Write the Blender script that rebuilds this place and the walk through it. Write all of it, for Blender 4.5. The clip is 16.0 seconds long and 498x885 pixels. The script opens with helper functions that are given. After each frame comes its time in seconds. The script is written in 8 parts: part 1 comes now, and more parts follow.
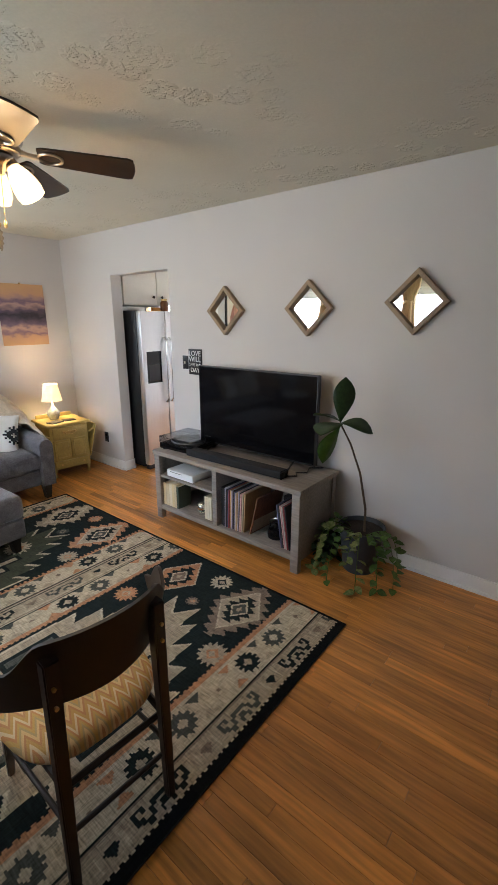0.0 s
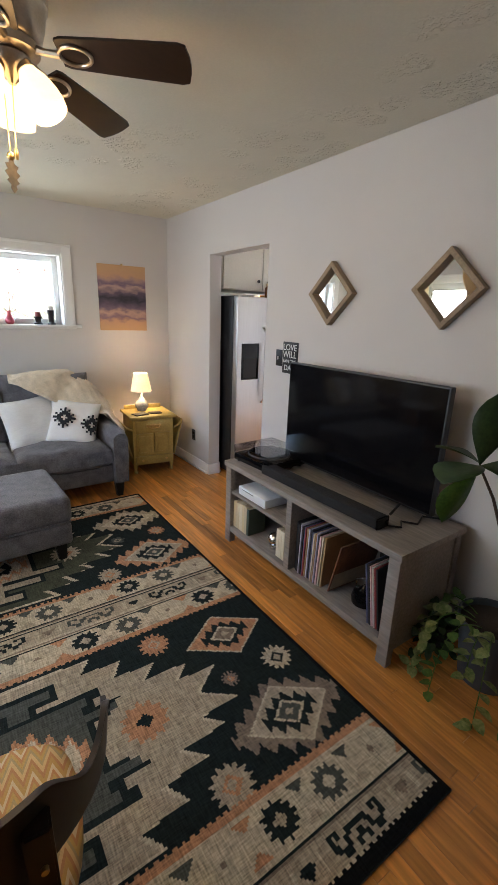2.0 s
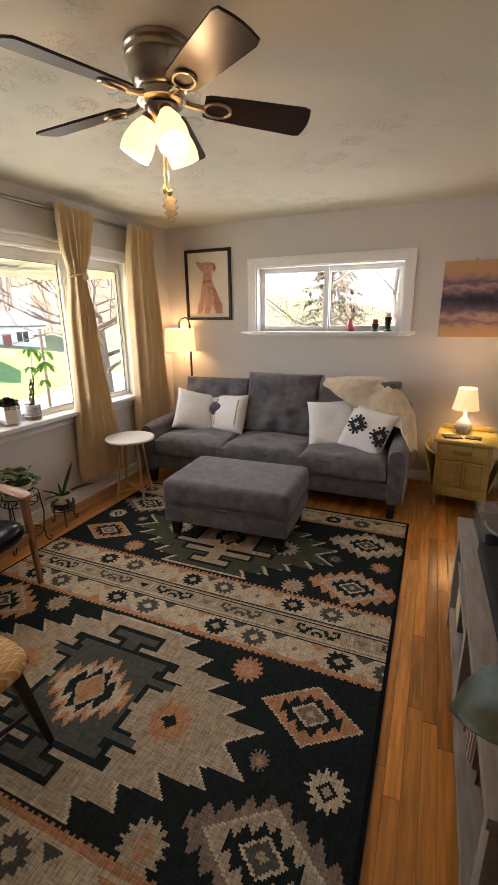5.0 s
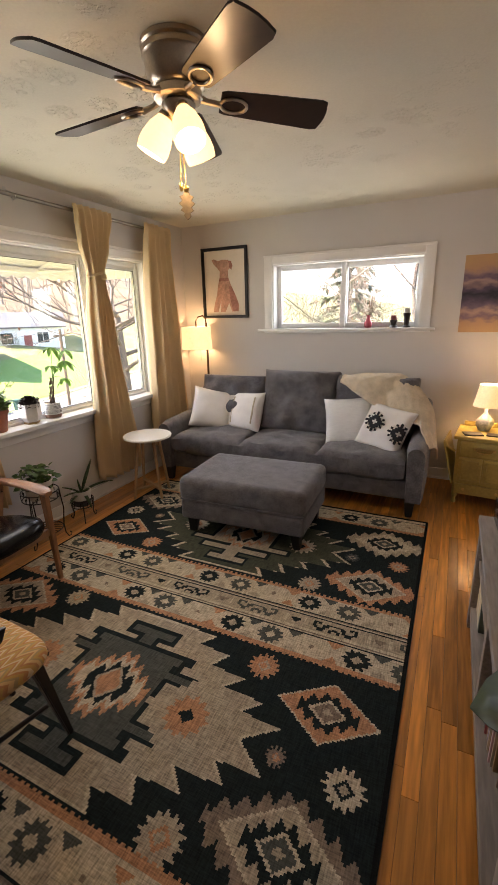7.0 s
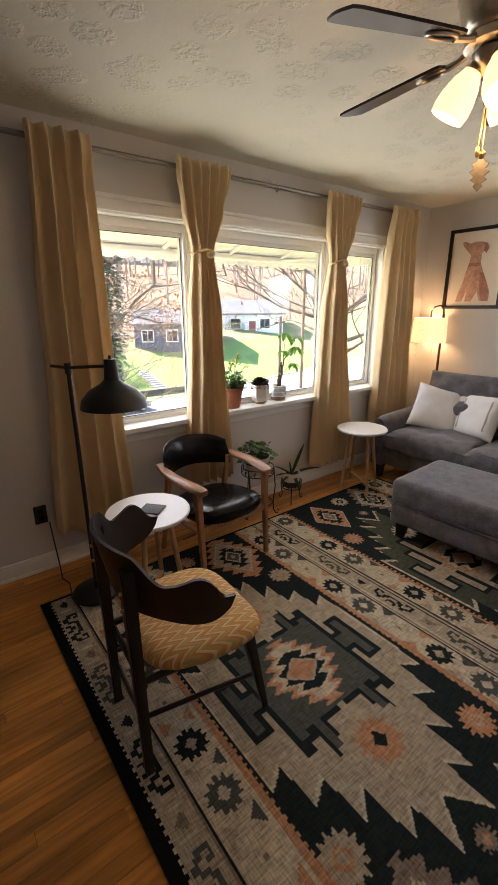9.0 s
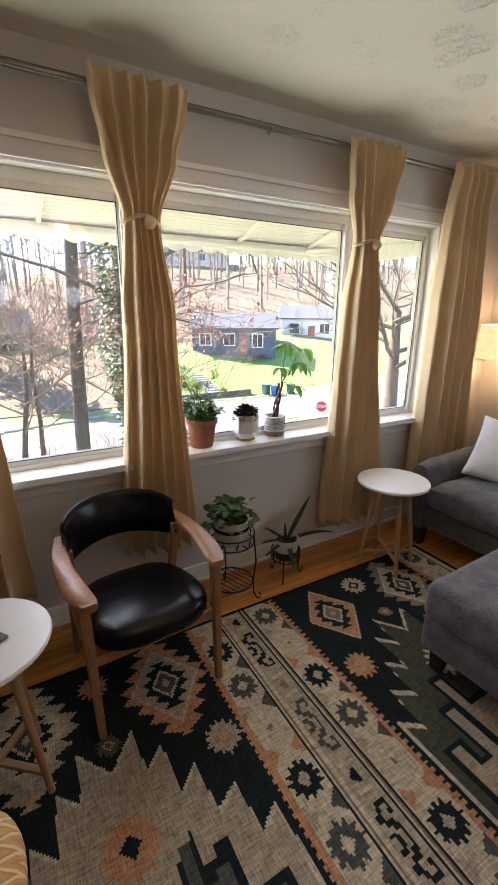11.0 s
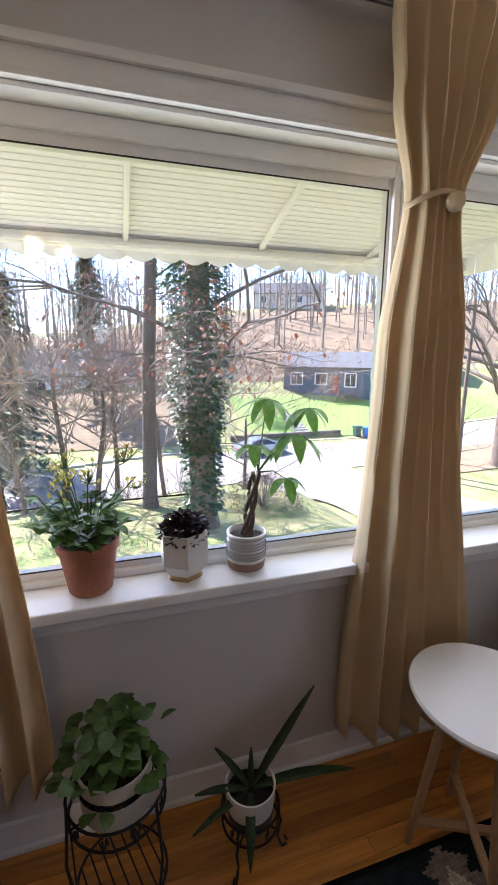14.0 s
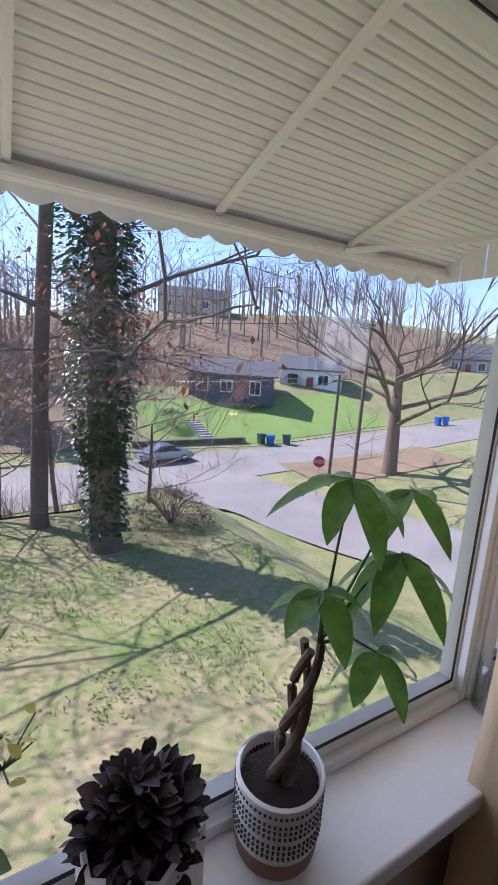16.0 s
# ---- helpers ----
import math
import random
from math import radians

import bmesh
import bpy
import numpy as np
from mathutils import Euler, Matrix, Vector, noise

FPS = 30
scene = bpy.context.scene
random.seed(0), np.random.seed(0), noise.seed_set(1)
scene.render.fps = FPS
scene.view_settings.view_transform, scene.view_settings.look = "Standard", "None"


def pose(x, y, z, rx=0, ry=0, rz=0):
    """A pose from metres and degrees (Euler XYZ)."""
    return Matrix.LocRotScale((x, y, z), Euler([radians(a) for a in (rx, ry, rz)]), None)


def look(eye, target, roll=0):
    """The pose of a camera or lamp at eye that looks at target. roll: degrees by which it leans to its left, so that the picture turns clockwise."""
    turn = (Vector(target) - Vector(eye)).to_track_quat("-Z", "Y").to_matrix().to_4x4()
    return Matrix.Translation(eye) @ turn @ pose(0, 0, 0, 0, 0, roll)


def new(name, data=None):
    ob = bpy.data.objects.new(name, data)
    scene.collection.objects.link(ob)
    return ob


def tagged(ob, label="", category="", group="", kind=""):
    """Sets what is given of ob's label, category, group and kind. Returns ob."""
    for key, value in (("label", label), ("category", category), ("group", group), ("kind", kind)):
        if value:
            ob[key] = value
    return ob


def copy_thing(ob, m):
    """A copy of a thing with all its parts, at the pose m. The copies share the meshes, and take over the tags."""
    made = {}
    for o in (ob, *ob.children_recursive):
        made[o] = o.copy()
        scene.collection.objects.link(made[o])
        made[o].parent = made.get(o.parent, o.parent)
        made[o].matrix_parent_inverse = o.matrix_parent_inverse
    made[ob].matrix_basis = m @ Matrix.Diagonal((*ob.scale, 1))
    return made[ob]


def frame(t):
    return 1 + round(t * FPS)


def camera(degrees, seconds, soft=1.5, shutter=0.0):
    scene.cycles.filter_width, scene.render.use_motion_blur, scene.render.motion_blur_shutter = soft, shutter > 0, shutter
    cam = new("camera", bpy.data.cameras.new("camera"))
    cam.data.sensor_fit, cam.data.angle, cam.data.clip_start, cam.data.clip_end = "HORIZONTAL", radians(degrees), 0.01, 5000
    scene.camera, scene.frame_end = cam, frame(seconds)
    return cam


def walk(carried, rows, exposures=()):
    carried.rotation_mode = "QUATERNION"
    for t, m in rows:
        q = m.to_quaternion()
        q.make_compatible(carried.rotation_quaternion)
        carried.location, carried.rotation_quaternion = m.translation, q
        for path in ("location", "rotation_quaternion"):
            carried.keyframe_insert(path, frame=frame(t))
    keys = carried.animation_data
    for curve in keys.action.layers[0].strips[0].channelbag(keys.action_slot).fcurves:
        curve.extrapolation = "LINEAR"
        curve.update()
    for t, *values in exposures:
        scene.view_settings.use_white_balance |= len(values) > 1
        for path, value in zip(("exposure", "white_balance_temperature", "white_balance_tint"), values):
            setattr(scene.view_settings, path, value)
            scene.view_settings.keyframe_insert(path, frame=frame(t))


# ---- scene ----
cam = camera(60.5, 16.0, soft=1.0)
PATH = [
    (0, (1.029, 1.052, 1.64), (2.532, 2.251, 1.091), 0.1),
    (0.5, (1.052, 1.076, 1.643), (2.443, 2.398, 1.083), 0.6),
    (1, (1.116, 1.115, 1.634), (2.366, 2.565, 1.054), -0.0),
    (1.5, (1.37, 1.27, 1.595), (2.601, 2.739, 1.025), 1.5),
    (2, (1.705, 1.425, 1.566), (2.812, 2.991, 0.998), 2.0),
    (2.5, (2.028, 1.519, 1.572), (2.741, 3.301, 1.012), 0.9),
    (3, (2.328, 1.662, 1.549), (2.821, 3.518, 0.989), 2.3),
    (3.5, (2.59, 1.752, 1.561), (2.748, 3.663, 0.99), 1.5),
    (4, (2.796, 1.696, 1.574), (2.263, 3.537, 1.003), 0.5),
    (4.2, (2.874, 1.664, 1.577), (2.165, 3.445, 1.006), 0.1),
    (6.3, (3.036, 1.596, 1.574), (2.264, 3.353, 1.009), -1.0),
    (6.5, (3.039, 1.606, 1.572), (2.286, 3.37, 1.005), -1.2),
    (7, (2.994, 1.613, 1.567), (2.167, 3.342, 0.996), -1.4),
    (7.5, (2.926, 1.598, 1.568), (1.806, 3.151, 0.994), -1.3),
    (8, (2.876, 1.583, 1.564), (1.537, 2.951, 0.986), -0.7),
    (8.5, (2.841, 1.567, 1.559), (1.399, 2.821, 0.97), -0.1),
    (8.7, (2.839, 1.564, 1.562), (1.365, 2.778, 0.967), -0.1),
    (10.8, (2.267, 2.458, 1.529), (0.632, 3.449, 0.942), -0.3),
    (11, (2.245, 2.577, 1.533), (0.586, 3.53, 0.95), 0.4),
    (11.5, (2.166, 2.884, 1.527), (0.473, 3.813, 1.008), 4.5),
    (12, (2.104, 3.135, 1.499), (0.335, 3.941, 1.03), 1.5),
    (12.5, (2.042, 3.313, 1.511), (0.198, 3.957, 1.08), 0.8),
    (13, (1.821, 3.404, 1.49), (-0.039, 4.006, 1.07), 0.9),
    (13.5, (1.574, 3.526, 1.512), (-0.284, 4.13, 1.083), 0.3),
    (14, (1.377, 3.584, 1.503), (-0.492, 4.163, 1.087), 0.2),
    (14.5, (1.147, 3.627, 1.518), (-0.748, 4.116, 1.107), 1.5),
    (15, (0.823, 3.622, 1.519), (-1.069, 4.136, 1.123), 2.0),
    (15.5, (0.627, 3.623, 1.52), (-1.172, 4.405, 1.129), 2.9),
    (16, (0.551, 3.634, 1.503), (-1.141, 4.631, 1.126), 3.7),
]
walk(cam, [(t, look(eye, aim, roll)) for t, eye, aim, roll in PATH],
     exposures=[(0.0, 3.5, 5900, 12), (0.5, 3.3, 5900, 12), (1.0, 3.2, 5950, 13), (2.0, 3.25, 6050, 14), (3.0, 3.1, 6500, 16), (4.0, 2.95, 6900, 20), (7.0, 2.95, 7150, 23), (8.7, 2.9, 6950, 22), (11.0, 2.7, 6300, 21), (12.5, 2.6, 6150, 22), (14.0, 2.3, 5850, 24), (15.0, 1.6, 5800, 28), (15.5, 1.25, 5650, 29), (16.0, 1.0, 5700, 32)])

# ---- light: winter sun over the street, sky, the room's own lamps ----
SUN_FROM = Vector((-0.64, -0.42, 0.80)).normalized()
world = bpy.data.worlds.new("sky")
scene.world = world
world.use_nodes = True
_sky = world.node_tree.nodes.new("ShaderNodeTexSky")
_sky.sky_type, _sky.sun_disc = "NISHITA", False
_sky.air_density, _sky.dust_density, _sky.ozone_density = 1.0, 0.2, 3.0
_sky.sun_elevation = math.asin(SUN_FROM.z)
_sky.sun_rotation = math.atan2(SUN_FROM.x, SUN_FROM.y)
_bg = world.node_tree.nodes["Background"]
_bg.inputs["Strength"].default_value = 0.13
world.node_tree.links.new(_sky.outputs[0], _bg.inputs["Color"])
_sun = bpy.data.lights.new("sun", "SUN")
_sun.energy, _sun.angle, _sun.color = 5.0, radians(0.5), (1.0, 0.95, 0.86)
sun = new("sun", _sun)
sun.matrix_world = look(SUN_FROM * 50, (0, 0, 0))


def area_light(name, eye, target, sx, sy, watts, color):
    d = bpy.data.lights.new(name, "AREA")
    d.shape, d.size, d.size_y, d.energy, d.color = "RECTANGLE", sx, sy, watts, color
    ob = new(name, d)
    ob.matrix_world = look(eye, target)
    return ob


def bulb(name, place, watts, radius=0.03, color=(1.0, 0.68, 0.36)):
    d = bpy.data.lights.new(name, "POINT")
    d.energy, d.shadow_soft_size, d.color = watts * 0.36, radius, color
    ob = new(name, d)
    ob.location = place
    return ob


# daylight standing in the window openings
W_LIGHT = 0.10
_d = area_light("daylight_front", (W_LIGHT, 3.81, 1.43), (3.0, 3.81, 1.43), 2.64, 1.10, 4.6, (0.88, 0.94, 1.0))
_d.data.spread = radians(165)
area_light("daylight_back", (1.96, 6.10, 1.75), (1.96, 3.0, 1.2), 1.3, 0.5, 1.5, (0.92, 0.98, 1.0))
area_light("daylight_kitchen", (5.2, 6.08, 1.6), (5.0, 4.0, 1.0), 0.8, 0.8, 30, (0.95, 0.98, 1.0))


# ---- materials ----
def mat(name, color, rough=0.5, metal=0.0, vary=0.12, scale=8.0, fine=60.0, bump=0.0, bump_scale=None, color2=None,
        stretch=(1, 1, 1), coat=0.0, sheen=0.0, spec=0.5, rand=0.0):
    """A surface with variation at two scales and fine relief, in metres."""
    m = bpy.data.materials.new(name)
    m.use_nodes = True
    n, l = m.node_tree.nodes, m.node_tree.links
    b = n["Principled BSDF"]
    b.inputs["Roughness"].default_value, b.inputs["Metallic"].default_value = rough, metal
    b.inputs["Coat Weight"].default_value, b.inputs["Sheen Weight"].default_value = coat, sheen
    b.inputs["Specular IOR Level"].default_value = spec
    tc = n.new("ShaderNodeTexCoord")
    mp = n.new("ShaderNodeMapping")
    mp.inputs["Scale"].default_value = stretch
    l.new(tc.outputs["Object"], mp.inputs[0])
    big = n.new("ShaderNodeTexNoise")
    big.inputs["Scale"].default_value, big.inputs["Detail"].default_value = scale, 4
    small = n.new("ShaderNodeTexNoise")
    small.inputs["Scale"].default_value, small.inputs["Detail"].default_value = fine, 3
    l.new(mp.outputs[0], big.inputs[0])
    l.new(mp.outputs[0], small.inputs[0])
    add = n.new("ShaderNodeMath")
    add.operation = "ADD"
    l.new(big.outputs[0], add.inputs[0])
    l.new(small.outputs[0], add.inputs[1])
    ramp = n.new("ShaderNodeMapRange")
    ramp.inputs["From Min"].default_value, ramp.inputs["From Max"].default_value = 0.7, 1.3
    l.new(add.outputs[0], ramp.inputs[0])
    mix = n.new("ShaderNodeMix")
    mix.data_type = "RGBA"
    c2 = color2 or tuple(c * (1 - vary) for c in color)
    c1 = color if color2 else tuple(min(1.0, c * (1 + vary * 0.5)) for c in color)
    mix.inputs["A"].default_value, mix.inputs["B"].default_value = (*c1, 1), (*c2, 1)
    l.new(ramp.outputs[0], mix.inputs["Factor"])
    out = mix.outputs["Result"]
    if rand:
        info = n.new("ShaderNodeObjectInfo")
        rr = n.new("ShaderNodeMapRange")
        rr.inputs["To Min"].default_value, rr.inputs["To Max"].default_value = 1 - rand, 1 + rand
        l.new(info.outputs["Random"], rr.inputs[0])
        hs = n.new("ShaderNodeHueSaturation")
        l.new(rr.outputs[0], hs.inputs["Value"])
        l.new(out, hs.inputs["Color"])
        out = hs.outputs[0]
    l.new(out, b.inputs["Base Color"])
    if bump:
        bp = n.new("ShaderNodeBump")
        bp.inputs["Strength"].default_value, bp.inputs["Distance"].default_value = min(1.0, bump), 0.004
        src = small
        if bump_scale:
            src = n.new("ShaderNodeTexNoise")
            src.inputs["Scale"].default_value, src.inputs["Detail"].default_value = bump_scale, 4
            l.new(mp.outputs[0], src.inputs[0])
        l.new(src.outputs[0], bp.inputs["Height"])
        l.new(bp.outputs[0], b.inputs["Normal"])
    return m


def glow_mat(name, color, strength, base=(0.9, 0.86, 0.78)):
    m = mat(name, base, 0.6)
    b = m.node_tree.nodes["Principled BSDF"]
    b.inputs["Emission Color"].default_value = (*color, 1)
    b.inputs["Emission Strength"].default_value = strength
    return m


def glass_mat(name, color=(1, 1, 1), rough=0.0, mixin=0.92):
    """Clear glass: mostly see-through with a mirror-like skin."""
    m = bpy.data.materials.new(name)
    m.use_nodes = True
    n, l = m.node_tree.nodes, m.node_tree.links
    n.remove(n["Principled BSDF"])
    tr, gl, mx = n.new("ShaderNodeBsdfTransparent"), n.new("ShaderNodeBsdfGlossy"), n.new("ShaderNodeMixShader")
    tr.inputs[0].default_value, gl.inputs["Roughness"].default_value = (*color, 1), rough
    mx.inputs[0].default_value = 1 - mixin
    l.new(tr.outputs[0], mx.inputs[1])
    l.new(gl.outputs[0], mx.inputs[2])
    l.new(mx.outputs[0], n["Material Output"].inputs[0])
    return m


WALL = mat("wall_paint", (0.60, 0.575, 0.555), 0.75, vary=0.03, scale=2.5, fine=160, bump=0.08)
CEIL = mat("ceiling_plaster", (0.64, 0.605, 0.50), 0.85, vary=0.05, scale=3, fine=90, bump=0.25, bump_scale=25)
TRIM = mat("white_trim_paint", (0.80, 0.79, 0.77), 0.4, vary=0.04, scale=5, fine=120, bump=0.03)
VINYL = mat("white_vinyl", (0.82, 0.83, 0.83), 0.35, vary=0.03)
GLASS = glass_mat("window_glass", (0.97, 0.99, 0.98), 0.0, 0.95)
MIRROR = mat("mirror", (0.92, 0.93, 0.93), 0.02, 1.0, vary=0.0)
WOOD_FRAME = mat("mirror_wood", (0.30, 0.21, 0.12), 0.55, vary=0.35, scale=6, fine=120, stretch=(1, 1, 6), bump=0.1)
BLACK = mat("black_paint", (0.006, 0.006, 0.0065), 0.45, vary=0.3)
BLACK_GLOSS = mat("black_gloss", (0.004, 0.004, 0.005), 0.10, vary=0.2, spec=0.3)
BLACK_METAL = mat("black_metal", (0.014, 0.013, 0.013), 0.4, 0.3, vary=0.3)
STEEL = mat("brushed_steel", (0.55, 0.55, 0.55), 0.32, 1.0, vary=0.1, scale=3, fine=220, stretch=(1, 1, 0.02), bump=0.02)
NICKEL = mat("brushed_nickel", (0.50, 0.44, 0.36), 0.28, 1.0, vary=0.12, fine=150)
CHROME = mat("chrome", (0.75, 0.75, 0.75), 0.12, 1.0, vary=0.05)
BRASS = mat("brass", (0.60, 0.42, 0.16), 0.3, 1.0, vary=0.2)
SOFA = mat("grey_tweed", (0.118, 0.112, 0.120), 0.95, vary=0.55, scale=14, fine=130, bump=0.7, sheen=0.25)
DARK_LEG = mat("dark_leg_wood", (0.008, 0.006, 0.005), 0.45, vary=0.3, fine=90)
WALNUT = mat("walnut", (0.014, 0.0065, 0.004), 0.42, vary=0.4, scale=5, fine=90, stretch=(1, 1, 0.15), bump=0.04)
TEAK = mat("oiled_wood", (0.36, 0.17, 0.075), 0.4, vary=0.35, scale=5, fine=80, stretch=(1, 1, 0.2), bump=0.04)
BEECH = mat("light_wood", (0.43, 0.26, 0.13), 0.5, vary=0.25, scale=5, fine=90, stretch=(1, 1, 0.15))
GREYWOOD = mat("grey_oak_laminate", (0.27, 0.235, 0.205), 0.6, vary=0.35, scale=4, fine=70, stretch=(1, 0.12, 1), bump=0.06)
WHITE_TOP = mat("white_lacquer", (0.80, 0.79, 0.77), 0.35, vary=0.02)
LEATHER = mat("black_vinyl", (0.004, 0.004, 0.005), 0.24, vary=0.25, scale=6, fine=240, bump=0.10, spec=0.28)
CURTAIN = mat("beige_curtain", (0.78, 0.605, 0.375), 0.9, vary=0.12, scale=4, fine=400, bump=0.1)
OLIVE = mat("yellow_green_paint", (0.43, 0.33, 0.095), 0.5, vary=0.2, scale=6, fine=50, bump=0.08)
CREAM_CLOTH = mat("cream_cloth", (0.70, 0.65, 0.57), 0.95, vary=0.1, scale=10, fine=260, bump=0.4, sheen=0.2)
WHITE_CLOTH = mat("white_cloth", (0.78, 0.76, 0.73), 0.95, vary=0.06, scale=14, fine=240, bump=0.4)

# daylight glows through the curtain cloth
_n, _l = CURTAIN.node_tree.nodes, CURTAIN.node_tree.links
_tr, _mx = _n.new("ShaderNodeBsdfTranslucent"), _n.new("ShaderNodeMixShader")
_l.new(_n["Principled BSDF"].inputs["Base Color"].links[0].from_socket, _tr.inputs[0])
_mx.inputs[0].default_value = 0.16
_l.new(_n["Principled BSDF"].outputs[0], _mx.inputs[1])
_l.new(_tr.outputs[0], _mx.inputs[2])
_l.new(_mx.outputs[0], _n["Material Output"].inputs[0])

# hand-stamped rosettes in the ceiling plaster
_n, _l = CEIL.node_tree.nodes, CEIL.node_tree.links
_tc = _n.new("ShaderNodeTexCoord")
_vo = _n.new("ShaderNodeTexVoronoi")
_vo.voronoi_dimensions, _vo.inputs["Scale"].default_value = "2D", 5.2
_l.new(_tc.outputs["Object"], _vo.inputs["Vector"])
_cut = _n.new("ShaderNodeMapRange")
_cut.inputs["From Min"].default_value, _cut.inputs["From Max"].default_value = 0.42, 0.30
_l.new(_vo.outputs["Distance"], _cut.inputs[0])
_big = _n.new("ShaderNodeTexNoise")
_big.inputs["Scale"].default_value = 0.9
_l.new(_tc.outputs["Object"], _big.inputs[0])
_cut2 = _n.new("ShaderNodeMapRange")
_cut2.inputs["From Min"].default_value, _cut2.inputs["From Max"].default_value = 0.44, 0.58
_l.new(_big.outputs[0], _cut2.inputs[0])
_crk = _n.new("ShaderNodeTexNoise")
_crk.inputs["Scale"].default_value, _crk.inputs["Detail"].default_value = 42, 3
_l.new(_tc.outputs["Object"], _crk.inputs[0])
_rg = _n.new("ShaderNodeMapRange")
_rg.inputs["From Min"].default_value, _rg.inputs["From Max"].default_value = 0.46, 0.56
_l.new(_crk.outputs[0], _rg.inputs[0])
_m1, _m2 = _n.new("ShaderNodeMath"), _n.new("ShaderNodeMath")
_m1.operation = _m2.operation = "MULTIPLY"
_l.new(_cut.outputs[0], _m1.inputs[0])
_l.new(_cut2.outputs[0], _m1.inputs[1])
_l.new(_m1.outputs[0], _m2.inputs[0])
_l.new(_rg.outputs[0], _m2.inputs[1])
_bp = _n.new("ShaderNodeBump")
_bp.inputs["Strength"].default_value, _bp.inputs["Distance"].default_value = 0.95, 0.006
_l.new(_m2.outputs[0], _bp.inputs["Height"])
_l.new(_n["Principled BSDF"].inputs["Normal"].links[0].from_socket, _bp.inputs["Normal"])
_l.new(_bp.outputs[0], _n["Principled BSDF"].inputs["Normal"])


# ---- builders ----
def bm_box(bm, x0, y0, z0, x1, y1, z1, bevel=0.0, seg=2, m=None):
    r = bmesh.ops.create_cube(bm, size=1.0)
    vs = r["verts"]
    for v in vs:
        v.co = Vector(((x0 + x1) / 2 + v.co.x * (x1 - x0), (y0 + y1) / 2 + v.co.y * (y1 - y0), (z0 + z1) / 2 + v.co.z * (z1 - z0)))
    if m is not None:
        bmesh.ops.transform(bm, matrix=m, verts=vs)
    if bevel:
        es = {e for v in vs for e in v.link_edges}
        bmesh.ops.bevel(bm, geom=list(es), offset=bevel, segments=seg, affect="EDGES", profile=0.6)
    return bm


def box(x0, y0, z0, x1, y1, z1, bevel=0.0, seg=2, m=None):
    return bm_box(bmesh.new(), x0, y0, z0, x1, y1, z1, bevel, seg, m)


def bm_lathe(bm, rings, n=24, cx=0.0, cy=0.0, cap=True):
    """A turned body: rings of (radius, height)."""
    loops = []
    for r, z in rings:
        loops.append([bm.verts.new((cx + r * math.cos(2 * math.pi * i / n), cy + r * math.sin(2 * math.pi * i / n), z)) for i in range(n)])
    for a, b in zip(loops, loops[1:]):
        for i in range(n):
            bm.faces.new((a[i], a[(i + 1) % n], b[(i + 1) % n], b[i]))
    if cap:
        bm.faces.new(loops[0][::-1])
        bm.faces.new(loops[-1])
    return bm


def lathe(rings, n=24, cx=0.0, cy=0.0, cap=True):
    return bm_lathe(bmesh.new(), rings, n, cx, cy, cap)


def bm_tube(bm, pts, radius, n=8, closed=False):
    """A round bar along points; radius one number or one per point."""
    pts = [Vector(p) for p in pts]
    rs = radius if isinstance(radius, (list, tuple)) else [radius] * len(pts)
    loops, up = [], Vector((0, 0, 1))
    for i, p in enumerate(pts):
        if closed:
            d = pts[(i + 1) % len(pts)] - pts[i - 1]
        else:
            d = pts[min(i + 1, len(pts) - 1)] - pts[max(i - 1, 0)]
        d.normalize()
        ref = up if abs(d.z) < 0.95 else Vector((1, 0, 0))
        s = d.cross(ref).normalized()
        u = s.cross(d)
        loops.append([bm.verts.new(p + rs[i] * (math.cos(2 * math.pi * k / n) * s + math.sin(2 * math.pi * k / n) * u)) for k in range(n)])
    pairs = list(zip(loops, loops[1:])) + ([(loops[-1], loops[0])] if closed else [])
    for a, b in pairs:
        for k in range(n):
            bm.faces.new((a[k], a[(k + 1) % n], b[(k + 1) % n], b[k]))
    if not closed:
        bm.faces.new(loops[0][::-1])
        bm.faces.new(loops[-1])
    return bm


def tube(pts, radius, n=8, closed=False):
    return bm_tube(bmesh.new(), pts, radius, n, closed)


def bm_taper(bm, p0, p1, w0, w1, bevel=0.004):
    """A square bar that tapers from p0 to p1."""
    p0, p1 = Vector(p0), Vector(p1)
    a = [bm.verts.new(p0 + Vector((sx * w0 / 2, sy * w0 / 2, 0))) for sx, sy in ((-1, -1), (1, -1), (1, 1), (-1, 1))]
    b = [bm.verts.new(p1 + Vector((sx * w1 / 2, sy * w1 / 2, 0))) for sx, sy in ((-1, -1), (1, -1), (1, 1), (-1, 1))]
    fs = [bm.faces.new((a[i], a[(i + 1) % 4], b[(i + 1) % 4], b[i])) for i in range(4)]
    fs += [bm.faces.new(a[::-1]), bm.faces.new(b)]
    if bevel:
        bmesh.ops.bevel(bm, geom=list({e for f in fs for e in f.edges}), offset=bevel, segments=2, affect="EDGES")
    return bm


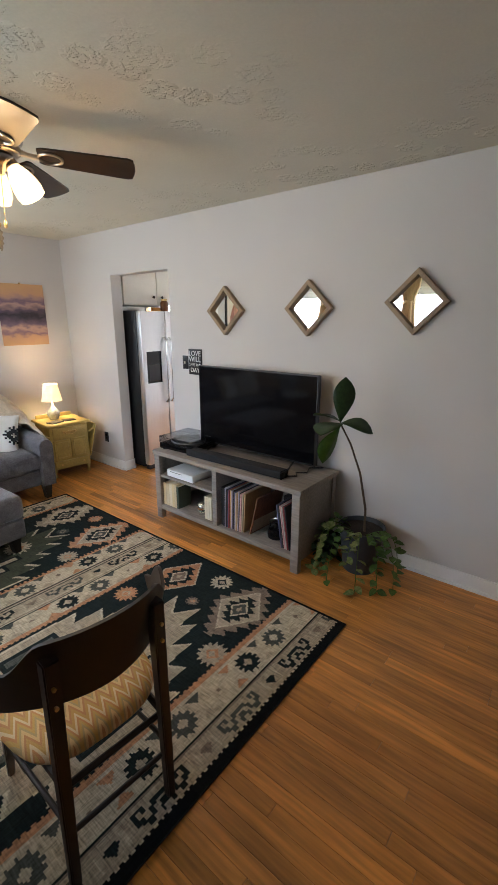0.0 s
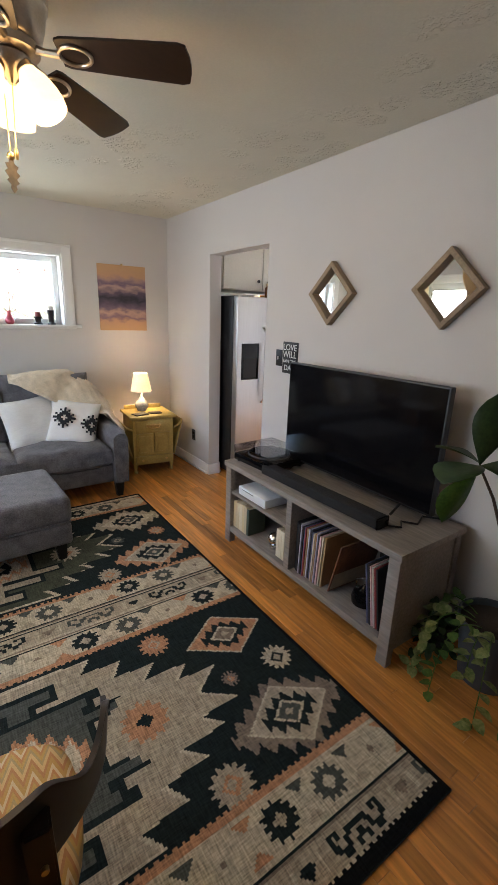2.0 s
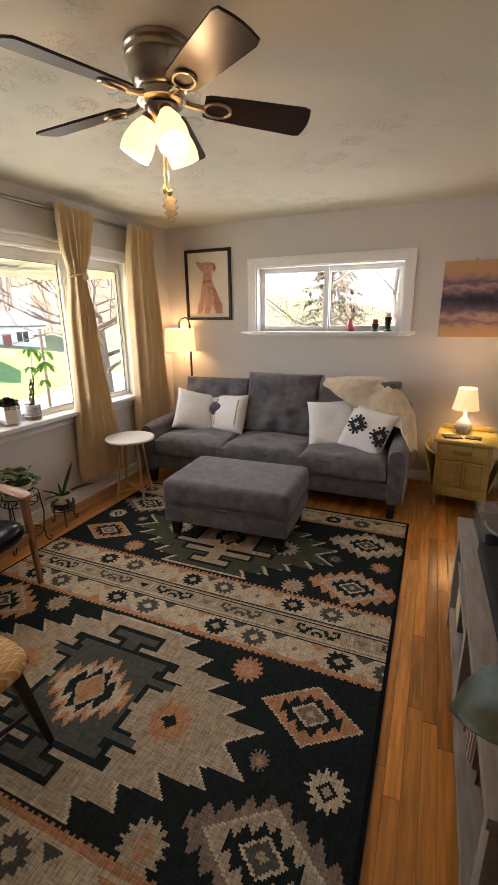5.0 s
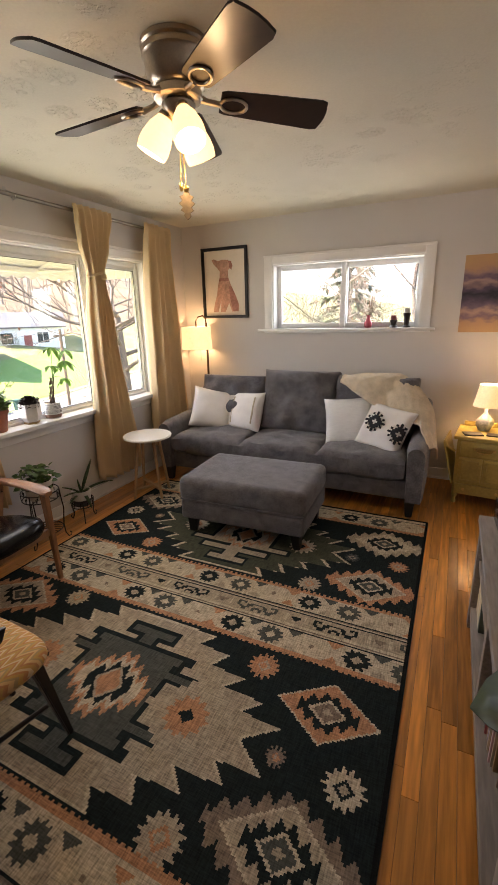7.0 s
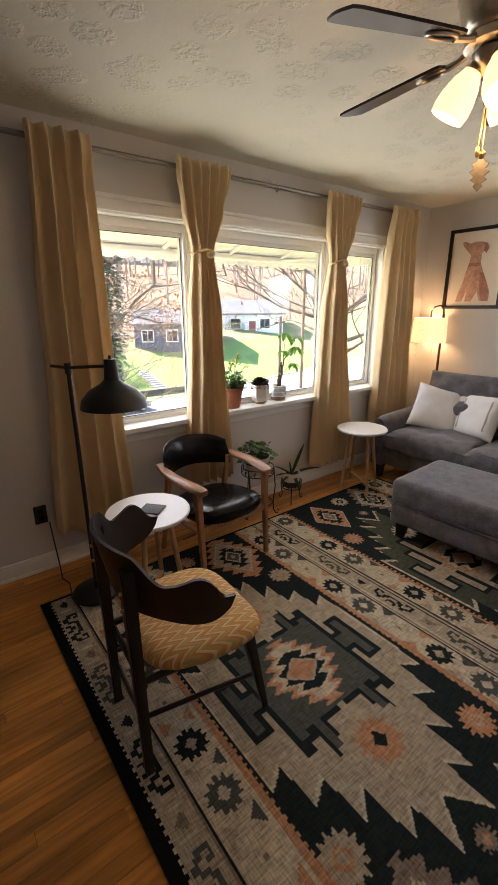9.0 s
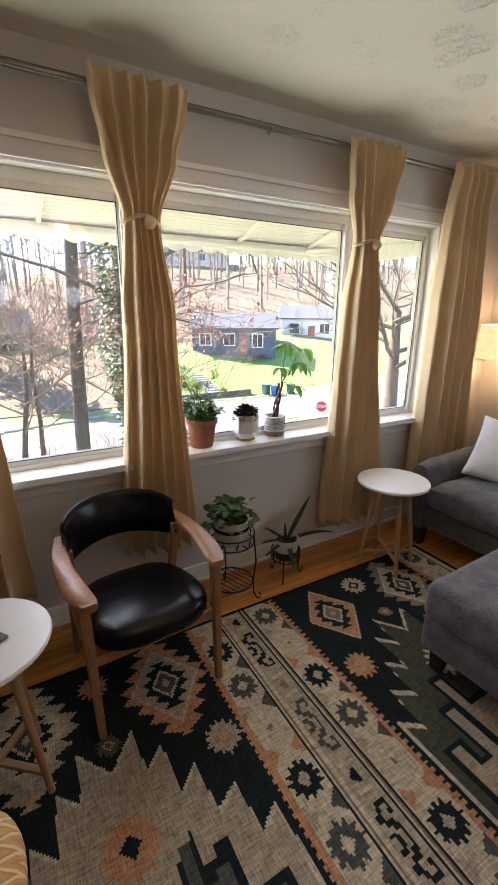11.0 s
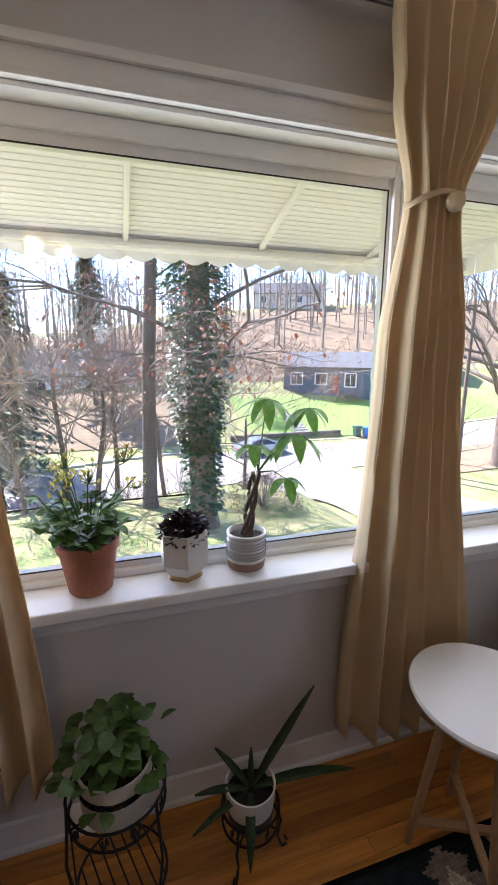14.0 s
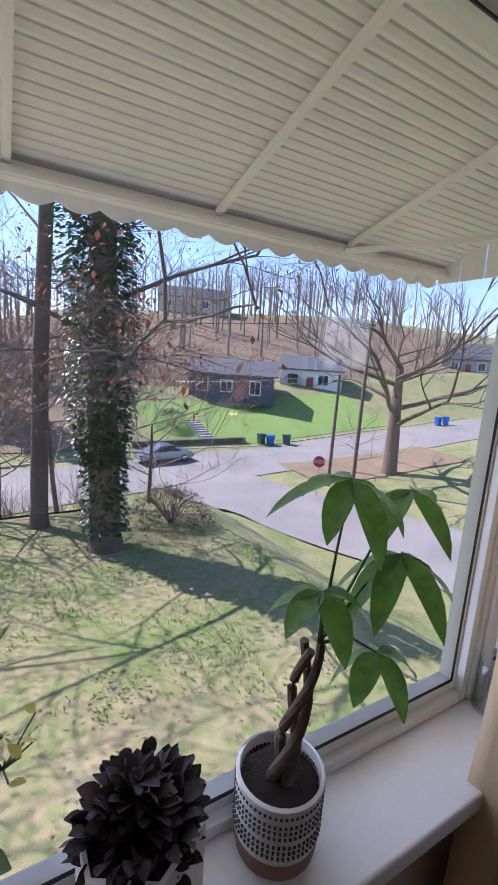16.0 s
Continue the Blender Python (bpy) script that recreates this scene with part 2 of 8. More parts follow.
def bm_pillow(bm, w, d, h, m=None, n=14, puff=0.35, edge=0.012, seed=0, wrinkle=0.0, power=0.5):
    """A stuffed cushion w by d, h thick at the middle, in the xy plane, with pinched seams."""
    rows = {}
    for side in (1, -1):
        for i in range(n + 1):
            for j in range(n + 1):
                u, v = 2 * i / n - 1, 2 * j / n - 1
                f = max(0.0, (1 - abs(u) ** 4) * (1 - abs(v) ** 4)) ** power
                x = u * w / 2 * (1 - 0.05 * puff * (1 - (1 - abs(v)) ** 2) * 0 - puff * 0.10 * (1 - v * v) * 0)
                pin = 1 - puff * 0.16 * (1 - abs(v) ** 2) * abs(u) ** 6
                pin2 = 1 - puff * 0.16 * (1 - abs(u) ** 2) * abs(v) ** 6
                q = Vector((x * pin, v * d / 2 * pin2, 0))
                z = side * (edge / 2 + (h - edge) / 2 * f)
                if wrinkle:
                    z += wrinkle * noise.noise(Vector((u * 2.2 + seed * 7.1, v * 2.2, side * 3.0 + seed))) * f
                q.z = z
                rows[side, i, j] = bm.verts.new(m @ q if m is not None else q)
    for side in (1, -1):
        for i in range(n):
            for j in range(n):
                f = (rows[side, i, j], rows[side, i + 1, j], rows[side, i + 1, j + 1], rows[side, i, j + 1])
                bm.faces.new(f if side > 0 else f[::-1])
    ring = [(i, 0) for i in range(n)] + [(n, j) for j in range(n)] + [(i, n) for i in range(n, 0, -1)] + [(0, j) for j in range(n, 0, -1)]
    for a, b in zip(ring, ring[1:] + ring[:1]):
        bm.faces.new((rows[-1, a[0], a[1]], rows[-1, b[0], b[1]], rows[1, b[0], b[1]], rows[1, a[0], a[1]]))
    return bm


def pillow(*a, **k):
    return bm_pillow(bmesh.new(), *a, **k)


def mesh_of(name, bm, material, smooth=True, angle=40):
    me = bpy.data.meshes.new(name)
    bmesh.ops.recalc_face_normals(bm, faces=bm.faces[:])
    bm.to_mesh(me)
    bm.free()
    for one in (material if isinstance(material, (list, tuple)) else [material]):
        me.materials.append(one)
    if smooth:
        me.polygons.foreach_set("use_smooth", [True] * len(me.polygons))
        me.set_sharp_from_angle(angle=radians(angle))
    return me


def part(name, bm, material, parent=None, label="", smooth=True, angle=40):
    ob = new(name, mesh_of(name, bm, material, smooth, angle))
    if parent is not None:
        ob.parent = parent
    if label:
        ob["label"] = label
    return ob


def thing(name, label, category, m=None, group="", kind=""):
    ob = new(name)
    ob.empty_display_size = 0.1
    if m is not None:
        ob.matrix_world = m
    return tagged(ob, label, category, group, kind)


def whole(name, bm, material, label, category, group="", kind="", smooth=True, m=None, angle=40):
    ob = part(name, bm, material, None, "", smooth, angle)
    if m is not None:
        ob.matrix_world = m
    return tagged(ob, label, category, group, kind)


# ---- the room's shell ----
W, E_, N, S_, H = 0.18, 3.745, 5.918, -0.60, 2.49
T = 0.12
OUT_W = W - 0.13


def wall_with_hole(name, boxes, label, material=WALL):
    bm = bmesh.new()
    for b in boxes:
        bm_box(bm, *b)
    return whole(name, bm, material, label, "wall", kind="structure", smooth=False)


# front wall with the broad window
FW0, FW1, FWB, FWT = 2.42, 5.21, 0.81, 2.09
wall_with_hole("wall_west", [
    (OUT_W, S_, 0, W, FW0, H), (OUT_W, FW1, 0, W, N, H), (OUT_W, FW0, 0, W, FW1, FWB), (OUT_W, FW0, FWT, W, FW1, H)],
    "warm grey painted wall with a broad front window")
BW0, BW1, BWB, BWT = 1.245, 2.685, 1.425, 2.05
wall_with_hole("wall_north", [
    (OUT_W, N, 0, BW0, N + 0.2, H), (BW1, N, 0, E_ + T, N + 0.2, H),
    (BW0, N, 0, BW1, N + 0.2, BWB), (BW0, N, BWT, BW1, N + 0.2, H)],
    "warm grey painted wall behind the sofa with a high window")
DO0, DO1, DOT = 4.14, 5.01, 2.078
wall_with_hole("wall_east", [
    (E_, S_, 0, E_ + T, DO0, H), (E_, DO1, 0, E_ + T, N, H), (E_, DO0, DOT, E_ + T, DO1, H)],
    "warm grey painted wall with an open doorway to the kitchen")
wall_with_hole("wall_south", [(OUT_W, S_ - 0.15, 0, E_ + T, S_, H)], "plain warm grey painted wall")

# kitchen shell beyond the doorway
KX1, KY0 = 6.3, 2.9
KW0, KW1, KWB, KWT = 4.95, 5.75, 1.15, 2.0
wall_with_hole("wall_kitchen_east", [(KX1, KY0, 0, KX1 + 0.15, N + 0.2, H)], "plain pale kitchen wall")
wall_with_hole("wall_kitchen_south", [(E_ + T, KY0 - 0.15, 0, KX1 + 0.15, KY0, H)], "plain pale kitchen wall")
wall_with_hole("wall_kitchen_north", [
    (E_ + T, N, 0, KW0, N + 0.2, H), (KW1, N, 0, KX1, N + 0.2, H), (KW0, N, 0, KW1, N + 0.2, KWB), (KW0, N, KWT, KW1, N + 0.2, H)],
    "pale kitchen wall with a curtained window")

whole("ceiling", box(OUT_W, S_ - 0.15, H, E_ + T, N + 0.2, H + 0.12), CEIL, "cream textured plaster ceiling", "ceiling", kind="structure", smooth=False)
whole("ceiling_kitchen", box(E_ + T, KY0 - 0.15, H, KX1 + 0.15, N + 0.2, H + 0.12), CEIL, "plain white kitchen ceiling", "ceiling", kind="structure", smooth=False)

# ---- trim, windows and doors ----
def baseboard(name, x0, y0, x1, y1, face):
    """A white skirting with a shoe moulding; face is the direction into the room."""
    bm = bmesh.new()
    fx, fy = face
    bm_box(bm, min(x0, x1) + min(0, fx * 0.015), min(y0, y1) + min(0, fy * 0.015), 0, max(x0, x1) + max(0, fx * 0.015), max(y0, y1) + max(0, fy * 0.015), 0.105, 0.003)
    bm_box(bm, min(x0, x1) + min(0, fx * 0.028), min(y0, y1) + min(0, fy * 0.028), 0, max(x0, x1) + max(0, fx * 0.028), max(y0, y1) + max(0, fy * 0.028), 0.02, 0.006)
    return whole(name, bm, TRIM, "white painted skirting board along the wall", "baseboard", kind="structure")


baseboard("baseboard", W, S_, W, N, (1, 0))
baseboard("baseboard", W + 0.03, N, E_ - 0.03, N, (0, -1))
baseboard("baseboard", E_, S_, E_, DO0, (-1, 0))
baseboard("baseboard", E_, DO1, E_, N - 0.03, (-1, 0))
baseboard("baseboard", E_ - 0.015, DO1 - 0.0, E_ + T, DO1, (0, -1))
baseboard("baseboard", E_ + T, DO1, E_ + T, N, (1, 0))

# front window: three lights in a deep opening, casing, stool and apron
SILL = 0.822
win = thing("window_1", "broad white three-part front window with a deep stool", "window", kind="structure")
WX = 0.085
bm = bmesh.new()
for y0, y1 in ((FW0 - 0.09, FW0), (FW1, FW1 + 0.09)):
    bm_box(bm, W, y0, SILL, W + 0.02, y1, FWT + 0.085, 0.004)
bm_box(bm, W, FW0, FWT, W + 0.02, FW1, FWT + 0.085, 0.004)
bm_box(bm, W + 0.02, FW0 - 0.09, FWT + 0.06, W + 0.036, FW1 + 0.09, FWT + 0.083, 0.004)
bm_box(bm, W + 0.02, FW0 - 0.02, FWT - 0.004, W + 0.032, FW1 + 0.02, FWT + 0.012, 0.004)
part("window_casing", bm, TRIM, win)
bm = bmesh.new()
for b in ((OUT_W, FW0, FWB, W, FW0 + 0.012, FWT), (OUT_W, FW1 - 0.012, FWB, W, FW1, FWT), (OUT_W, FW0 + 0.012, FWT - 0.012, W, FW1 - 0.012, FWT)):
    bm_box(bm, *b, 0.002)
part("window_jamb", bm, TRIM, win)
bm = box(OUT_W, FW0, SILL - 0.035, W + 0.078, FW1, SILL, 0.006, 3)
for y0, y1 in ((FW0 - 0.12, FW0), (FW1, FW1 + 0.12)):
    bm_box(bm, W, y0, SILL - 0.035, W + 0.078, y1, SILL, 0.006, 3)
part("window_sill", bm, TRIM, win)
bm = box(W, FW0 - 0.09, SILL - 0.105, W + 0.016, FW1 + 0.09, SILL - 0.035, 0.004)
bm_box(bm, W + 0.016, FW0 - 0.09, SILL - 0.062, W + 0.035, FW1 + 0.09, SILL - 0.036, 0.008)
part("window_apron", bm, TRIM, win)
LIGHTS = ((2.445, 3.15), (3.22, 4.47), (4.53, 5.185))
bm = bmesh.new()
for y0, y1 in ((3.15, 3.22), (4.47, 4.53)):
    bm_box(bm, WX - 0.02, y0, SILL, WX + 0.035, y1, FWT - 0.012, 0.004)
    bm_box(bm, WX + 0.035, y0 + 0.015, SILL, WX + 0.045, y1 - 0.015, FWT - 0.012, 0.003)
part("window_mullion", bm, VINYL, win)
for i, (y0, y1) in enumerate(LIGHTS):
    bm = bmesh.new()
    t = FWT - 0.012
    for f, dx, w in ((0, 0.03, 0.022), (1, 0.012, 0.036)):
        bm_box(bm, WX - 0.018, y0 + f * 0.02, SILL, WX + dx, y0 + w, t, 0.004)
        bm_box(bm, WX - 0.018, y1 - w, SILL, WX + dx, y1 - f * 0.02, t, 0.004)
        bm_box(bm, WX - 0.018, y0 + w, SILL, WX + dx, y1 - w, SILL + w + (0.0 if f == 0 else 0.01), 0.004)
        bm_box(bm, WX - 0.018, y0 + w, t - w - (0.025 if f == 0 else 0.045), WX + dx, y1 - w, t, 0.004)
    fr = part("window_frame", bm, VINYL, win)
    bm = bmesh.new()
    e = 0.0035
    yy0, yy1, zz0, zz1 = y0 + 0.036, y1 - 0.036, SILL + 0.046, t - 0.081
    for b in ((WX + 0.010, yy0 - e, zz0 - e, WX + 0.0135, yy0, zz1 + e), (WX + 0.010, yy1, zz0 - e, WX + 0.0135, yy1 + e, zz1 + e),
              (WX + 0.010, yy0, zz0 - e, WX + 0.0135, yy1, zz0), (WX + 0.010, yy0, zz1, WX + 0.0135, yy1, zz1 + e)):
        bm_box(bm, *b)
    part("gasket", bm, BLACK, fr, "thin dark rubber gasket")
    pane = part("pane", box(WX - 0.016, y0 + 0.03, SILL + 0.03, WX - 0.011, y1 - 0.03, t - 0.06), GLASS, fr, "clear glass pane", smooth=False)
    pane.visible_shadow = False
# sash latches on the frame between the middle and the far light
for z in (1.17, 1.66):
    bm = bm_tube(box(WX + 0.03, 4.475, z - 0.035, WX + 0.045, 4.505, z + 0.035, 0.006), [(WX + 0.045, 4.49, z + 0.02), (WX + 0.065, 4.487, z + 0.012), (WX + 0.067, 4.485, z - 0.02), (WX + 0.05, 4.485, z - 0.028)], 0.006, 8)
    part("window_latch", bm, VINYL, win, "white plastic sash latch")

# high window behind the sofa
win2 = thing("window_2", "white sliding window high behind the sofa", "window", kind="structure")
bm = bmesh.new()
for x0, x1 in ((BW0 - 0.085, BW0), (BW1, BW1 + 0.085)):
    bm_box(bm, x0, N - 0.02, BWB, x1, N, BWT + 0.085, 0.004)
bm_box(bm, BW0, N - 0.02, BWT, BW1, N, BWT + 0.085, 0.004)
bm_box(bm, BW0 - 0.085, N - 0.034, BWT + 0.062, BW1 + 0.085, N - 0.02, BWT + 0.082, 0.004)
part("window_casing", bm, TRIM, win2)
bm = box(BW0 - 0.15, N - 0.06, 1.40, BW1 + 0.13, N, BWB, 0.006)
bm_box(bm, BW0, N, 1.40, BW1, N + 0.2, BWB, 0.002)
bm_box(bm, BW0 - 0.09, N - 0.018, 1.385, BW1 + 0.09, N, 1.40, 0.003)
part("window_sill", bm, TRIM, win2)
bm = bmesh.new()
for b in ((BW0, N, BWB, BW0 + 0.012, N + 0.2, BWT), (BW1 - 0.012, N, BWB, BW1, N + 0.2, BWT), (BW0 + 0.012, N, BWT - 0.012, BW1 - 0.012, N + 0.2, BWT)):
    bm_box(bm, *b, 0.002)
part("window_jamb", bm, TRIM, win2)
xm = (BW0 + BW1) / 2 - 0.01
for x0, x1, yo in ((BW0 + 0.012, xm + 0.02, 0.10), (xm - 0.02, BW1 - 0.012, 0.135)):
    bm = bmesh.new()
    z0, z1, w = BWB, BWT - 0.012, 0.05
    for b in ((x0, yo, z0, x0 + w, yo + 0.03, z1), (x1 - w, yo, z0, x1, yo + 0.03, z1), (x0 + w, yo, z0, x1 - w, yo + 0.03, z0 + w), (x0 + w, yo, z1 - w, x1 - w, yo + 0.03, z1)):
        bm_box(bm, b[0], N + b[1], b[2], b[3], N + b[4], b[5], 0.004)
    fr = part("window_frame", bm, VINYL, win2)
    pane = part("pane", box(x0 + 0.045, N + yo + 0.013, z0 + 0.045, x1 - 0.045, N + yo + 0.017, z1 - 0.045), GLASS, fr, "clear glass pane", smooth=False)
    pane.visible_shadow = False

# kitchen window
win3 = thing("window_3", "white kitchen window above the counter", "window", kind="structure")
bm = bmesh.new()
for b in ((KW0 - 0.08, N - 0.02, KWB - 0.08, KW0, N, KWT + 0.08), (KW1, N - 0.02, KWB - 0.08, KW1 + 0.08, N, KWT + 0.08), (KW0, N - 0.02, KWT, KW1, N, KWT + 0.08), (KW0, N - 0.02, KWB - 0.08, KW1, N, KWB)):
    bm_box(bm, *b, 0.004)
part("window_casing", bm, TRIM, win3)
bm = bmesh.new()
for b in ((KW0, 0.1, KWB, KW0 + 0.05, 0.13, KWT), (KW1 - 0.05, 0.1, KWB, KW1, 0.13, KWT), (KW0 + 0.05, 0.1, KWB, KW1 - 0.05, 0.13, KWB + 0.05), (KW0 + 0.05, 0.1, KWT - 0.05, KW1 - 0.05, 0.13, KWT), (KW0 + 0.05, 0.1, 1.56, KW1 - 0.05, 0.13, 1.6)):
    bm_box(bm, b[0], N + b[1], b[2], b[3], N + b[4], b[5], 0.004)
part("window_frame", bm, VINYL, win3)
pn = part("pane", box(KW0 + 0.05, N + 0.112, KWB + 0.05, KW1 - 0.05, N + 0.116, KWT - 0.05), GLASS, win3, "", smooth=False)
pn.visible_shadow = False

# switch plate and sockets
def socket(name, label, m, dark=True):
    t = thing(name, label, "socket", m)
    part("plate", box(-0.036, -0.006, -0.058, 0.036, 0, 0.058, 0.004), BLACK if dark else TRIM, t)
    for z in (-0.02, 0.02):
        part("outlet", box(-0.014, -0.008, z - 0.013, 0.014, -0.006, z + 0.013, 0.003), BLACK_GLOSS, t)
    return t


socket("wall_socket", "black double wall socket above the skirting", Matrix.Translation((E_, 5.33, 0.34)) @ pose(0, 0, 0, 0, 0, -90))
socket("wall_socket", "black double wall socket with a lamp plug", Matrix.Translation((W, 2.02, 0.37)) @ pose(0, 0, 0, 0, 0, 90))
sw = thing("light_switch", "dark metal light switch plate beside the doorway", "light switch", Matrix.Translation((E_, 3.955, 1.275)) @ pose(0, 0, 0, 0, 0, -90))
part("plate", box(-0.036, -0.006, -0.06, 0.036, 0, 0.06, 0.004), BLACK_METAL, sw)
part("toggle", box(-0.005, -0.018, -0.012, 0.005, -0.006, 0.010, 0.002), TRIM, sw, "small pale toggle")

# awning over the front window
AWN = mat("cream_aluminium", (0.90, 0.865, 0.84), 0.5, vary=0.05, scale=3, fine=40)
aw = thing("awning", "cream ribbed aluminium window awning with scalloped edge", "awning")
AX0, AZ0, AX1, AZ1, AY0, AY1 = OUT_W - 0.012, 2.465, -1.28, 2.13, 1.25, 5.97
bm = bmesh.new()
ribs, prof = 31, []
for i in range(ribs):
    for fa, fz in ((0.0, 0.0), (0.06, 0.013), (0.46, 0.017), (0.86, 0.013), (0.92, 0.0)):
        a = (i + fa) / ribs
        prof.append((AX0 + (AX1 - AX0) * a, AZ0 + (AZ1 - AZ0) * a + 0.02 * math.sin(a * math.pi) - fz))
prof.append((AX1, AZ1))
lo = [bm.verts.new((x, AY0, z)) for x, z in prof]
hi = [bm.verts.new((x, AY1, z)) for x, z in prof]
up_lo = [bm.verts.new((x, AY0, z + 0.022)) for x, z in prof]
up_hi = [bm.verts.new((x, AY1, z + 0.022)) for x, z in prof]
for i in range(len(prof) - 1):
    bm.faces.new((lo[i], lo[i + 1], hi[i + 1], hi[i]))
    bm.faces.new((up_lo[i], up_hi[i], up_hi[i + 1], up_lo[i + 1]))
    bm.faces.new((lo[i], up_lo[i], up_lo[i + 1], lo[i + 1]))
    bm.faces.new((hi[i], hi[i + 1], up_hi[i + 1], up_hi[i]))
part("ribbed_panel", bm, AWN, aw, smooth=False)
# side panel at the far end, with the same ribs
for ye in (AY0, AY1):
    bm = bmesh.new()
    n = 9
    for i in range(n):
        a0, a1 = i / n, (i + 0.93) / n
        xa, xb = AX0 + (AX1 - AX0) * a0, AX0 + (AX1 - AX0) * a1
        za, zb = AZ0 + (AZ1 - AZ0) * a0, AZ0 + (AZ1 - AZ0) * a1
        vs = [bm.verts.new((xa, ye, za)), bm.verts.new((xb, ye, zb)), bm.verts.new((xb, ye, AZ1 - 0.1)), bm.verts.new((xa, ye, AZ1 - 0.1))]
        f = bm.faces.new(vs)
        g = bmesh.ops.extrude_face_region(bm, geom=[f])
        bmesh.ops.translate(bm, vec=(0, 0.012, 0), verts=[v for v in g["geom"] if isinstance(v, bmesh.types.BMVert)])
    part("side_panel", bm, AWN, aw, smooth=False)
bm = bmesh.new()
n = 62
for i in range(n):
    for k in range(4):
        ya = AY0 + (AY1 - AY0) * (i + k / 4) / n
        yb = AY0 + (AY1 - AY0) * (i + (k + 1) / 4) / n
        za, zb = -0.028 * abs(math.sin(math.pi * (i + k / 4) / 2.0)), -0.028 * abs(math.sin(math.pi * (i + (k + 1) / 4) / 2.0))
        v = [bm.verts.new((AX1 - 0.012, ya, AZ1 - 0.10 + za)), bm.verts.new((AX1 - 0.012, yb, AZ1 - 0.10 + zb)), bm.verts.new((AX1 - 0.012, yb, AZ1 + 0.02)), bm.verts.new((AX1 - 0.012, ya, AZ1 + 0.02))]
        bm.faces.new(v)
bmesh.ops.remove_doubles(bm, verts=bm.verts[:], dist=0.0005)
val = part("valance", bm, AWN, aw, "scalloped valance strip")
sol = val.modifiers.new("thickness", "SOLIDIFY")
sol.thickness = 0.006
bm = box(AX1 - 0.005, AY0, AZ1 - 0.075, AX1 + 0.055, AY1, AZ1 - 0.02, 0.006)
bm_box(bm, AX1 + 0.055, AY0, AZ1 - 0.07, AX1 + 0.075, AY1, AZ1 - 0.045, 0.004)
part("front_rail", bm, AWN, aw)
for y in (1.38, 2.15, 2.92, 3.68, 4.46, 5.20):
    pts = [(AX0 + (AX1 - AX0) * a, y, AZ0 + (AZ1 - AZ0) * a - 0.035) for a in (0.02, 0.5, 0.86, 0.94)] + [(AX1 + 0.04, y, AZ1 - 0.03)]
    bm = bmesh.new()
    for p, q in zip(pts, pts[1:]):
        p, q = Vector(p), Vector(q)
        d = (q - p)
        ang = math.degrees(math.atan2(-d.z, d.x))
        bm_box(bm, 0, -0.014, -0.012, d.length + 0.006, 0.014, 0.012, 0.003, m=Matrix.Translation(p) @ pose(0, 0, 0, 0, ang, 0))
    part("brace", bm, AWN, aw)
bm = bmesh.new()
p, q = Vector((AX1 + 0.07, 5.16, AZ1 - 0.06)), Vector((AX0, AY1 - 0.02, AZ1 - 0.02))
d = q - p
bm_box(bm, 0, -0.012, -0.012, d.length, 0.012, 0.012, 0.003, m=Matrix.Translation(p) @ d.to_track_quat("X", "Z").to_matrix().to_4x4())
part("support_arm", bm, AWN, aw)
# outer face of the house under the awning
whole("house_siding", box(OUT_W - 0.01, S_ - 0.15, -3.4, OUT_W - 0.002, FW0 - 0.004, 3.4), TRIM, "white outer siding of the house", "siding", kind="structure", smooth=False)

# ---- sofa ----
sofa = thing("sofa", "grey tweed three-seat sofa with loose back cushions", "sofa", pose(0, 0, 0))
SX0, SX1, SF, SB = 0.44, 2.895, 4.90, 5.86
bm = box(SX0 + 0.06, SF + 0.03, 0.14, SX1 - 0.06, SB, 0.31, 0.02, 3)
part("base", bm, SOFA, sofa)
part("back_frame", box(SX0 + 0.03, SB - 0.20, 0.30, SX1 - 0.03, SB, 0.80, 0.06, 4), SOFA, sofa)
for x0, x1 in ((SX0, SX0 + 0.155), (SX1 - 0.155, SX1)):
    # arm: flared, front rounded, top sloping down to the back
    bm = bmesh.new()
    n = 10
    prof = []
    for i in range(n + 1):
        a = math.pi * i / n
        prof.append((math.cos(a), math.sin(a)))
    loops = []
    for k in range(9):
        v = k / 8
        y = SF - 0.02 + (SB - 0.06 - SF) * v
        top = 0.60 + 0.04 * v
        w = (x1 - x0) / 2 * (1.0 if k not in (0, 8) else 0.82)
        zc = top - 0.07 - (0.02 if k == 0 else 0)
        cx = (x0 + x1) / 2
        ring = [bm.verts.new((cx + w * 0.86, y, 0.14))]
        ring += [bm.verts.new((cx + w * c, y, zc + 0.07 * s)) for c, s in prof]
        ring += [bm.verts.new((cx - w * 0.86, y, 0.14))]
        loops.append(ring)
    for a, b in zip(loops, loops[1:]):
        for i in range(len(a)):
            j = (i + 1) % len(a)
            bm.faces.new((a[i], a[j], b[j], b[i]))
    bm.faces.new(loops[0])
    bm.faces.new(loops[-1][::-1])
    part("arm", bm, SOFA, sofa, angle=60)
sx = [SX0 + 0.16, 1.315, 2.03, SX1 - 0.16]
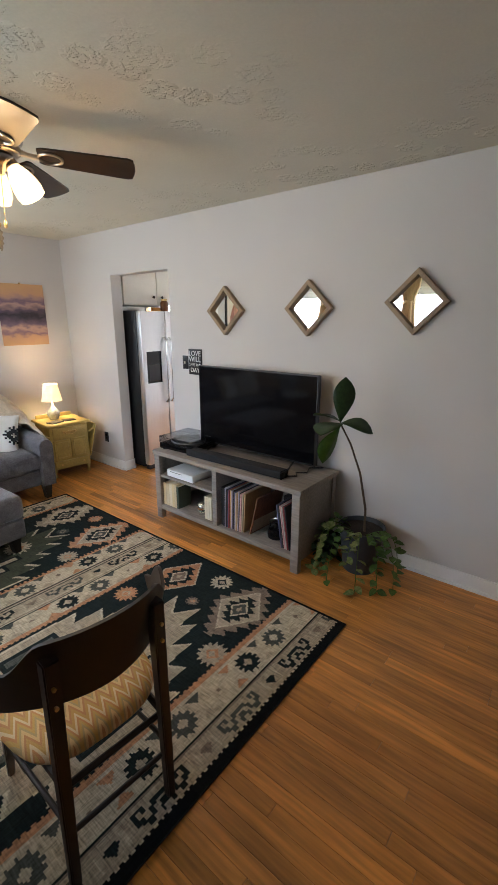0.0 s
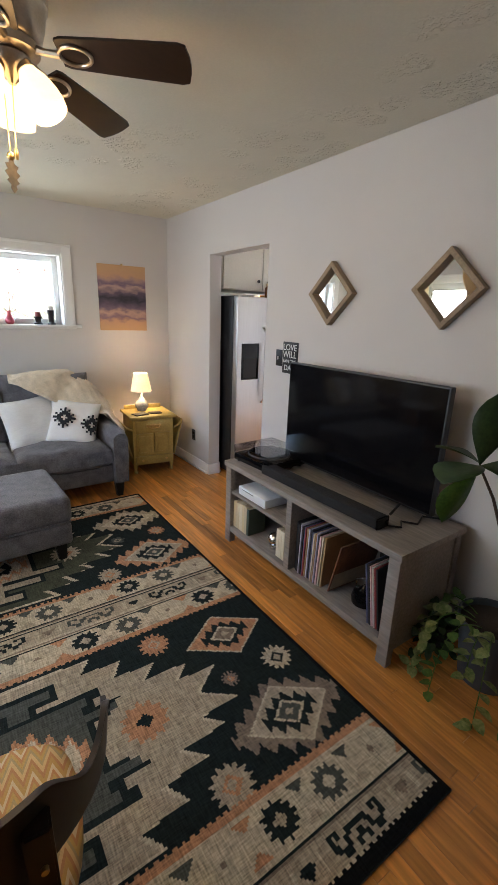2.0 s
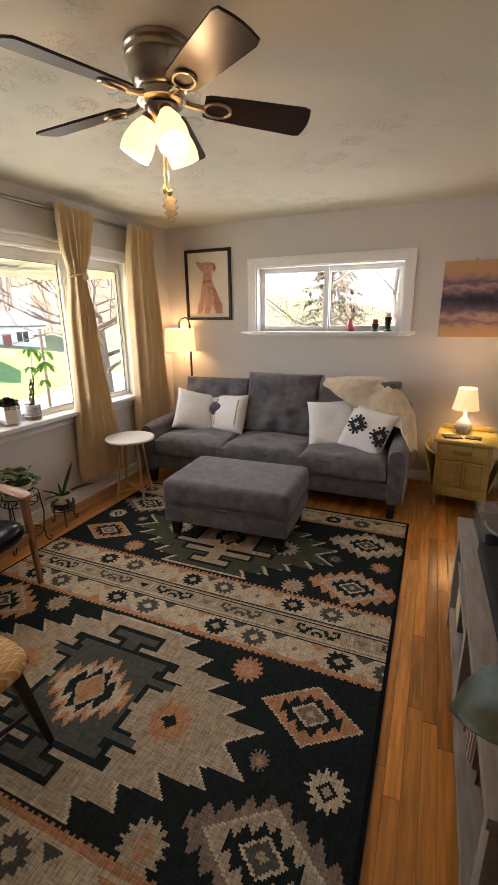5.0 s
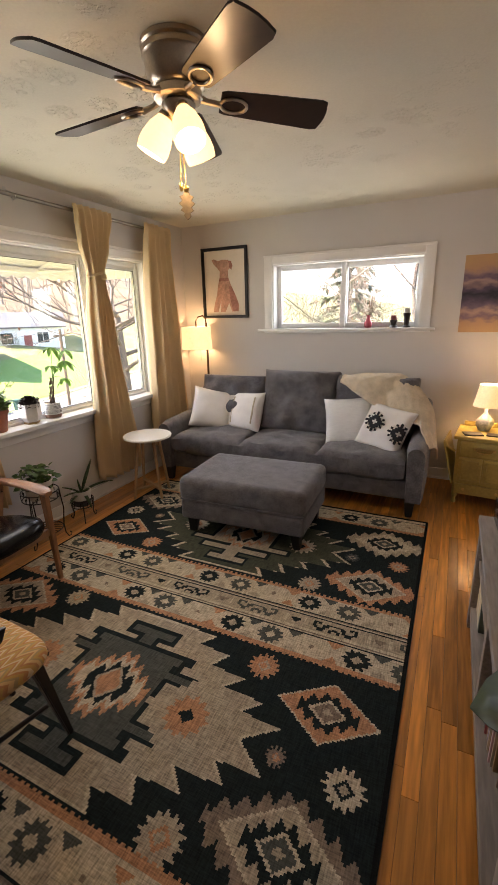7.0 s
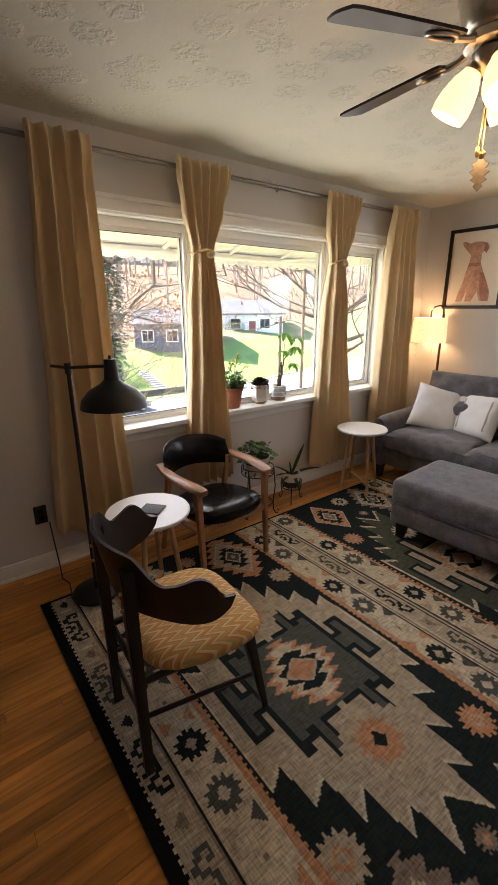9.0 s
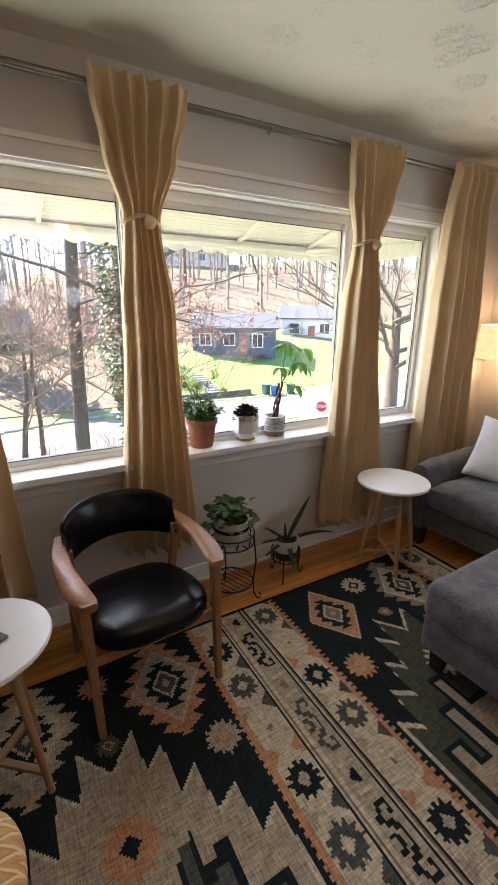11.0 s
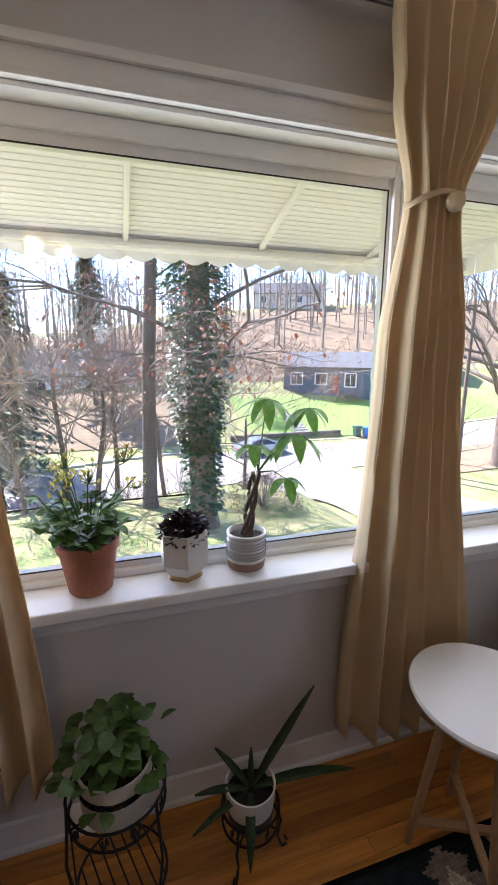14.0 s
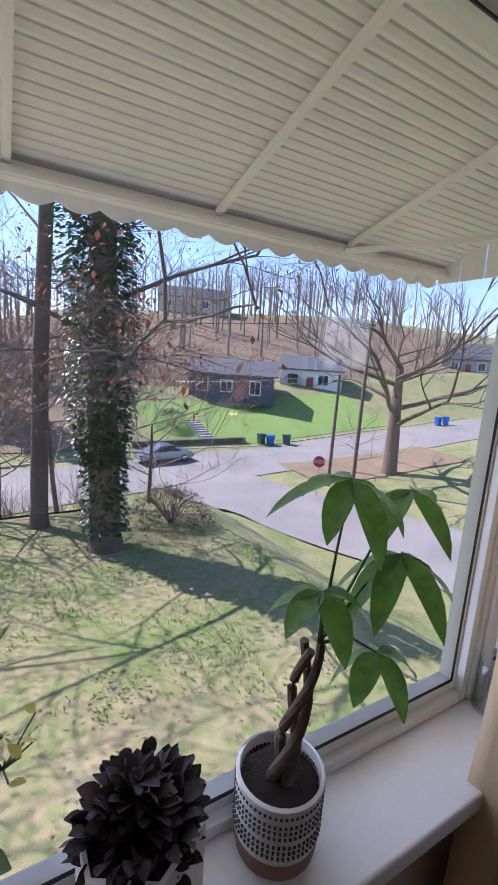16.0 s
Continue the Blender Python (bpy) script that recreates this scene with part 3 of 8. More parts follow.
for i in range(3):
    w = sx[i + 1] - sx[i]
    m = Matrix.Translation(((sx[i] + sx[i + 1]) / 2, (SF + 0.0 + SB - 0.30) / 2, 0.385))
    c = part("seat_cushion", pillow(w + 0.012, SB - 0.30 - SF + 0.03, 0.215, m, n=26, puff=0.06, edge=0.11, seed=i, wrinkle=0.022, power=0.34), SOFA, sofa)
    tall, tip, turn = ((0.53, 72, 3), (0.60, 75, 0), (0.57, 76, -4))[i]
    m = Matrix.Translation(((sx[i] + sx[i + 1]) / 2, SB - 0.29, 0.44 + tall / 2)) @ pose(0, 0, 0, tip, 0, turn)
    part("back_cushion", pillow(w + 0.03, tall, 0.33, m, n=26, puff=0.10, edge=0.10, seed=i + 5, wrinkle=0.06, power=0.36), SOFA, sofa)
for x in (SX0 + 0.10, SX1 - 0.10):
    for y in (SF + 0.02, SB - 0.10):
        part("leg", bm_taper(bmesh.new(), (x, y, 0.145), (x, y, 0.011), 0.075, 0.05), DARK_LEG, sofa, "dark tapered wooden leg")

# ---- ottoman ----
ott = thing("ottoman", "grey tweed ottoman on dark tapered feet", "ottoman", pose(1.73, 4.34, 0.011, 0, 0, 2.5))
part("base", box(-0.468, -0.315, 0.12, 0.468, 0.315, 0.268, 0.03, 4), SOFA, ott)
part("cushion", box(-0.478, -0.325, 0.262, 0.478, 0.325, 0.445, 0.062, 6), SOFA, ott, angle=70)
part("piping", tube([(x, y, 0.275) for x, y in ((-0.462, -0.312), (0, -0.316), (0.462, -0.312), (0.468, 0), (0.462, 0.312), (0, 0.316), (-0.462, 0.312), (-0.468, 0))], 0.006, 6, True), SOFA, ott)
for x in (-0.40, 0.40):
    for y in (-0.24, 0.24):
        part("leg", bm_taper(bmesh.new(), (x, y, 0.125), (x * 1.02, y * 1.02, 0), 0.075, 0.048), DARK_LEG, ott, "dark tapered wooden foot")

# ---- cushions on the sofa ----
INK = mat("black_print", (0.02, 0.025, 0.03), 0.95, vary=0.2, fine=200)


def scatter(name, label, w, place, rx, ry, rz, material, h=0.15, seed=0):
    m = pose(*place, rx, ry, rz)
    return whole(name, pillow(w, w, h, n=18, puff=0.45, edge=0.01, seed=seed, wrinkle=0.012, power=0.55), material, label, "cushion", "cushions on the sofa", m=m)


KNIT = mat("white_knit", (0.76, 0.75, 0.73), 0.95, vary=0.08, scale=20, fine=90, stretch=(1, 4, 1), bump=0.9)
scatter("throw_pillow", "white cushion with ribbed stripes against the sofa arm", 0.42, (0.80, 5.34, 0.655), 66, 12, 28, WHITE_CLOTH, seed=1)
scatter("throw_pillow", "cream cushion with a fine weave behind the others", 0.36, (1.00, 5.46, 0.64), 68, 4, 6, CREAM_CLOTH, seed=2)
p3 = scatter("throw_pillow", "cream cushion with faint woven edge stripes", 0.40, (1.16, 5.40, 0.64), 66, -4, -14, WHITE_CLOTH, seed=3)
for x in (-0.13, 0.13):
    part("stripe", pillow(0.022, 0.34, 0.145, Matrix.Translation((x, 0, 0.0)), n=8, puff=0.0, edge=0.05, power=0.3), mat("tan_stripe", (0.52, 0.45, 0.33), 0.95, vary=0.3, fine=90), p3, "thin tan woven stripe")
scatter("throw_pillow", "white knitted cushion on the sofa", 0.43, (2.21, 5.32, 0.645), 66, -6, 8, KNIT, seed=4)
p5 = scatter("throw_pillow", "white cushion with black stepped diamond motifs", 0.41, (2.53, 5.24, 0.625), 60, 10, -18, WHITE_CLOTH, seed=5)


def motif(cx, cy, s):
    """A stepped black diamond with a pale heart, in blocks just above the cloth."""
    bm = bmesh.new()
    def top(x, y):
        u, v = x / 0.205, y / 0.205
        return 0.005 + 0.07 * max(0.0, (1 - abs(u) ** 4) * (1 - abs(v) ** 4)) ** 0.55 + 0.0115
    cells = []
    for i in range(-5, 6):
        for j in range(-5, 6):
            k = abs(i) + abs(j)
            if 2 <= k <= 4 or (k == 5 and (i == 0 or j == 0 or abs(i) == abs(j))) or (abs(i) == 4 and abs(j) == 2) or (abs(j) == 4 and abs(i) == 2):
                cells.append((i, j))
    for i, j in cells:
        x, y = cx + i * s, cy + j * s
        if abs(x) < 0.185 and abs(y) < 0.185:
            q = []
            for dx, dy in ((-1, -1), (1, -1), (1, 1), (-1, 1)):
                a, b = x + dx * s / 2, y + dy * s / 2
                q.append(bm.verts.new((a, b, top(a, b))))
            q2 = [bm.verts.new(v.co - Vector((0, 0, 0.012))) for v in q]
            bm.faces.new(q)
            for k in range(4):
                bm.faces.new((q2[k], q2[(k + 1) % 4], q[(k + 1) % 4], q[k]))
    return bm


part("print", motif(-0.075, 0.015, 0.0165), INK, p5, "black stepped diamond print", smooth=False)
part("print", motif(0.15, -0.02, 0.0165), INK, p5, "black stepped diamond print", smooth=False)

# cream blanket thrown over the sofa's corner
bm = bmesh.new()
THROW = mat("cream_throw", (0.66, 0.56, 0.42), 0.95, vary=0.25, scale=16, fine=130, bump=0.8)
nu, nv = 30, 60
REAR = ((2.12, 5.72, 0.90), (2.40, 5.77, 0.93), (2.66, 5.78, 0.90), (2.86, 5.66, 0.74), (2.935, 5.45, 0.50))
RIDGE = ((2.1, 5.565, 1.01), (2.38, 5.525, 1.035), (2.64, 5.515, 0.99), (2.83, 5.415, 0.8), (2.925, 5.215, 0.625))
FRONT = ((2.09, 5.435, 0.965), (2.3, 5.33, 0.855), (2.54, 5.3, 0.75), (2.75, 5.225, 0.692), (2.87, 5.015, 0.655))


def along(keys, t):
    k = min(len(keys) - 2, int(t * (len(keys) - 1)))
    f = t * (len(keys) - 1) - k
    p0, p1, p2, p3_ = [Vector(keys[max(0, min(len(keys) - 1, q))]) for q in (k - 1, k, k + 1, k + 2)]
    return 0.5 * (2 * p1 + (p2 - p0) * f + (2 * p0 - 5 * p1 + 4 * p2 - p3_) * f * f + (3 * p1 - p0 - 3 * p2 + p3_) * f ** 3)


rows = []
for j in range(nv + 1):
    v = j / nv
    pr, pm, pf = along(REAR, v), along(RIDGE, v), along(FRONT, v)
    row = []
    for i in range(nu + 1):
        u = i / nu
        p = pr * (2 * (u - 0.5) * (u - 1)) + pm * (4 * u * (1 - u)) + pf * (2 * u * (u - 0.5))
        hang = max(0.0, v - 0.82) * 0.9
        p += Vector((hang * 0.12, 0, -hang * (1.0 - 0.25 * u)))
        wave = 0.5 + 0.5 * math.sin(v * 17 + u * 5 + 3 * noise.noise(Vector((u * 2, v * 4, 2.0))))
        p += Vector((0.006, -0.010, 0.016)) * wave
        p += Vector((0, -0.004, 0.007)) * (1 if (int(u * 10) + int(v * 20)) % 2 else 0)
        row.append(bm.verts.new((p.x, min(p.y, 5.87), p.z)))
    rows.append(row)
for a, b in zip(rows, rows[1:]):
    for i in range(nu):
        bm.faces.new((a[i], a[i + 1], b[i + 1], b[i]))
th = whole("throw_blanket", bm, THROW, "cream quilted blanket draped over the sofa corner", "blanket", angle=80)
th.modifiers.new("thickness", "SOLIDIFY").thickness = 0.012

# ---- painted nightstand ----
ns = thing("nightstand", "worn mustard painted wooden nightstand beside the sofa", "nightstand", pose(3.315, 5.53, 0, 0, 0, -6))
NW, ND = 0.205, 0.20
part("body", box(-NW, -ND, 0.09, NW, ND, 0.565, 0.008), OLIVE, ns)
part("top", box(-NW - 0.025, -ND - 0.03, 0.565, NW + 0.025, ND + 0.02, 0.592, 0.009, 3), OLIVE, ns)
part("gallery", box(-NW + 0.01, ND - 0.03, 0.592, NW - 0.01, ND - 0.01, 0.635, 0.008), OLIVE, ns)
dr = part("drawer", box(-NW + 0.03, -ND - 0.016, 0.43, NW - 0.03, -ND + 0.01, 0.55, 0.008), OLIVE, ns)
part("handle", bm_box(tube([(-0.055, -ND - 0.02, 0.495), (-0.05, -ND - 0.042, 0.482), (0, -ND - 0.046, 0.474), (0.05, -ND - 0.042, 0.482), (0.055, -ND - 0.02, 0.495)], 0.005, 8), -0.075, -ND - 0.02, 0.482, 0.075, -ND - 0.015, 0.508, 0.004), BRASS, dr, "brass bail handle with a plate")
for x0, x1 in ((-NW + 0.03, -0.006), (0.006, NW - 0.03)):
    d = part("door", box(x0, -ND - 0.014, 0.20, x1, -ND + 0.01, 0.415, 0.006), OLIVE, ns)
    part("moulding", tube([(x0 + 0.025, -ND - 0.016, 0.225), (x1 - 0.025, -ND - 0.016, 0.225), (x1 - 0.025, -ND - 0.016, 0.39), (x0 + 0.025, -ND - 0.016, 0.39)], 0.004, 6, True), OLIVE, d)
part("drawer", box(-NW + 0.02, -ND - 0.02, 0.105, NW - 0.02, -ND + 0.01, 0.185, 0.008), OLIVE, ns, "shallow lower drawer")
for x in (-0.12, 0.12):
    part("knob", tube([(x, -ND - 0.02, 0.147), (x, -ND - 0.034, 0.147)], [0.008, 0.012], 10), BRASS, ns, "small brass knob")
# flared pockets at both sides, with curved rails
for sd in (-1, 1):
    part("side_rail", tube([(sd * (NW + 0.006), -ND - 0.01, 0.46), (sd * (NW + 0.060), -ND - 0.015, 0.49), (sd * (NW + 0.095), -ND + 0.02, 0.525), (sd * (NW + 0.095), ND - 0.02, 0.525)], 0.010, 8), OLIVE, ns)
    part("side_panel", bm_box(bmesh.new(), -0.007, -ND + 0.005, 0.0, 0.007, ND, 0.36, 0.004, m=pose(sd * (NW + 0.010), 0, 0.17, 0, sd * 14, 0)), OLIVE, ns)
for x in (-NW + 0.02, NW - 0.02):
    for y in (-ND + 0.02, ND - 0.02):
        part("leg", lathe([(0.013, 0), (0.020, 0.02), (0.011, 0.045), (0.022, 0.07), (0.020, 0.095)], 12, x, y), OLIVE, ns)

# small lamp on the nightstand
SHADE = glow_mat("lit_shade_small", (1.0, 0.52, 0.18), 0.13)
CERAMIC = mat("glazed_ceramic", (0.42, 0.44, 0.46), 0.25, vary=0.3, scale=25, fine=60)
lp = thing("table_lamp", "small lit lamp with a white pleated shade on the nightstand", "lamp", pose(3.285, 5.60, 0.592))
part("base", lathe([(0.045, 0), (0.048, 0.012), (0.07, 0.05), (0.062, 0.09), (0.03, 0.125), (0.014, 0.15), (0.012, 0.21)], 10), CERAMIC, lp, "faceted glazed ceramic base")
sh = part("shade", lathe([(0.105, 0.205), (0.07, 0.385), (0.068, 0.385), (0.102, 0.205)], 28, cap=False), SHADE, lp, "lit white fabric shade")
bulb("lamp_light", (3.285, 5.60, 0.90), 2.3, 0.04)
bm = box(-0.07, -0.05, 0, 0.07, 0.05, 0.012, 0.002)
whole("notebook", bm, BLACK, "small dark notebook lying on the nightstand", "book", m=pose(3.20, 5.42, 0.592, 0, 0, 12))
whole("notebook", box(-0.06, -0.045, 0, 0.06, 0.045, 0.010, 0.002), WALNUT, "small brown notebook under the lamp", "book", m=pose(3.36, 5.43, 0.592, 0, 0, -8))

# ---- tall lamp behind the sofa ----
SHADE2 = glow_mat("lit_shade_tall", (1.0, 0.64, 0.30), 0.17)
BRONZE = mat("bronze_metal", (0.10, 0.055, 0.03), 0.4, 0.7, vary=0.2)
fl = thing("floor_lamp", "lit floor lamp with white drum shade on a bronze pole", "lamp", pose(0.53, 5.76, 0))
part("base", lathe([(0.12, 0), (0.12, 0.015), (0.10, 0.022), (0.02, 0.03)], 28), BRONZE, fl)
part("pole", tube([(0, 0, 0.02), (0, 0, 1.50)], 0.012, 12), BRONZE, fl)
part("arm", tube([(0, 0, 1.48), (-0.005, 0, 1.54), (-0.04, 0, 1.575), (-0.10, 0, 1.56), (-0.13, 0, 1.52), (-0.13, 0, 1.46)], 0.008, 10), BRONZE, fl)
part("shade", lathe([(0.168, 1.22), (0.158, 1.46), (0.155, 1.46), (0.165, 1.22)], 32, -0.13, 0, cap=False), SHADE2, fl, "lit white drum shade")
part("pull_chain", tube([(-0.06, -0.04, 1.25), (-0.06, -0.04, 1.10)], 0.002, 6), BRASS, fl)
bulb("floor_lamp_light", (0.40, 5.76, 1.33), 1.9, 0.05)

# ---- round white side tables ----
def round_table():
    t = thing("side_table", "round white side table with splayed wooden legs", "table", group="round side tables")
    part("tabletop", lathe([(0.0, 0.545), (0.19, 0.545), (0.208, 0.552), (0.212, 0.562), (0.208, 0.570), (0.0, 0.571)], 48, cap=False), WHITE_TOP, t, "white lacquered round top")
    for k in range(4):
        a = math.radians(45 + 90 * k)
        p0, p1 = Vector((0.10 * math.cos(a), 0.10 * math.sin(a), 0.548)), Vector((0.175 * math.cos(a), 0.175 * math.sin(a), 0.0))
        part("leg", tube([p0, p1], [0.015, 0.012], 12), BEECH, t, "round beech leg")
    for a, z in ((45, 0.085), (135, 0.105)):
        c, s = math.cos(math.radians(a)) * 0.165, math.sin(math.radians(a)) * 0.165
        part("stretcher", bm_box(bmesh.new(), -0.165, -0.012, z - 0.008, 0.165, 0.012, z + 0.008, 0.003, m=pose(0, 0, 0, 0, 0, a)), BEECH, t)
    return t


rt = round_table()
rt.matrix_world = pose(0.595, 4.535, 0.0, 0, 0, 20)
copy_thing(rt, pose(0.93, 2.39, 0.011, 0, 0, 5))
ph = thing("coaster", "dark slate coaster lying on the white table", "coaster", pose(0.945, 2.405, 0.583, 0, 0, 40))
part("slab", box(-0.055, -0.05, 0, 0.055, 0.05, 0.008, 0.002), mat("slate", (0.06, 0.06, 0.06), 0.6, vary=0.4), ph)

# ---- armchair ----
ac = thing("armchair", "black vinyl mid-century armchair with oiled wooden arms", "chair", pose(0.69, 2.945, 0.0, 0, 0, 94) @ Matrix.Scale(0.94, 4))
# local: chair faces -y
# seat
bm = bmesh.new()
loops = []
for sc, z in ((0.88, 0.362), (0.96, 0.368), (1.0, 0.392), (1.0, 0.418), (0.97, 0.440), (0.88, 0.455), (0.68, 0.464), (0.4, 0.467), (0.15, 0.468)):
    ring = []
    for k in range(44):
        a = 2 * math.pi * k / 44
        c, q = math.cos(a), math.sin(a)
        u, v = math.copysign(abs(c) ** 0.6, c), math.copysign(abs(q) ** 0.6, q)
        wid = 0.258 - 0.035 * max(0.0, v)
        dip = 0.006 * noise.noise(Vector((u * sc * 2.2, v * sc * 2.2, 4.0)))
        ring.append(bm.verts.new((u * wid * sc, -0.02 + v * 0.262 * sc, z - 0.025 * v * sc - 0.008 * max(0.0, -v * sc) ** 4 + dip)))
    loops.append(ring)
for a, b in zip(loops, loops[1:]):
    for k in range(44):
        bm.faces.new((a[k], a[(k + 1) % 44], b[(k + 1) % 44], b[k]))
bm.faces.new(loops[0][::-1])
bm.faces.new(loops[-1])
part("seat", bm, LEATHER, ac, "padded black vinyl seat", angle=60)
bm = bmesh.new()
rows = []
for j in range(9):
    v = j / 8
    row = []
    for i in range(25):
        u = i / 24 * 2 - 1
        a = u * 1.05
        r = 0.285
        half = 0.105 * (1 - 0.25 * u ** 4)
        z = 0.665 + (v - 0.5) * 2 * half + 0.02 * (1 - u * u)
        row.append((r * math.sin(a) * 1.0, 0.33 - r * (1 - math.cos(a)) * 1.15 + 0.05 * (v - 0.5), z))
    rows.append(row)
f = [[bm.verts.new((x, y - 0.022 * math.cos((j / 8 - 0.5) * math.pi), z)) for x, y, z in row] for j, row in enumerate(rows)]
b = [[bm.verts.new((x * 1.06, y + 0.022 * math.cos((j / 8 - 0.5) * math.pi) + 0.004, z)) for x, y, z in row] for j, row in enumerate(rows)]
for g, s in ((f, 1), (b, -1)):
    for j in range(8):
        for i in range(24):
            q = (g[j][i], g[j][i + 1], g[j + 1][i + 1], g[j + 1][i])
            bm.faces.new(q if s > 0 else q[::-1])
for i in range(24):
    bm.faces.new((f[0][i], b[0][i], b[0][i + 1], f[0][i + 1]))
    bm.faces.new((f[8][i], f[8][i + 1], b[8][i + 1], b[8][i]))
for j in range(8):
    bm.faces.new((f[j][0], f[j + 1][0], b[j + 1][0], b[j][0]))
    bm.faces.new((f[j][24], b[j][24], b[j + 1][24], f[j + 1][24]))
part("backrest", bm, LEATHER, ac, "curved padded black vinyl backrest", angle=70)
for s in (-1, 1):
    bm = bmesh.new()
    pts = [(0.255 * s, 0.26, 0.655, 0.030), (0.285 * s, 0.14, 0.648, 0.034), (0.295 * s, 0.0, 0.643, 0.040), (0.285 * s, -0.13, 0.636, 0.046), (0.27 * s, -0.22, 0.628, 0.044), (0.262 * s, -0.255, 0.622, 0.030)]
    lo = []
    for x, y, z, w in pts:
        lo.append([bm.verts.new((x + dx * w, y, z + dz)) for dx, dz in ((-1, 0.0), (-0.8, 0.014), (0.8, 0.014), (1, 0.0), (0.7, -0.018), (-0.7, -0.018))])
    for a, c in zip(lo, lo[1:]):
        for i in range(6):
            bm.faces.new((a[i], a[(i + 1) % 6], c[(i + 1) % 6], c[i]))
    bm.faces.new(lo[0])
    bm.faces.new(lo[-1][::-1])
    part("armrest", bm, TEAK, ac, "oiled wooden armrest", angle=60)
    part("leg", bm_taper(bmesh.new(), (0.275 * s, -0.20, 0.625), (0.265 * s, -0.235, 0.0), 0.042, 0.028), TEAK, ac)
    part("leg", bm_taper(bmesh.new(), (0.25 * s, 0.15, 0.645), (0.245 * s, 0.30, 0.0), 0.038, 0.026), TEAK, ac)
    part("side_rail", tube([(0.265 * s, -0.21, 0.335), (0.25 * s, 0.21, 0.335)], 0.014, 8), TEAK, ac)
for y, z in ((-0.21, 0.355), (0.20, 0.34)):
    part("rail", box(-0.26, y - 0.01, z - 0.025, 0.26, y + 0.01, z + 0.02, 0.004), TEAK, ac)
part("rail", tube([(-0.25, 0.02, 0.20), (0.25, 0.02, 0.20)], 0.010, 8), TEAK, ac)

# ---- dining chair with a bent plywood back ----
FABRIC = mat("flame_stitch", (0.52, 0.27, 0.085), 0.95, vary=0.3, scale=14, fine=200, bump=0.4, color2=(0.50, 0.36, 0.18))
_n, _l = FABRIC.node_tree.nodes, FABRIC.node_tree.links
_w = _n.new("ShaderNodeTexWave")
_w.wave_profile, _w.bands_direction = "SAW", "Y"
_w.inputs["Scale"].default_value, _w.inputs["Distortion"].default_value = 2.6, 0.0
_tc = _n.new("ShaderNodeTexCoord")
_sep, _comb = _n.new("ShaderNodeSeparateXYZ"), _n.new("ShaderNodeCombineXYZ")
_pp = _n.new("ShaderNodeMath")
_pp.operation = "PINGPONG"
_pp.inputs[1].default_value = 0.022
_mul = _n.new("ShaderNodeMath")
_mul.operation = "MULTIPLY_ADD"
_mul.inputs[1].default_value = 2.6
_l.new(_tc.outputs["Object"], _sep.inputs[0])
_l.new(_sep.outputs["X"], _pp.inputs[0])
_l.new(_pp.outputs[0], _mul.inputs[0])
_l.new(_sep.outputs["Y"], _mul.inputs[2])
_l.new(_mul.outputs[0], _comb.inputs["Y"])
_l.new(_comb.outputs[0], _w.inputs[0])
_cr = _n.new("ShaderNodeValToRGB")
_cr.color_ramp.interpolation = "CONSTANT"
_cols = [(0.0, (0.55, 0.32, 0.09)), (0.18, (0.74, 0.60, 0.38)), (0.32, (0.55, 0.24, 0.09)), (0.44, (0.58, 0.36, 0.10)), (0.58, (0.42, 0.33, 0.16)), (0.70, (0.72, 0.50, 0.24)), (0.86, (0.50, 0.22, 0.09))]
for i, (at, c) in enumerate(_cols):
    e = _cr.color_ramp.elements[i] if i < 2 else _cr.color_ramp.elements.new(at)
    e.position, e.color = at, (*c, 1)
_l.new(_w.outputs[0], _cr.inputs[0])
_mx = _n.new("ShaderNodeMix")
_mx.data_type = "RGBA"
_mx.inputs["Factor"].default_value = 0.75
_old = _n["Principled BSDF"].inputs["Base Color"].links[0].from_socket
_l.new(_old, _mx.inputs["A"])
_l.new(_cr.outputs[0], _mx.inputs["B"])
_l.new(_mx.outputs["Result"], _n["Principled BSDF"].inputs["Base Color"])

dc = thing("dining_chair", "dark walnut dining chair with woven flame-stitch seat", "chair", pose(1.575, 2.20, 0.011, 0, 0, 176))
# local: chair faces -y, back at +y
bm = bmesh.new()
loops = []
for sc, z in ((0.90, 0.395), (0.975, 0.402), (1.0, 0.418), (0.985, 0.437), (0.93, 0.452), (0.78, 0.462), (0.5, 0.467), (0.2, 0.469)):
    ring = []
    for k in range(40):
        a = 2 * math.pi * k / 40
        c, q = math.cos(a), math.sin(a)
        u, v = math.copysign(abs(c) ** 0.55, c), math.copysign(abs(q) ** 0.55, q)
        wid = 0.248 - 0.032 * max(0.0, v)
        ring.append(bm.verts.new((u * wid * sc, -0.045 + v * 0.228 * sc, z + 0.012 * (u * sc) ** 2 - 0.010 * max(0.0, -v * sc) ** 3)))
    loops.append(ring)
for a, b in zip(loops, loops[1:]):
    for k in range(40):
        bm.faces.new((a[k], a[(k + 1) % 40], b[(k + 1) % 40], b[k]))
bm.faces.new(loops[0][::-1])
bm.faces.new(loops[-1])
part("seat", bm, FABRIC, dc, "upholstered seat in yellow zigzag cloth", angle=60)
bm = bmesh.new()
rows_f, rows_b = [], []
NI, NJ = 60, 10
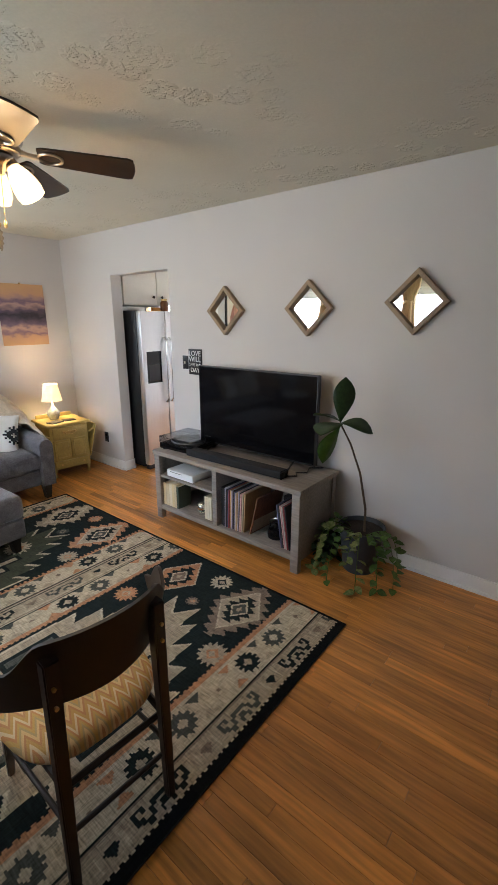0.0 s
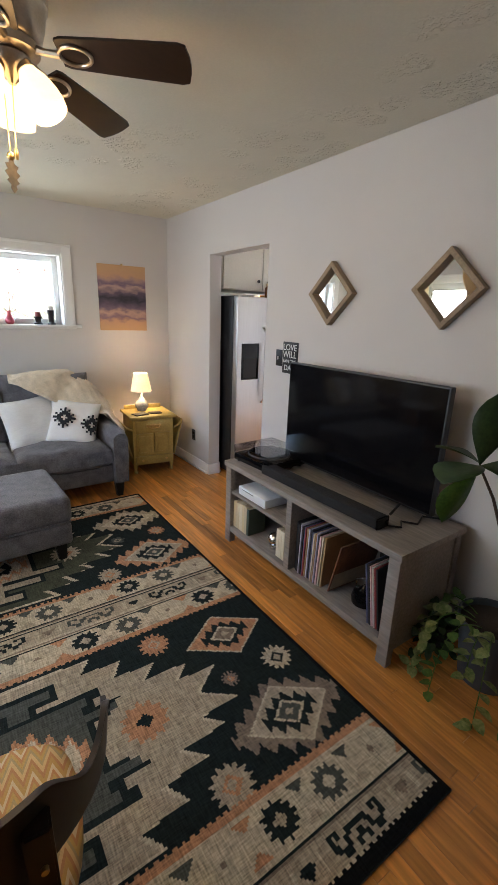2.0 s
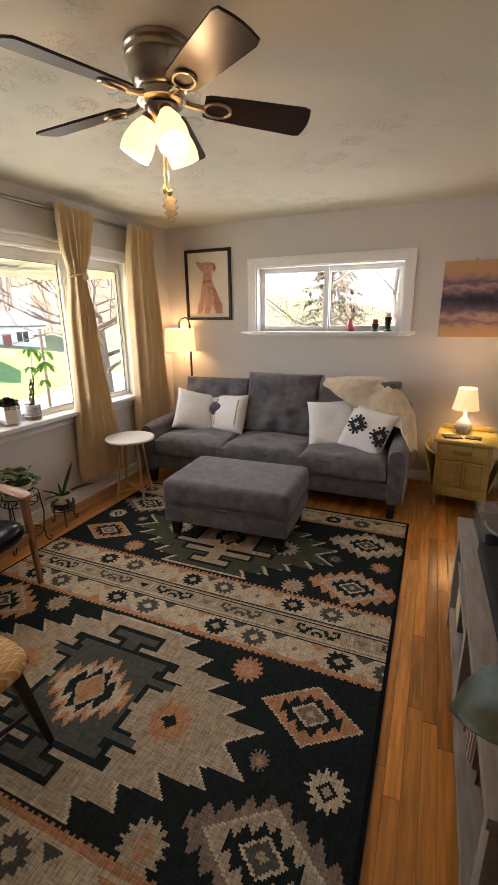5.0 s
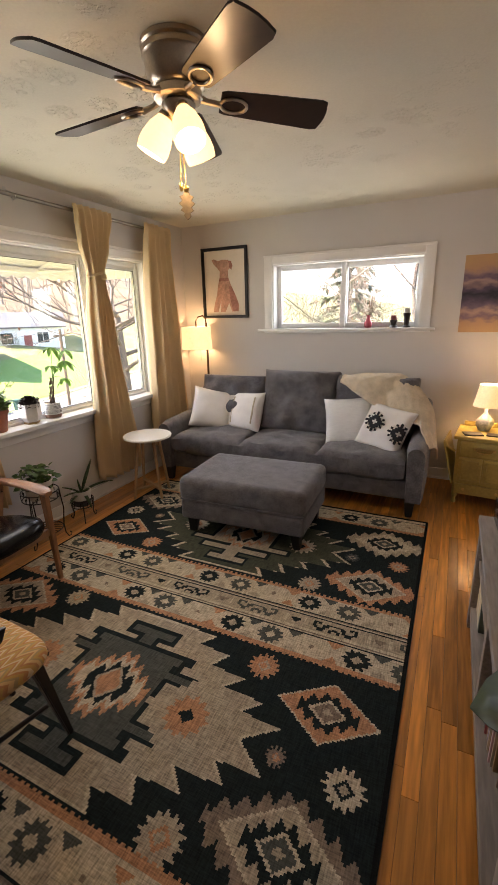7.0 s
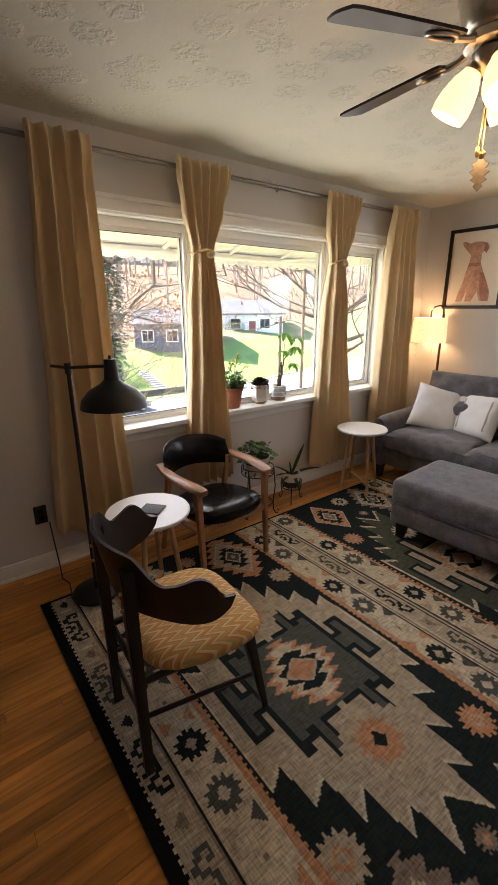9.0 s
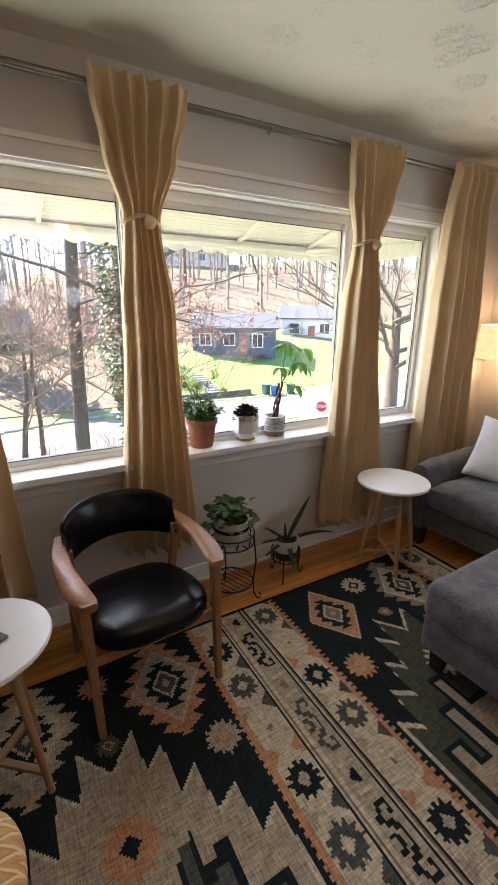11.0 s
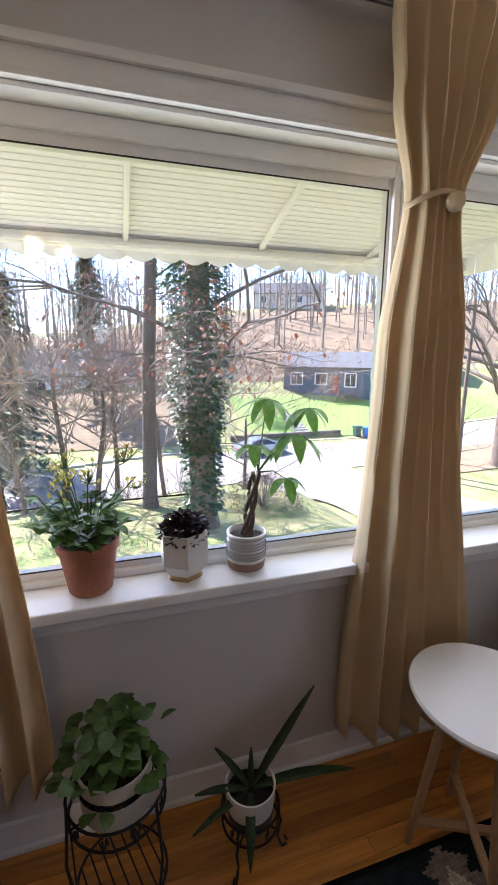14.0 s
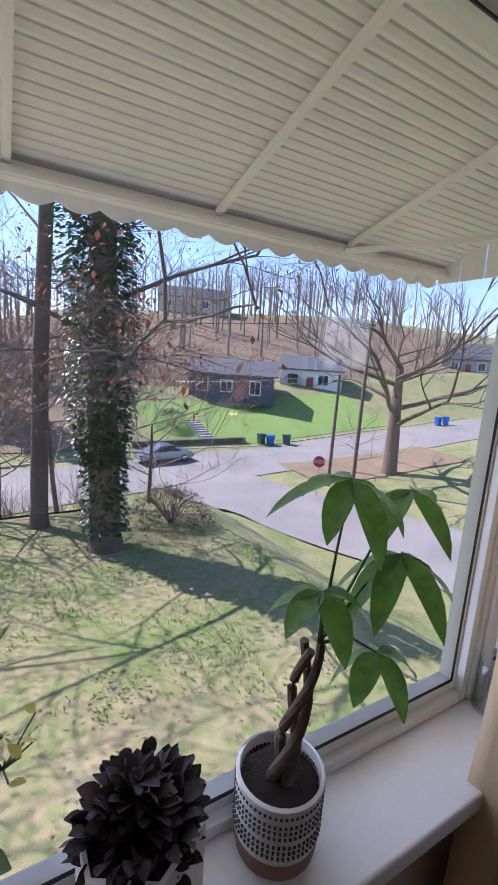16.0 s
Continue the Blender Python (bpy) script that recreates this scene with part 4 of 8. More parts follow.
for j in range(NJ + 1):
    v = j / NJ
    rf, rb = [], []
    for i in range(NI + 1):
        u = i / NI * 2 - 1
        a = u * 1.42
        au = abs(u)
        st_ = min(1.0, max(0.0, (au - 0.40) / 0.24))
        st_ = st_ * st_ * (3 - 2 * st_)
        top = 0.872 - 0.100 * st_ + 0.026 * math.exp(-((au - 0.88) / 0.13) ** 2) - 0.012 * (au / 0.4) ** 2 * (1 - st_)
        bot = 0.628 + 0.012 * au - 0.015 * math.exp(-((au - 0.75) / 0.2) ** 2)
        if au > 0.80:
            k = (au - 0.80) / 0.20
            mid = (top + bot) / 2
            top, bot = mid + (top - mid) * math.sqrt(max(0.004, 1 - k * k)), mid + (bot - mid) * math.sqrt(max(0.004, 1 - k * k))
        z = bot + (top - bot) * v
        x = 0.318 * math.sin(a)
        y = 0.228 - 0.325 * (1 - math.cos(a)) + 0.05 * (v - 0.3)
        nrm = Vector((math.sin(a), math.cos(a), 0))
        rf.append(bm.verts.new(Vector((x, y, z)) - nrm * 0.006))
        rb.append(bm.verts.new(Vector((x, y, z)) + nrm * 0.006))
    rows_f.append(rf)
    rows_b.append(rb)
for j in range(NJ):
    for i in range(NI):
        bm.faces.new((rows_f[j][i], rows_f[j][i + 1], rows_f[j + 1][i + 1], rows_f[j + 1][i]))
        bm.faces.new((rows_b[j][i], rows_b[j + 1][i], rows_b[j + 1][i + 1], rows_b[j][i + 1]))
for i in range(NI):
    bm.faces.new((rows_f[0][i], rows_b[0][i], rows_b[0][i + 1], rows_f[0][i + 1]))
    bm.faces.new((rows_f[NJ][i], rows_f[NJ][i + 1], rows_b[NJ][i + 1], rows_b[NJ][i]))
for j in range(NJ):
    bm.faces.new((rows_f[j][0], rows_f[j + 1][0], rows_b[j + 1][0], rows_b[j][0]))
    bm.faces.new((rows_f[j][NI], rows_b[j][NI], rows_b[j + 1][NI], rows_f[j + 1][NI]))
part("backrest", bm, WALNUT, dc, "curved dark plywood backrest with winged top", angle=50)
for s in (-1, 1):
    part("leg", bm_taper(bmesh.new(), (0.160 * s, 0.222, 0.815), (0.175 * s, 0.215, 0.0), 0.042, 0.030), WALNUT, dc)
    part("leg", bm_taper(bmesh.new(), (0.185 * s, -0.19, 0.40), (0.185 * s, -0.275, 0.0), 0.042, 0.022), WALNUT, dc)
    part("side_rail", tube([(0.165 * s, 0.20, 0.385), (0.185 * s, -0.19, 0.385)], 0.013, 8), WALNUT, dc)
    part("stretcher", tube([(0.172 * s, 0.205, 0.245), (0.19 * s, -0.205, 0.205)], 0.009, 8), WALNUT, dc)
for z in (0.68, 0.74):
    for s in (-1, 1):
        part("screw", tube([(0.164 * s, 0.240, z), (0.164 * s, 0.250, z)], 0.006, 8), BRASS, dc)
part("rail", box(-0.185, -0.20, 0.365, 0.185, -0.18, 0.405, 0.004), WALNUT, dc)
part("rail", tube([(-0.165, 0.20, 0.36), (0.165, 0.20, 0.36)], 0.011, 8), WALNUT, dc)
part("stretcher", tube([(-0.17, 0.205, 0.19), (0.17, 0.205, 0.19)], 0.009, 8), WALNUT, dc)

# ---- black task floor lamp ----
tl = thing("task_lamp", "matt black floor lamp with a dome shade", "lamp", pose(0.63, 2.17, 0.011))
part("base", lathe([(0.125, 0), (0.13, 0.008), (0.128, 0.02), (0.115, 0.028), (0.02, 0.032)], 36), BLACK, tl)
part("pole", tube([(0, 0, 0.03), (0, 0, 1.30)], 0.011, 12), BLACK, tl)
part("joint", tube([(0, 0.0, 1.25), (0, 0.0, 1.30)], 0.017, 12), BLACK, tl)
AD = Vector((0.42, 0.16, 0)).normalized()
part("arm", tube([Vector((0, 0, 1.278)) - AD * 0.13, Vector((0, 0, 1.278)), Vector((0, 0, 1.305)) + AD * 0.30], 0.008, 10), mat("dark_bronze", (0.05, 0.03, 0.02), 0.4, 0.5), tl, "dark bronze cross arm")
hx, hy = AD.x * 0.30, AD.y * 0.30
sh = part("shade", lathe([(0.026, 1.335), (0.029, 1.295), (0.034, 1.245), (0.056, 1.225), (0.104, 1.198), (0.140, 1.158), (0.148, 1.120), (0.144, 1.120), (0.132, 1.156), (0.094, 1.194), (0.024, 1.222)], 36, hx, hy, cap=False), BLACK, tl, "matt black dome shade")
part("neck", tube([(hx, hy, 1.25), (hx, hy, 1.335)], 0.026, 20), BLACK, tl)
part("finial", tube([(hx, hy, 1.335), (hx, hy, 1.352)], 0.006, 10), BLACK, tl)
pts = [(0.10, -0.03, 0.012), (-0.02, -0.13, 0.006), (-0.18, -0.10, 0.004), (-0.25, -0.12, 0.004), (-0.33, -0.11, 0.06), (-0.375, -0.12, 0.33)]
part("cord", tube(pts, 0.004, 6), BLACK, tl, "thin power cord to the socket")

# ---- television stand and what is on it ----
st = thing("tv_stand", "grey oak-look television stand with open shelves", "tv stand", pose(0, 0, 0))
TX0, TX1, TY0, TY1 = 3.195, 3.70, 2.365, 3.795
part("top", box(TX0 - 0.01, TY0 - 0.01, 0.57, TX1, TY1 + 0.01, 0.605, 0.004), GREYWOOD, st)
part("side", box(TX0 + 0.01, TY0 + 0.01, 0.07, TX1 - 0.02, TY0 + 0.035, 0.57, 0.002), GREYWOOD, st)
part("side", box(TX0 + 0.01, TY1 - 0.035, 0.07, TX1 - 0.02, TY1 - 0.01, 0.57, 0.002), GREYWOOD, st)
part("bottom_shelf", box(TX0 + 0.004, TY0 + 0.035, 0.085, TX1 - 0.02, TY1 - 0.035, 0.125, 0.003), GREYWOOD, st)
part("divider", box(TX0 + 0.004, 3.095, 0.125, TX1 - 0.02, 3.14, 0.57, 0.003), GREYWOOD, st)
part("shelf", box(TX0 + 0.012, 3.14, 0.375, TX1 - 0.03, TY1 - 0.035, 0.395, 0.003), GREYWOOD, st)
part("back_panel", box(TX1 - 0.02, TY0 + 0.02, 0.085, TX1 - 0.012, TY1 - 0.02, 0.57), GREYWOOD, st)
for y in (TY0, TY1 - 0.06):
    for x in (TX0, TX1 - 0.06):
        part("leg", box(x, y, 0, x + 0.045, y + 0.06, 0.57, 0.003), GREYWOOD, st)

tv = thing("television", "large black flat-screen television on two feet", "television", pose(3.57, 3.04, 0.605, 0, 0, 0))
SCREEN = mat("dark_screen", (0.004, 0.004, 0.005), 0.09, vary=0.1, spec=0.32)
part("bezel", box(-0.012, -0.565, 0.035, 0.03, 0.565, 0.68, 0.006), BLACK, tv)
part("screen", box(-0.0145, -0.556, 0.050, -0.012, 0.556, 0.672, 0.0), SCREEN, tv, "dark glossy screen", smooth=False)
part("housing", box(0.03, -0.40, 0.06, 0.065, 0.40, 0.45, 0.012), BLACK, tv)
for y in (-0.40, 0.40):
    part("foot", tube([(-0.10, y, 0.006), (0.0, y + 0.01, 0.05), (0.01, y, 0.06), (0.02, y - 0.01, 0.05), (0.11, y, 0.006)], 0.007, 8), BLACK, tv)

sb = thing("soundbar", "long black fabric soundbar in front of the television", "soundbar", pose(3.30, 3.02, 0.605, 0, 0, 1.5))
part("body", box(-0.045, -0.45, 0.004, 0.045, 0.44, 0.06, 0.012, 3), mat("speaker_cloth", (0.012, 0.012, 0.013), 0.9, vary=0.3, fine=600, bump=0.4), sb)
part("end_cap", box(-0.046, -0.458, 0.003, 0.046, -0.448, 0.061, 0.008), BLACK_GLOSS, sb, "glossy black end cap")
cb = whole("cable", tube([(3.34, 2.58, 0.612), (3.40, 2.52, 0.61), (3.45, 2.56, 0.612), (3.50, 2.50, 0.61), (3.60, 2.54, 0.61), (3.66, 2.46, 0.612)], 0.005, 6), BLACK, "black cable lying on the stand", "cable")

# record player with a raised clear lid
rp = thing("record_player", "black record player with a clear plastic lid", "record player", pose(3.42, 3.62, 0.605, 0, 0, 3))
part("plinth", box(-0.17, -0.19, 0.012, 0.17, 0.16, 0.06, 0.006), BLACK_GLOSS, rp)
part("platter", lathe([(0.14, 0.062), (0.145, 0.068), (0.14, 0.075), (0.0, 0.075)], 40, 0.0, -0.01, cap=False), mat("platter", (0.35, 0.35, 0.34), 0.35, 0.7), rp)
part("record", lathe([(0.138, 0.0755), (0.138, 0.078), (0.0, 0.078)], 40, 0.0, -0.01, cap=False), BLACK_GLOSS, rp, "black vinyl record")
part("tonearm", tube([(0.13, -0.15, 0.09), (0.12, -0.02, 0.092), (0.06, 0.04, 0.085)], 0.004, 8), CHROME, rp, "thin chrome tonearm")
LID = glass_mat("clear_acrylic", (0.86, 0.88, 0.90), 0.05, 0.80)
bm = bmesh.new()
bm_box(bm, -0.172, -0.192, 0.112, 0.172, 0.162, 0.115)
for b in ((-0.172, -0.192, 0.062, -0.169, 0.162, 0.112), (0.169, -0.192, 0.062, 0.172, 0.162, 0.112), (-0.169, -0.192, 0.062, 0.169, -0.189, 0.112), (-0.169, 0.159, 0.062, 0.169, 0.162, 0.112)):
    bm_box(bm, *b)
part("lid", bm, LID, rp, "clear plastic dust cover", smooth=False)
for x in (-0.14, 0.14):
    for y in (-0.16, 0.13):
        part("foot", lathe([(0.018, 0), (0.02, 0.012)], 14, x, y), BLACK, rp)

gc = thing("game_console", "flat white games console on the shelf", "console", pose(3.34, 3.52, 0.395))
part("body", box(-0.12, -0.15, 0.004, 0.12, 0.15, 0.062, 0.004), mat("white_plastic", (0.78, 0.79, 0.80), 0.4, vary=0.02), gc)
part("disc_slot", box(-0.1215, -0.02, 0.045, -0.12, 0.11, 0.049), BLACK, gc)
part("foot", box(-0.11, -0.14, 0, 0.11, 0.14, 0.004), BLACK, gc)

# books and records
random.seed(7)
BOOKC = [mat("paper_cover", c, 0.7, vary=0.12, fine=90) for c in ((0.62, 0.50, 0.30), (0.55, 0.46, 0.30), (0.66, 0.58, 0.42), (0.05, 0.07, 0.05), (0.60, 0.48, 0.28))]
y = 3.735
for k in range(6):
    w = random.uniform(0.026, 0.045)
    c = BOOKC[3] if k in (5,) else BOOKC[k % 3]
    h = random.uniform(0.19, 0.215)
    bk = thing("book", "old clothbound book standing on the shelf", "book", pose(3.225, y - w, 0.125), "books on the shelf")
    part("cover", box(0, 0.001, 0, 0.14, w - 0.001, h, 0.002), c, bk)
    part("pages", box(0.004, 0.004, h - 0.002, 0.136, w - 0.004, h + 0.001), BOOKC[2], bk)
    y -= w
for k in range(3):
    w = 0.026
    bk = thing("book", "pale paper-covered book standing on the shelf", "book", pose(3.235, 3.235 - k * w, 0.125), "books on the shelf")
    part("cover", box(0, 0.001, 0, 0.14, w - 0.001, 0.19, 0.002), BOOKC[2], bk)
RECC = [mat("record_sleeve", c, 0.55, vary=0.2, scale=6, fine=60) for c in
        ((0.02, 0.02, 0.022), (0.55, 0.52, 0.47), (0.35, 0.22, 0.10), (0.08, 0.09, 0.16), (0.60, 0.38, 0.36), (0.42, 0.40, 0.48), (0.30, 0.05, 0.05), (0.50, 0.42, 0.30))]
y = 3.085
for k in range(19):
    w = random.uniform(0.007, 0.014)
    lean = -1.5 - 0.35 * k if k > 3 else 0
    h = 0.315
    t = thing("record_sleeve", "record in a worn cardboard sleeve on the shelf", "record", pose(3.225 + random.uniform(0, 0.02), y - w, 0.126, -lean * 0.35, 0, 0), "records on the shelf")
    part("sleeve", box(0, 0, 0, 0.315, w - 0.001, h - random.uniform(0, 0.012), 0.0015), RECC[(k * 3 + k // 4) % 8] if k > 2 else RECC[0], t)
    y -= w + 0.0012
t = thing("record_sleeve", "brown illustrated record sleeve leaning outward on the shelf", "record", pose(3.25, y - 0.05, 0.1265, 13, 0, -4), "records on the shelf")
part("sleeve", box(0, 0, 0, 0.315, 0.006, 0.315, 0.001), mat("brown_sleeve", (0.22, 0.10, 0.05), 0.5, vary=0.5, scale=7), t)
part("picture", box(0.012, -0.001, 0.012, 0.303, 0.0, 0.12), RECC[7], t)
y = 2.455
for k in range(6):
    t = thing("record_sleeve", "record leaning against the stand's side", "record", pose(3.235, y + k * 0.013, 0.1275, -9, 0, 0), "records on the shelf")
    part("sleeve", box(0, 0, 0, 0.315, 0.008, 0.312, 0.001), (RECC[0], RECC[6], RECC[1], RECC[4], RECC[0], RECC[3])[k], t)

sk = thing("ornament", "small chrome skull-shaped ornament between the books", "ornament", pose(3.29, 3.335, 0.125))
bm = bmesh.new()
bmesh.ops.create_uvsphere(bm, u_segments=18, v_segments=12, radius=0.048)
for v in bm.verts:
    v.co.z = v.co.z * 0.95 + 0.062
    if v.co.z < 0.04:
        v.co.x *= 0.8
        v.co.y *= 0.75
bm_lathe(bm, [(0.026, 0), (0.03, 0.02), (0.028, 0.03)], 12, -0.012, 0)
part("body", bm, CHROME, sk)
cam2 = thing("kettle", "small dark metal kettle on the lower shelf", "kettle", pose(3.34, 2.64, 0.125))
part("body", lathe([(0.05, 0), (0.062, 0.01), (0.066, 0.04), (0.055, 0.075), (0.03, 0.09)], 24), BLACK_GLOSS, cam2)
part("lid", lathe([(0.035, 0.088), (0.02, 0.10), (0.008, 0.112)], 18), BLACK_GLOSS, cam2)
part("handle", tube([(0, -0.055, 0.06), (0, -0.06, 0.12), (0, 0, 0.155), (0, 0.06, 0.12), (0, 0.055, 0.06)], 0.005, 8), CHROME, cam2, "thin chrome handle")
spk = thing("speaker", "small black cube speaker on the lower shelf", "speaker", pose(3.56, 2.60, 0.125))
part("cabinet", box(-0.06, -0.09, 0, 0.06, 0.09, 0.26, 0.004), BLACK, spk)
for z, r in ((0.09, 0.05), (0.19, 0.03)):
    part("cone", tube([(-0.061, 0, z), (-0.066, 0, z)], [r, r * 0.8], 24), BLACK_GLOSS, spk)

# ---- wall mirrors ----
for k, (my, mz) in enumerate(((3.445, 1.715), (2.672, 1.722), (1.935, 1.748))):
    mr = thing("mirror", "diamond-hung square mirror in a deep wooden frame", "mirror", Matrix.Translation((E_, my, mz)) @ pose(0, 0, 0, 0, -90, 0) @ pose(0, 0, 0, 0, 0, 45), "diamond mirrors on the wall")
    a, b = 0.134, 0.108
    bm = bmesh.new()
    for q in ((-a, -a, 0, a, -b, 0.045), (-a, b, 0, a, a, 0.045), (-a, -b, 0, -b, b, 0.045), (b, -b, 0, a, b, 0.045)):
        bm_box(bm, *q, 0.002)
    part("frame", bm, WOOD_FRAME, mr, "deep stained wooden frame")
    part("glass", box(-b, -b, 0.004, b, b, 0.012), MIRROR, mr, "mirror glass", smooth=False)


def words(name, text, size, material, parent, m, align="CENTER"):
    """Raised letters in the built-in face."""
    cu = bpy.data.curves.new(name, "FONT")
    cu.body, cu.size, cu.extrude, cu.align_x, cu.align_y = text, size, 0.0008, align, "CENTER"
    cu.space_line = 0.8
    ob = bpy.data.objects.new(name, cu)
    scene.collection.objects.link(ob)
    bpy.context.view_layer.update()
    me = bpy.data.meshes.new_from_object(ob)
    bpy.data.objects.remove(ob)
    me.materials.clear()
    me.materials.append(material)
    o = new(name, me)
    o.parent, o.matrix_local = parent, m
    return o


sg = thing("wall_sign", "black wooden sign with white capital letters", "sign", Matrix.Translation((E_, 3.825, 1.285)) @ pose(0, 0, 0, 90, 0, -90))
part("board", box(-0.078, -0.112, 0, 0.078, 0.112, 0.012, 0.002), BLACK, sg)
LETTER = mat("white_letters", (0.72, 0.71, 0.68), 0.7, vary=0.15, fine=80)
for t, z, s in (("LOVE", 0.072, 0.062), ("WILL", 0.022, 0.066), ("SAVE THE", -0.026, 0.033), ("DAY", -0.074, 0.056)):
    words("lettering", t, s, LETTER, sg, Matrix.Translation((0, z, 0.013)))

# ---- pictures ----
pic = thing("painting", "unframed landscape painting of violet hills and water", "painting", Matrix.Translation((3.247, N, 1.693)) @ pose(0, 0, 0, 90, 0, 0))
WASH = mat("painted_wash", (0.5, 0.4, 0.3), 0.8, vary=0.2)
_n, _l = WASH.node_tree.nodes, WASH.node_tree.links
_tc, _sep = _n.new("ShaderNodeTexCoord"), _n.new("ShaderNodeSeparateXYZ")
_mp = _n.new("ShaderNodeMapping")
_mp.inputs["Scale"].default_value = (5.0, 9.0, 1.0)
_nz = _n.new("ShaderNodeTexNoise")
_nz.inputs["Scale"].default_value, _nz.inputs["Detail"].default_value = 1.6, 5
_l.new(_tc.outputs["Object"], _sep.inputs[0])
_l.new(_tc.outputs["Object"], _mp.inputs[0])
_l.new(_mp.outputs[0], _nz.inputs[0])
_ma = _n.new("ShaderNodeMath")
_ma.operation = "MULTIPLY_ADD"
_ma.inputs[1].default_value = 0.16
_l.new(_nz.outputs[0], _ma.inputs[0])
_l.new(_sep.outputs["Y"], _ma.inputs[2])
_mr = _n.new("ShaderNodeMapRange")
_mr.inputs["From Min"].default_value, _mr.inputs["From Max"].default_value = -0.233, 0.393
_l.new(_ma.outputs[0], _mr.inputs[0])
_cr = _n.new("ShaderNodeValToRGB")
_stops = ((0.0, (0.56, 0.34, 0.17)), (0.14, (0.52, 0.31, 0.18)), (0.20, (0.24, 0.15, 0.19)), (0.27, (0.50, 0.32, 0.25)), (0.34, (0.17, 0.12, 0.17)), (0.42, (0.085, 0.065, 0.10)),
          (0.50, (0.030, 0.030, 0.045)), (0.58, (0.10, 0.075, 0.12)), (0.66, (0.42, 0.28, 0.25)), (0.71, (0.16, 0.11, 0.17)), (0.78, (0.36, 0.23, 0.22)), (0.84, (0.52, 0.31, 0.18)), (1.0, (0.56, 0.34, 0.17)))
for k, (at, c) in enumerate(_stops):
    e = _cr.color_ramp.elements[k] if k < 2 else _cr.color_ramp.elements.new(at)
    e.position, e.color = at, (*c, 1)
_l.new(_mr.outputs[0], _cr.inputs[0])
_l.new(_cr.outputs[0], _n["Principled BSDF"].inputs["Base Color"])
part("painted_sheet", box(-0.243, -0.313, 0.008, 0.243, 0.313, 0.011), WASH, pic, smooth=False)
part("backing", box(-0.245, -0.315, 0.0, 0.245, 0.315, 0.008), CREAM_CLOTH, pic)
part("hanger", tube([(0, 0.312, 0.012), (0, 0.325, 0.016)], 0.010, 12), BRASS, pic, "small brass bulldog clip")

dog = thing("framed_picture", "black-framed watercolour of a seated pale dog", "picture", Matrix.Translation((0.698, N, 1.90)) @ pose(0, 0, 0, 90, 0, 0))
a, b, w = 0.272, 0.357, 0.03
bm = bmesh.new()
for q in ((-a, -b, 0, a, -b + w, 0.025), (-a, b - w, 0, a, b, 0.025), (-a, -b + w, 0, -a + w, b - w, 0.025), (a - w, -b + w, 0, a, b - w, 0.025)):
    bm_box(bm, *q, 0.003)
part("frame", bm, BLACK, dog)
part("mount", box(-a + w, -b + w, 0.001, a - w, b - w, 0.008), mat("mount_paper", (0.74, 0.69, 0.62), 0.8, vary=0.05), dog, "cream paper mount")


def flat_shape(pts, z=0.0095):
    bm = bmesh.new()
    vs = [bm.verts.new((x, y, z)) for x, y in pts]
    f = bm.faces.new(vs)
    bmesh.ops.triangulate(bm, faces=[f])
    return bm


PINK = mat("pink_wash", (0.56, 0.33, 0.25), 0.85, vary=0.35, scale=14, fine=60)
PINK2 = mat("pink_wash_dark", (0.42, 0.20, 0.16), 0.85, vary=0.35, scale=14, fine=60)
body = [(-0.15, -0.29), (-0.13, -0.20), (-0.10, -0.12), (-0.085, -0.03), (-0.06, 0.06), (-0.055, 0.12), (-0.09, 0.16), (-0.13, 0.20), (-0.15, 0.24), (-0.125, 0.245), (-0.07, 0.225), (-0.02, 0.235), (0.04, 0.23), (0.075, 0.20), (0.07, 0.15), (0.045, 0.13), (0.045, 0.05), (0.08, -0.03), (0.13, -0.13), (0.165, -0.22), (0.16, -0.29), (0.08, -0.29), (0.045, -0.20), (0.0, -0.29), (-0.06, -0.29), (-0.05, -0.18), (-0.09, -0.29)]
part("drawn_dog", flat_shape(body), PINK, dog, "pink watercolour dog", smooth=False)
part("drawn_collar", flat_shape([(-0.06, 0.055), (0.048, 0.05), (0.055, 0.02), (-0.07, 0.025)], 0.011), PINK2, dog, smooth=False)
part("drawn_ear", flat_shape([(0.04, 0.225), (0.085, 0.215), (0.10, 0.17), (0.085, 0.13), (0.062, 0.15), (0.06, 0.19)], 0.011), PINK2, dog, smooth=False)
part("drawn_flank", flat_shape([(0.05, -0.03), (0.08, -0.03), (0.125, -0.13), (0.16, -0.23), (0.15, -0.285), (0.09, -0.285), (0.06, -0.15)], 0.011), PINK2, dog, smooth=False)

# ---- curtains and rod ----
rod = thing("curtain_rod", "dark metal curtain rod above the front window", "curtain rod")
RX, RZ = 0.270, 2.352
ROD = mat("steel_rod", (0.26, 0.24, 0.22), 0.3, 1.0)
part("rod", tube([(RX, 2.02, RZ), (RX, 5.50, RZ + 0.015)], 0.014, 14), ROD, rod)
for y in (2.02, 5.51):
    part("finial", tube([(RX, y - 0.02, RZ), (RX, y + 0.02, RZ)], 0.018, 14), BLACK_METAL, rod)
for y in (2.06, 3.82, 5.46):
    part("bracket", bm_box(tube([(W, y, RZ + 0.05), (RX - 0.03, y, RZ + 0.03), (RX - 0.02, y, RZ - 0.018), (RX + 0.012, y, RZ - 0.012), (RX + 0.013, y, RZ + 0.006)], 0.005, 8), W, y - 0.012, RZ + 0.03, W + 0.006, y + 0.012, RZ + 0.07, 0.002), STEEL, rod)


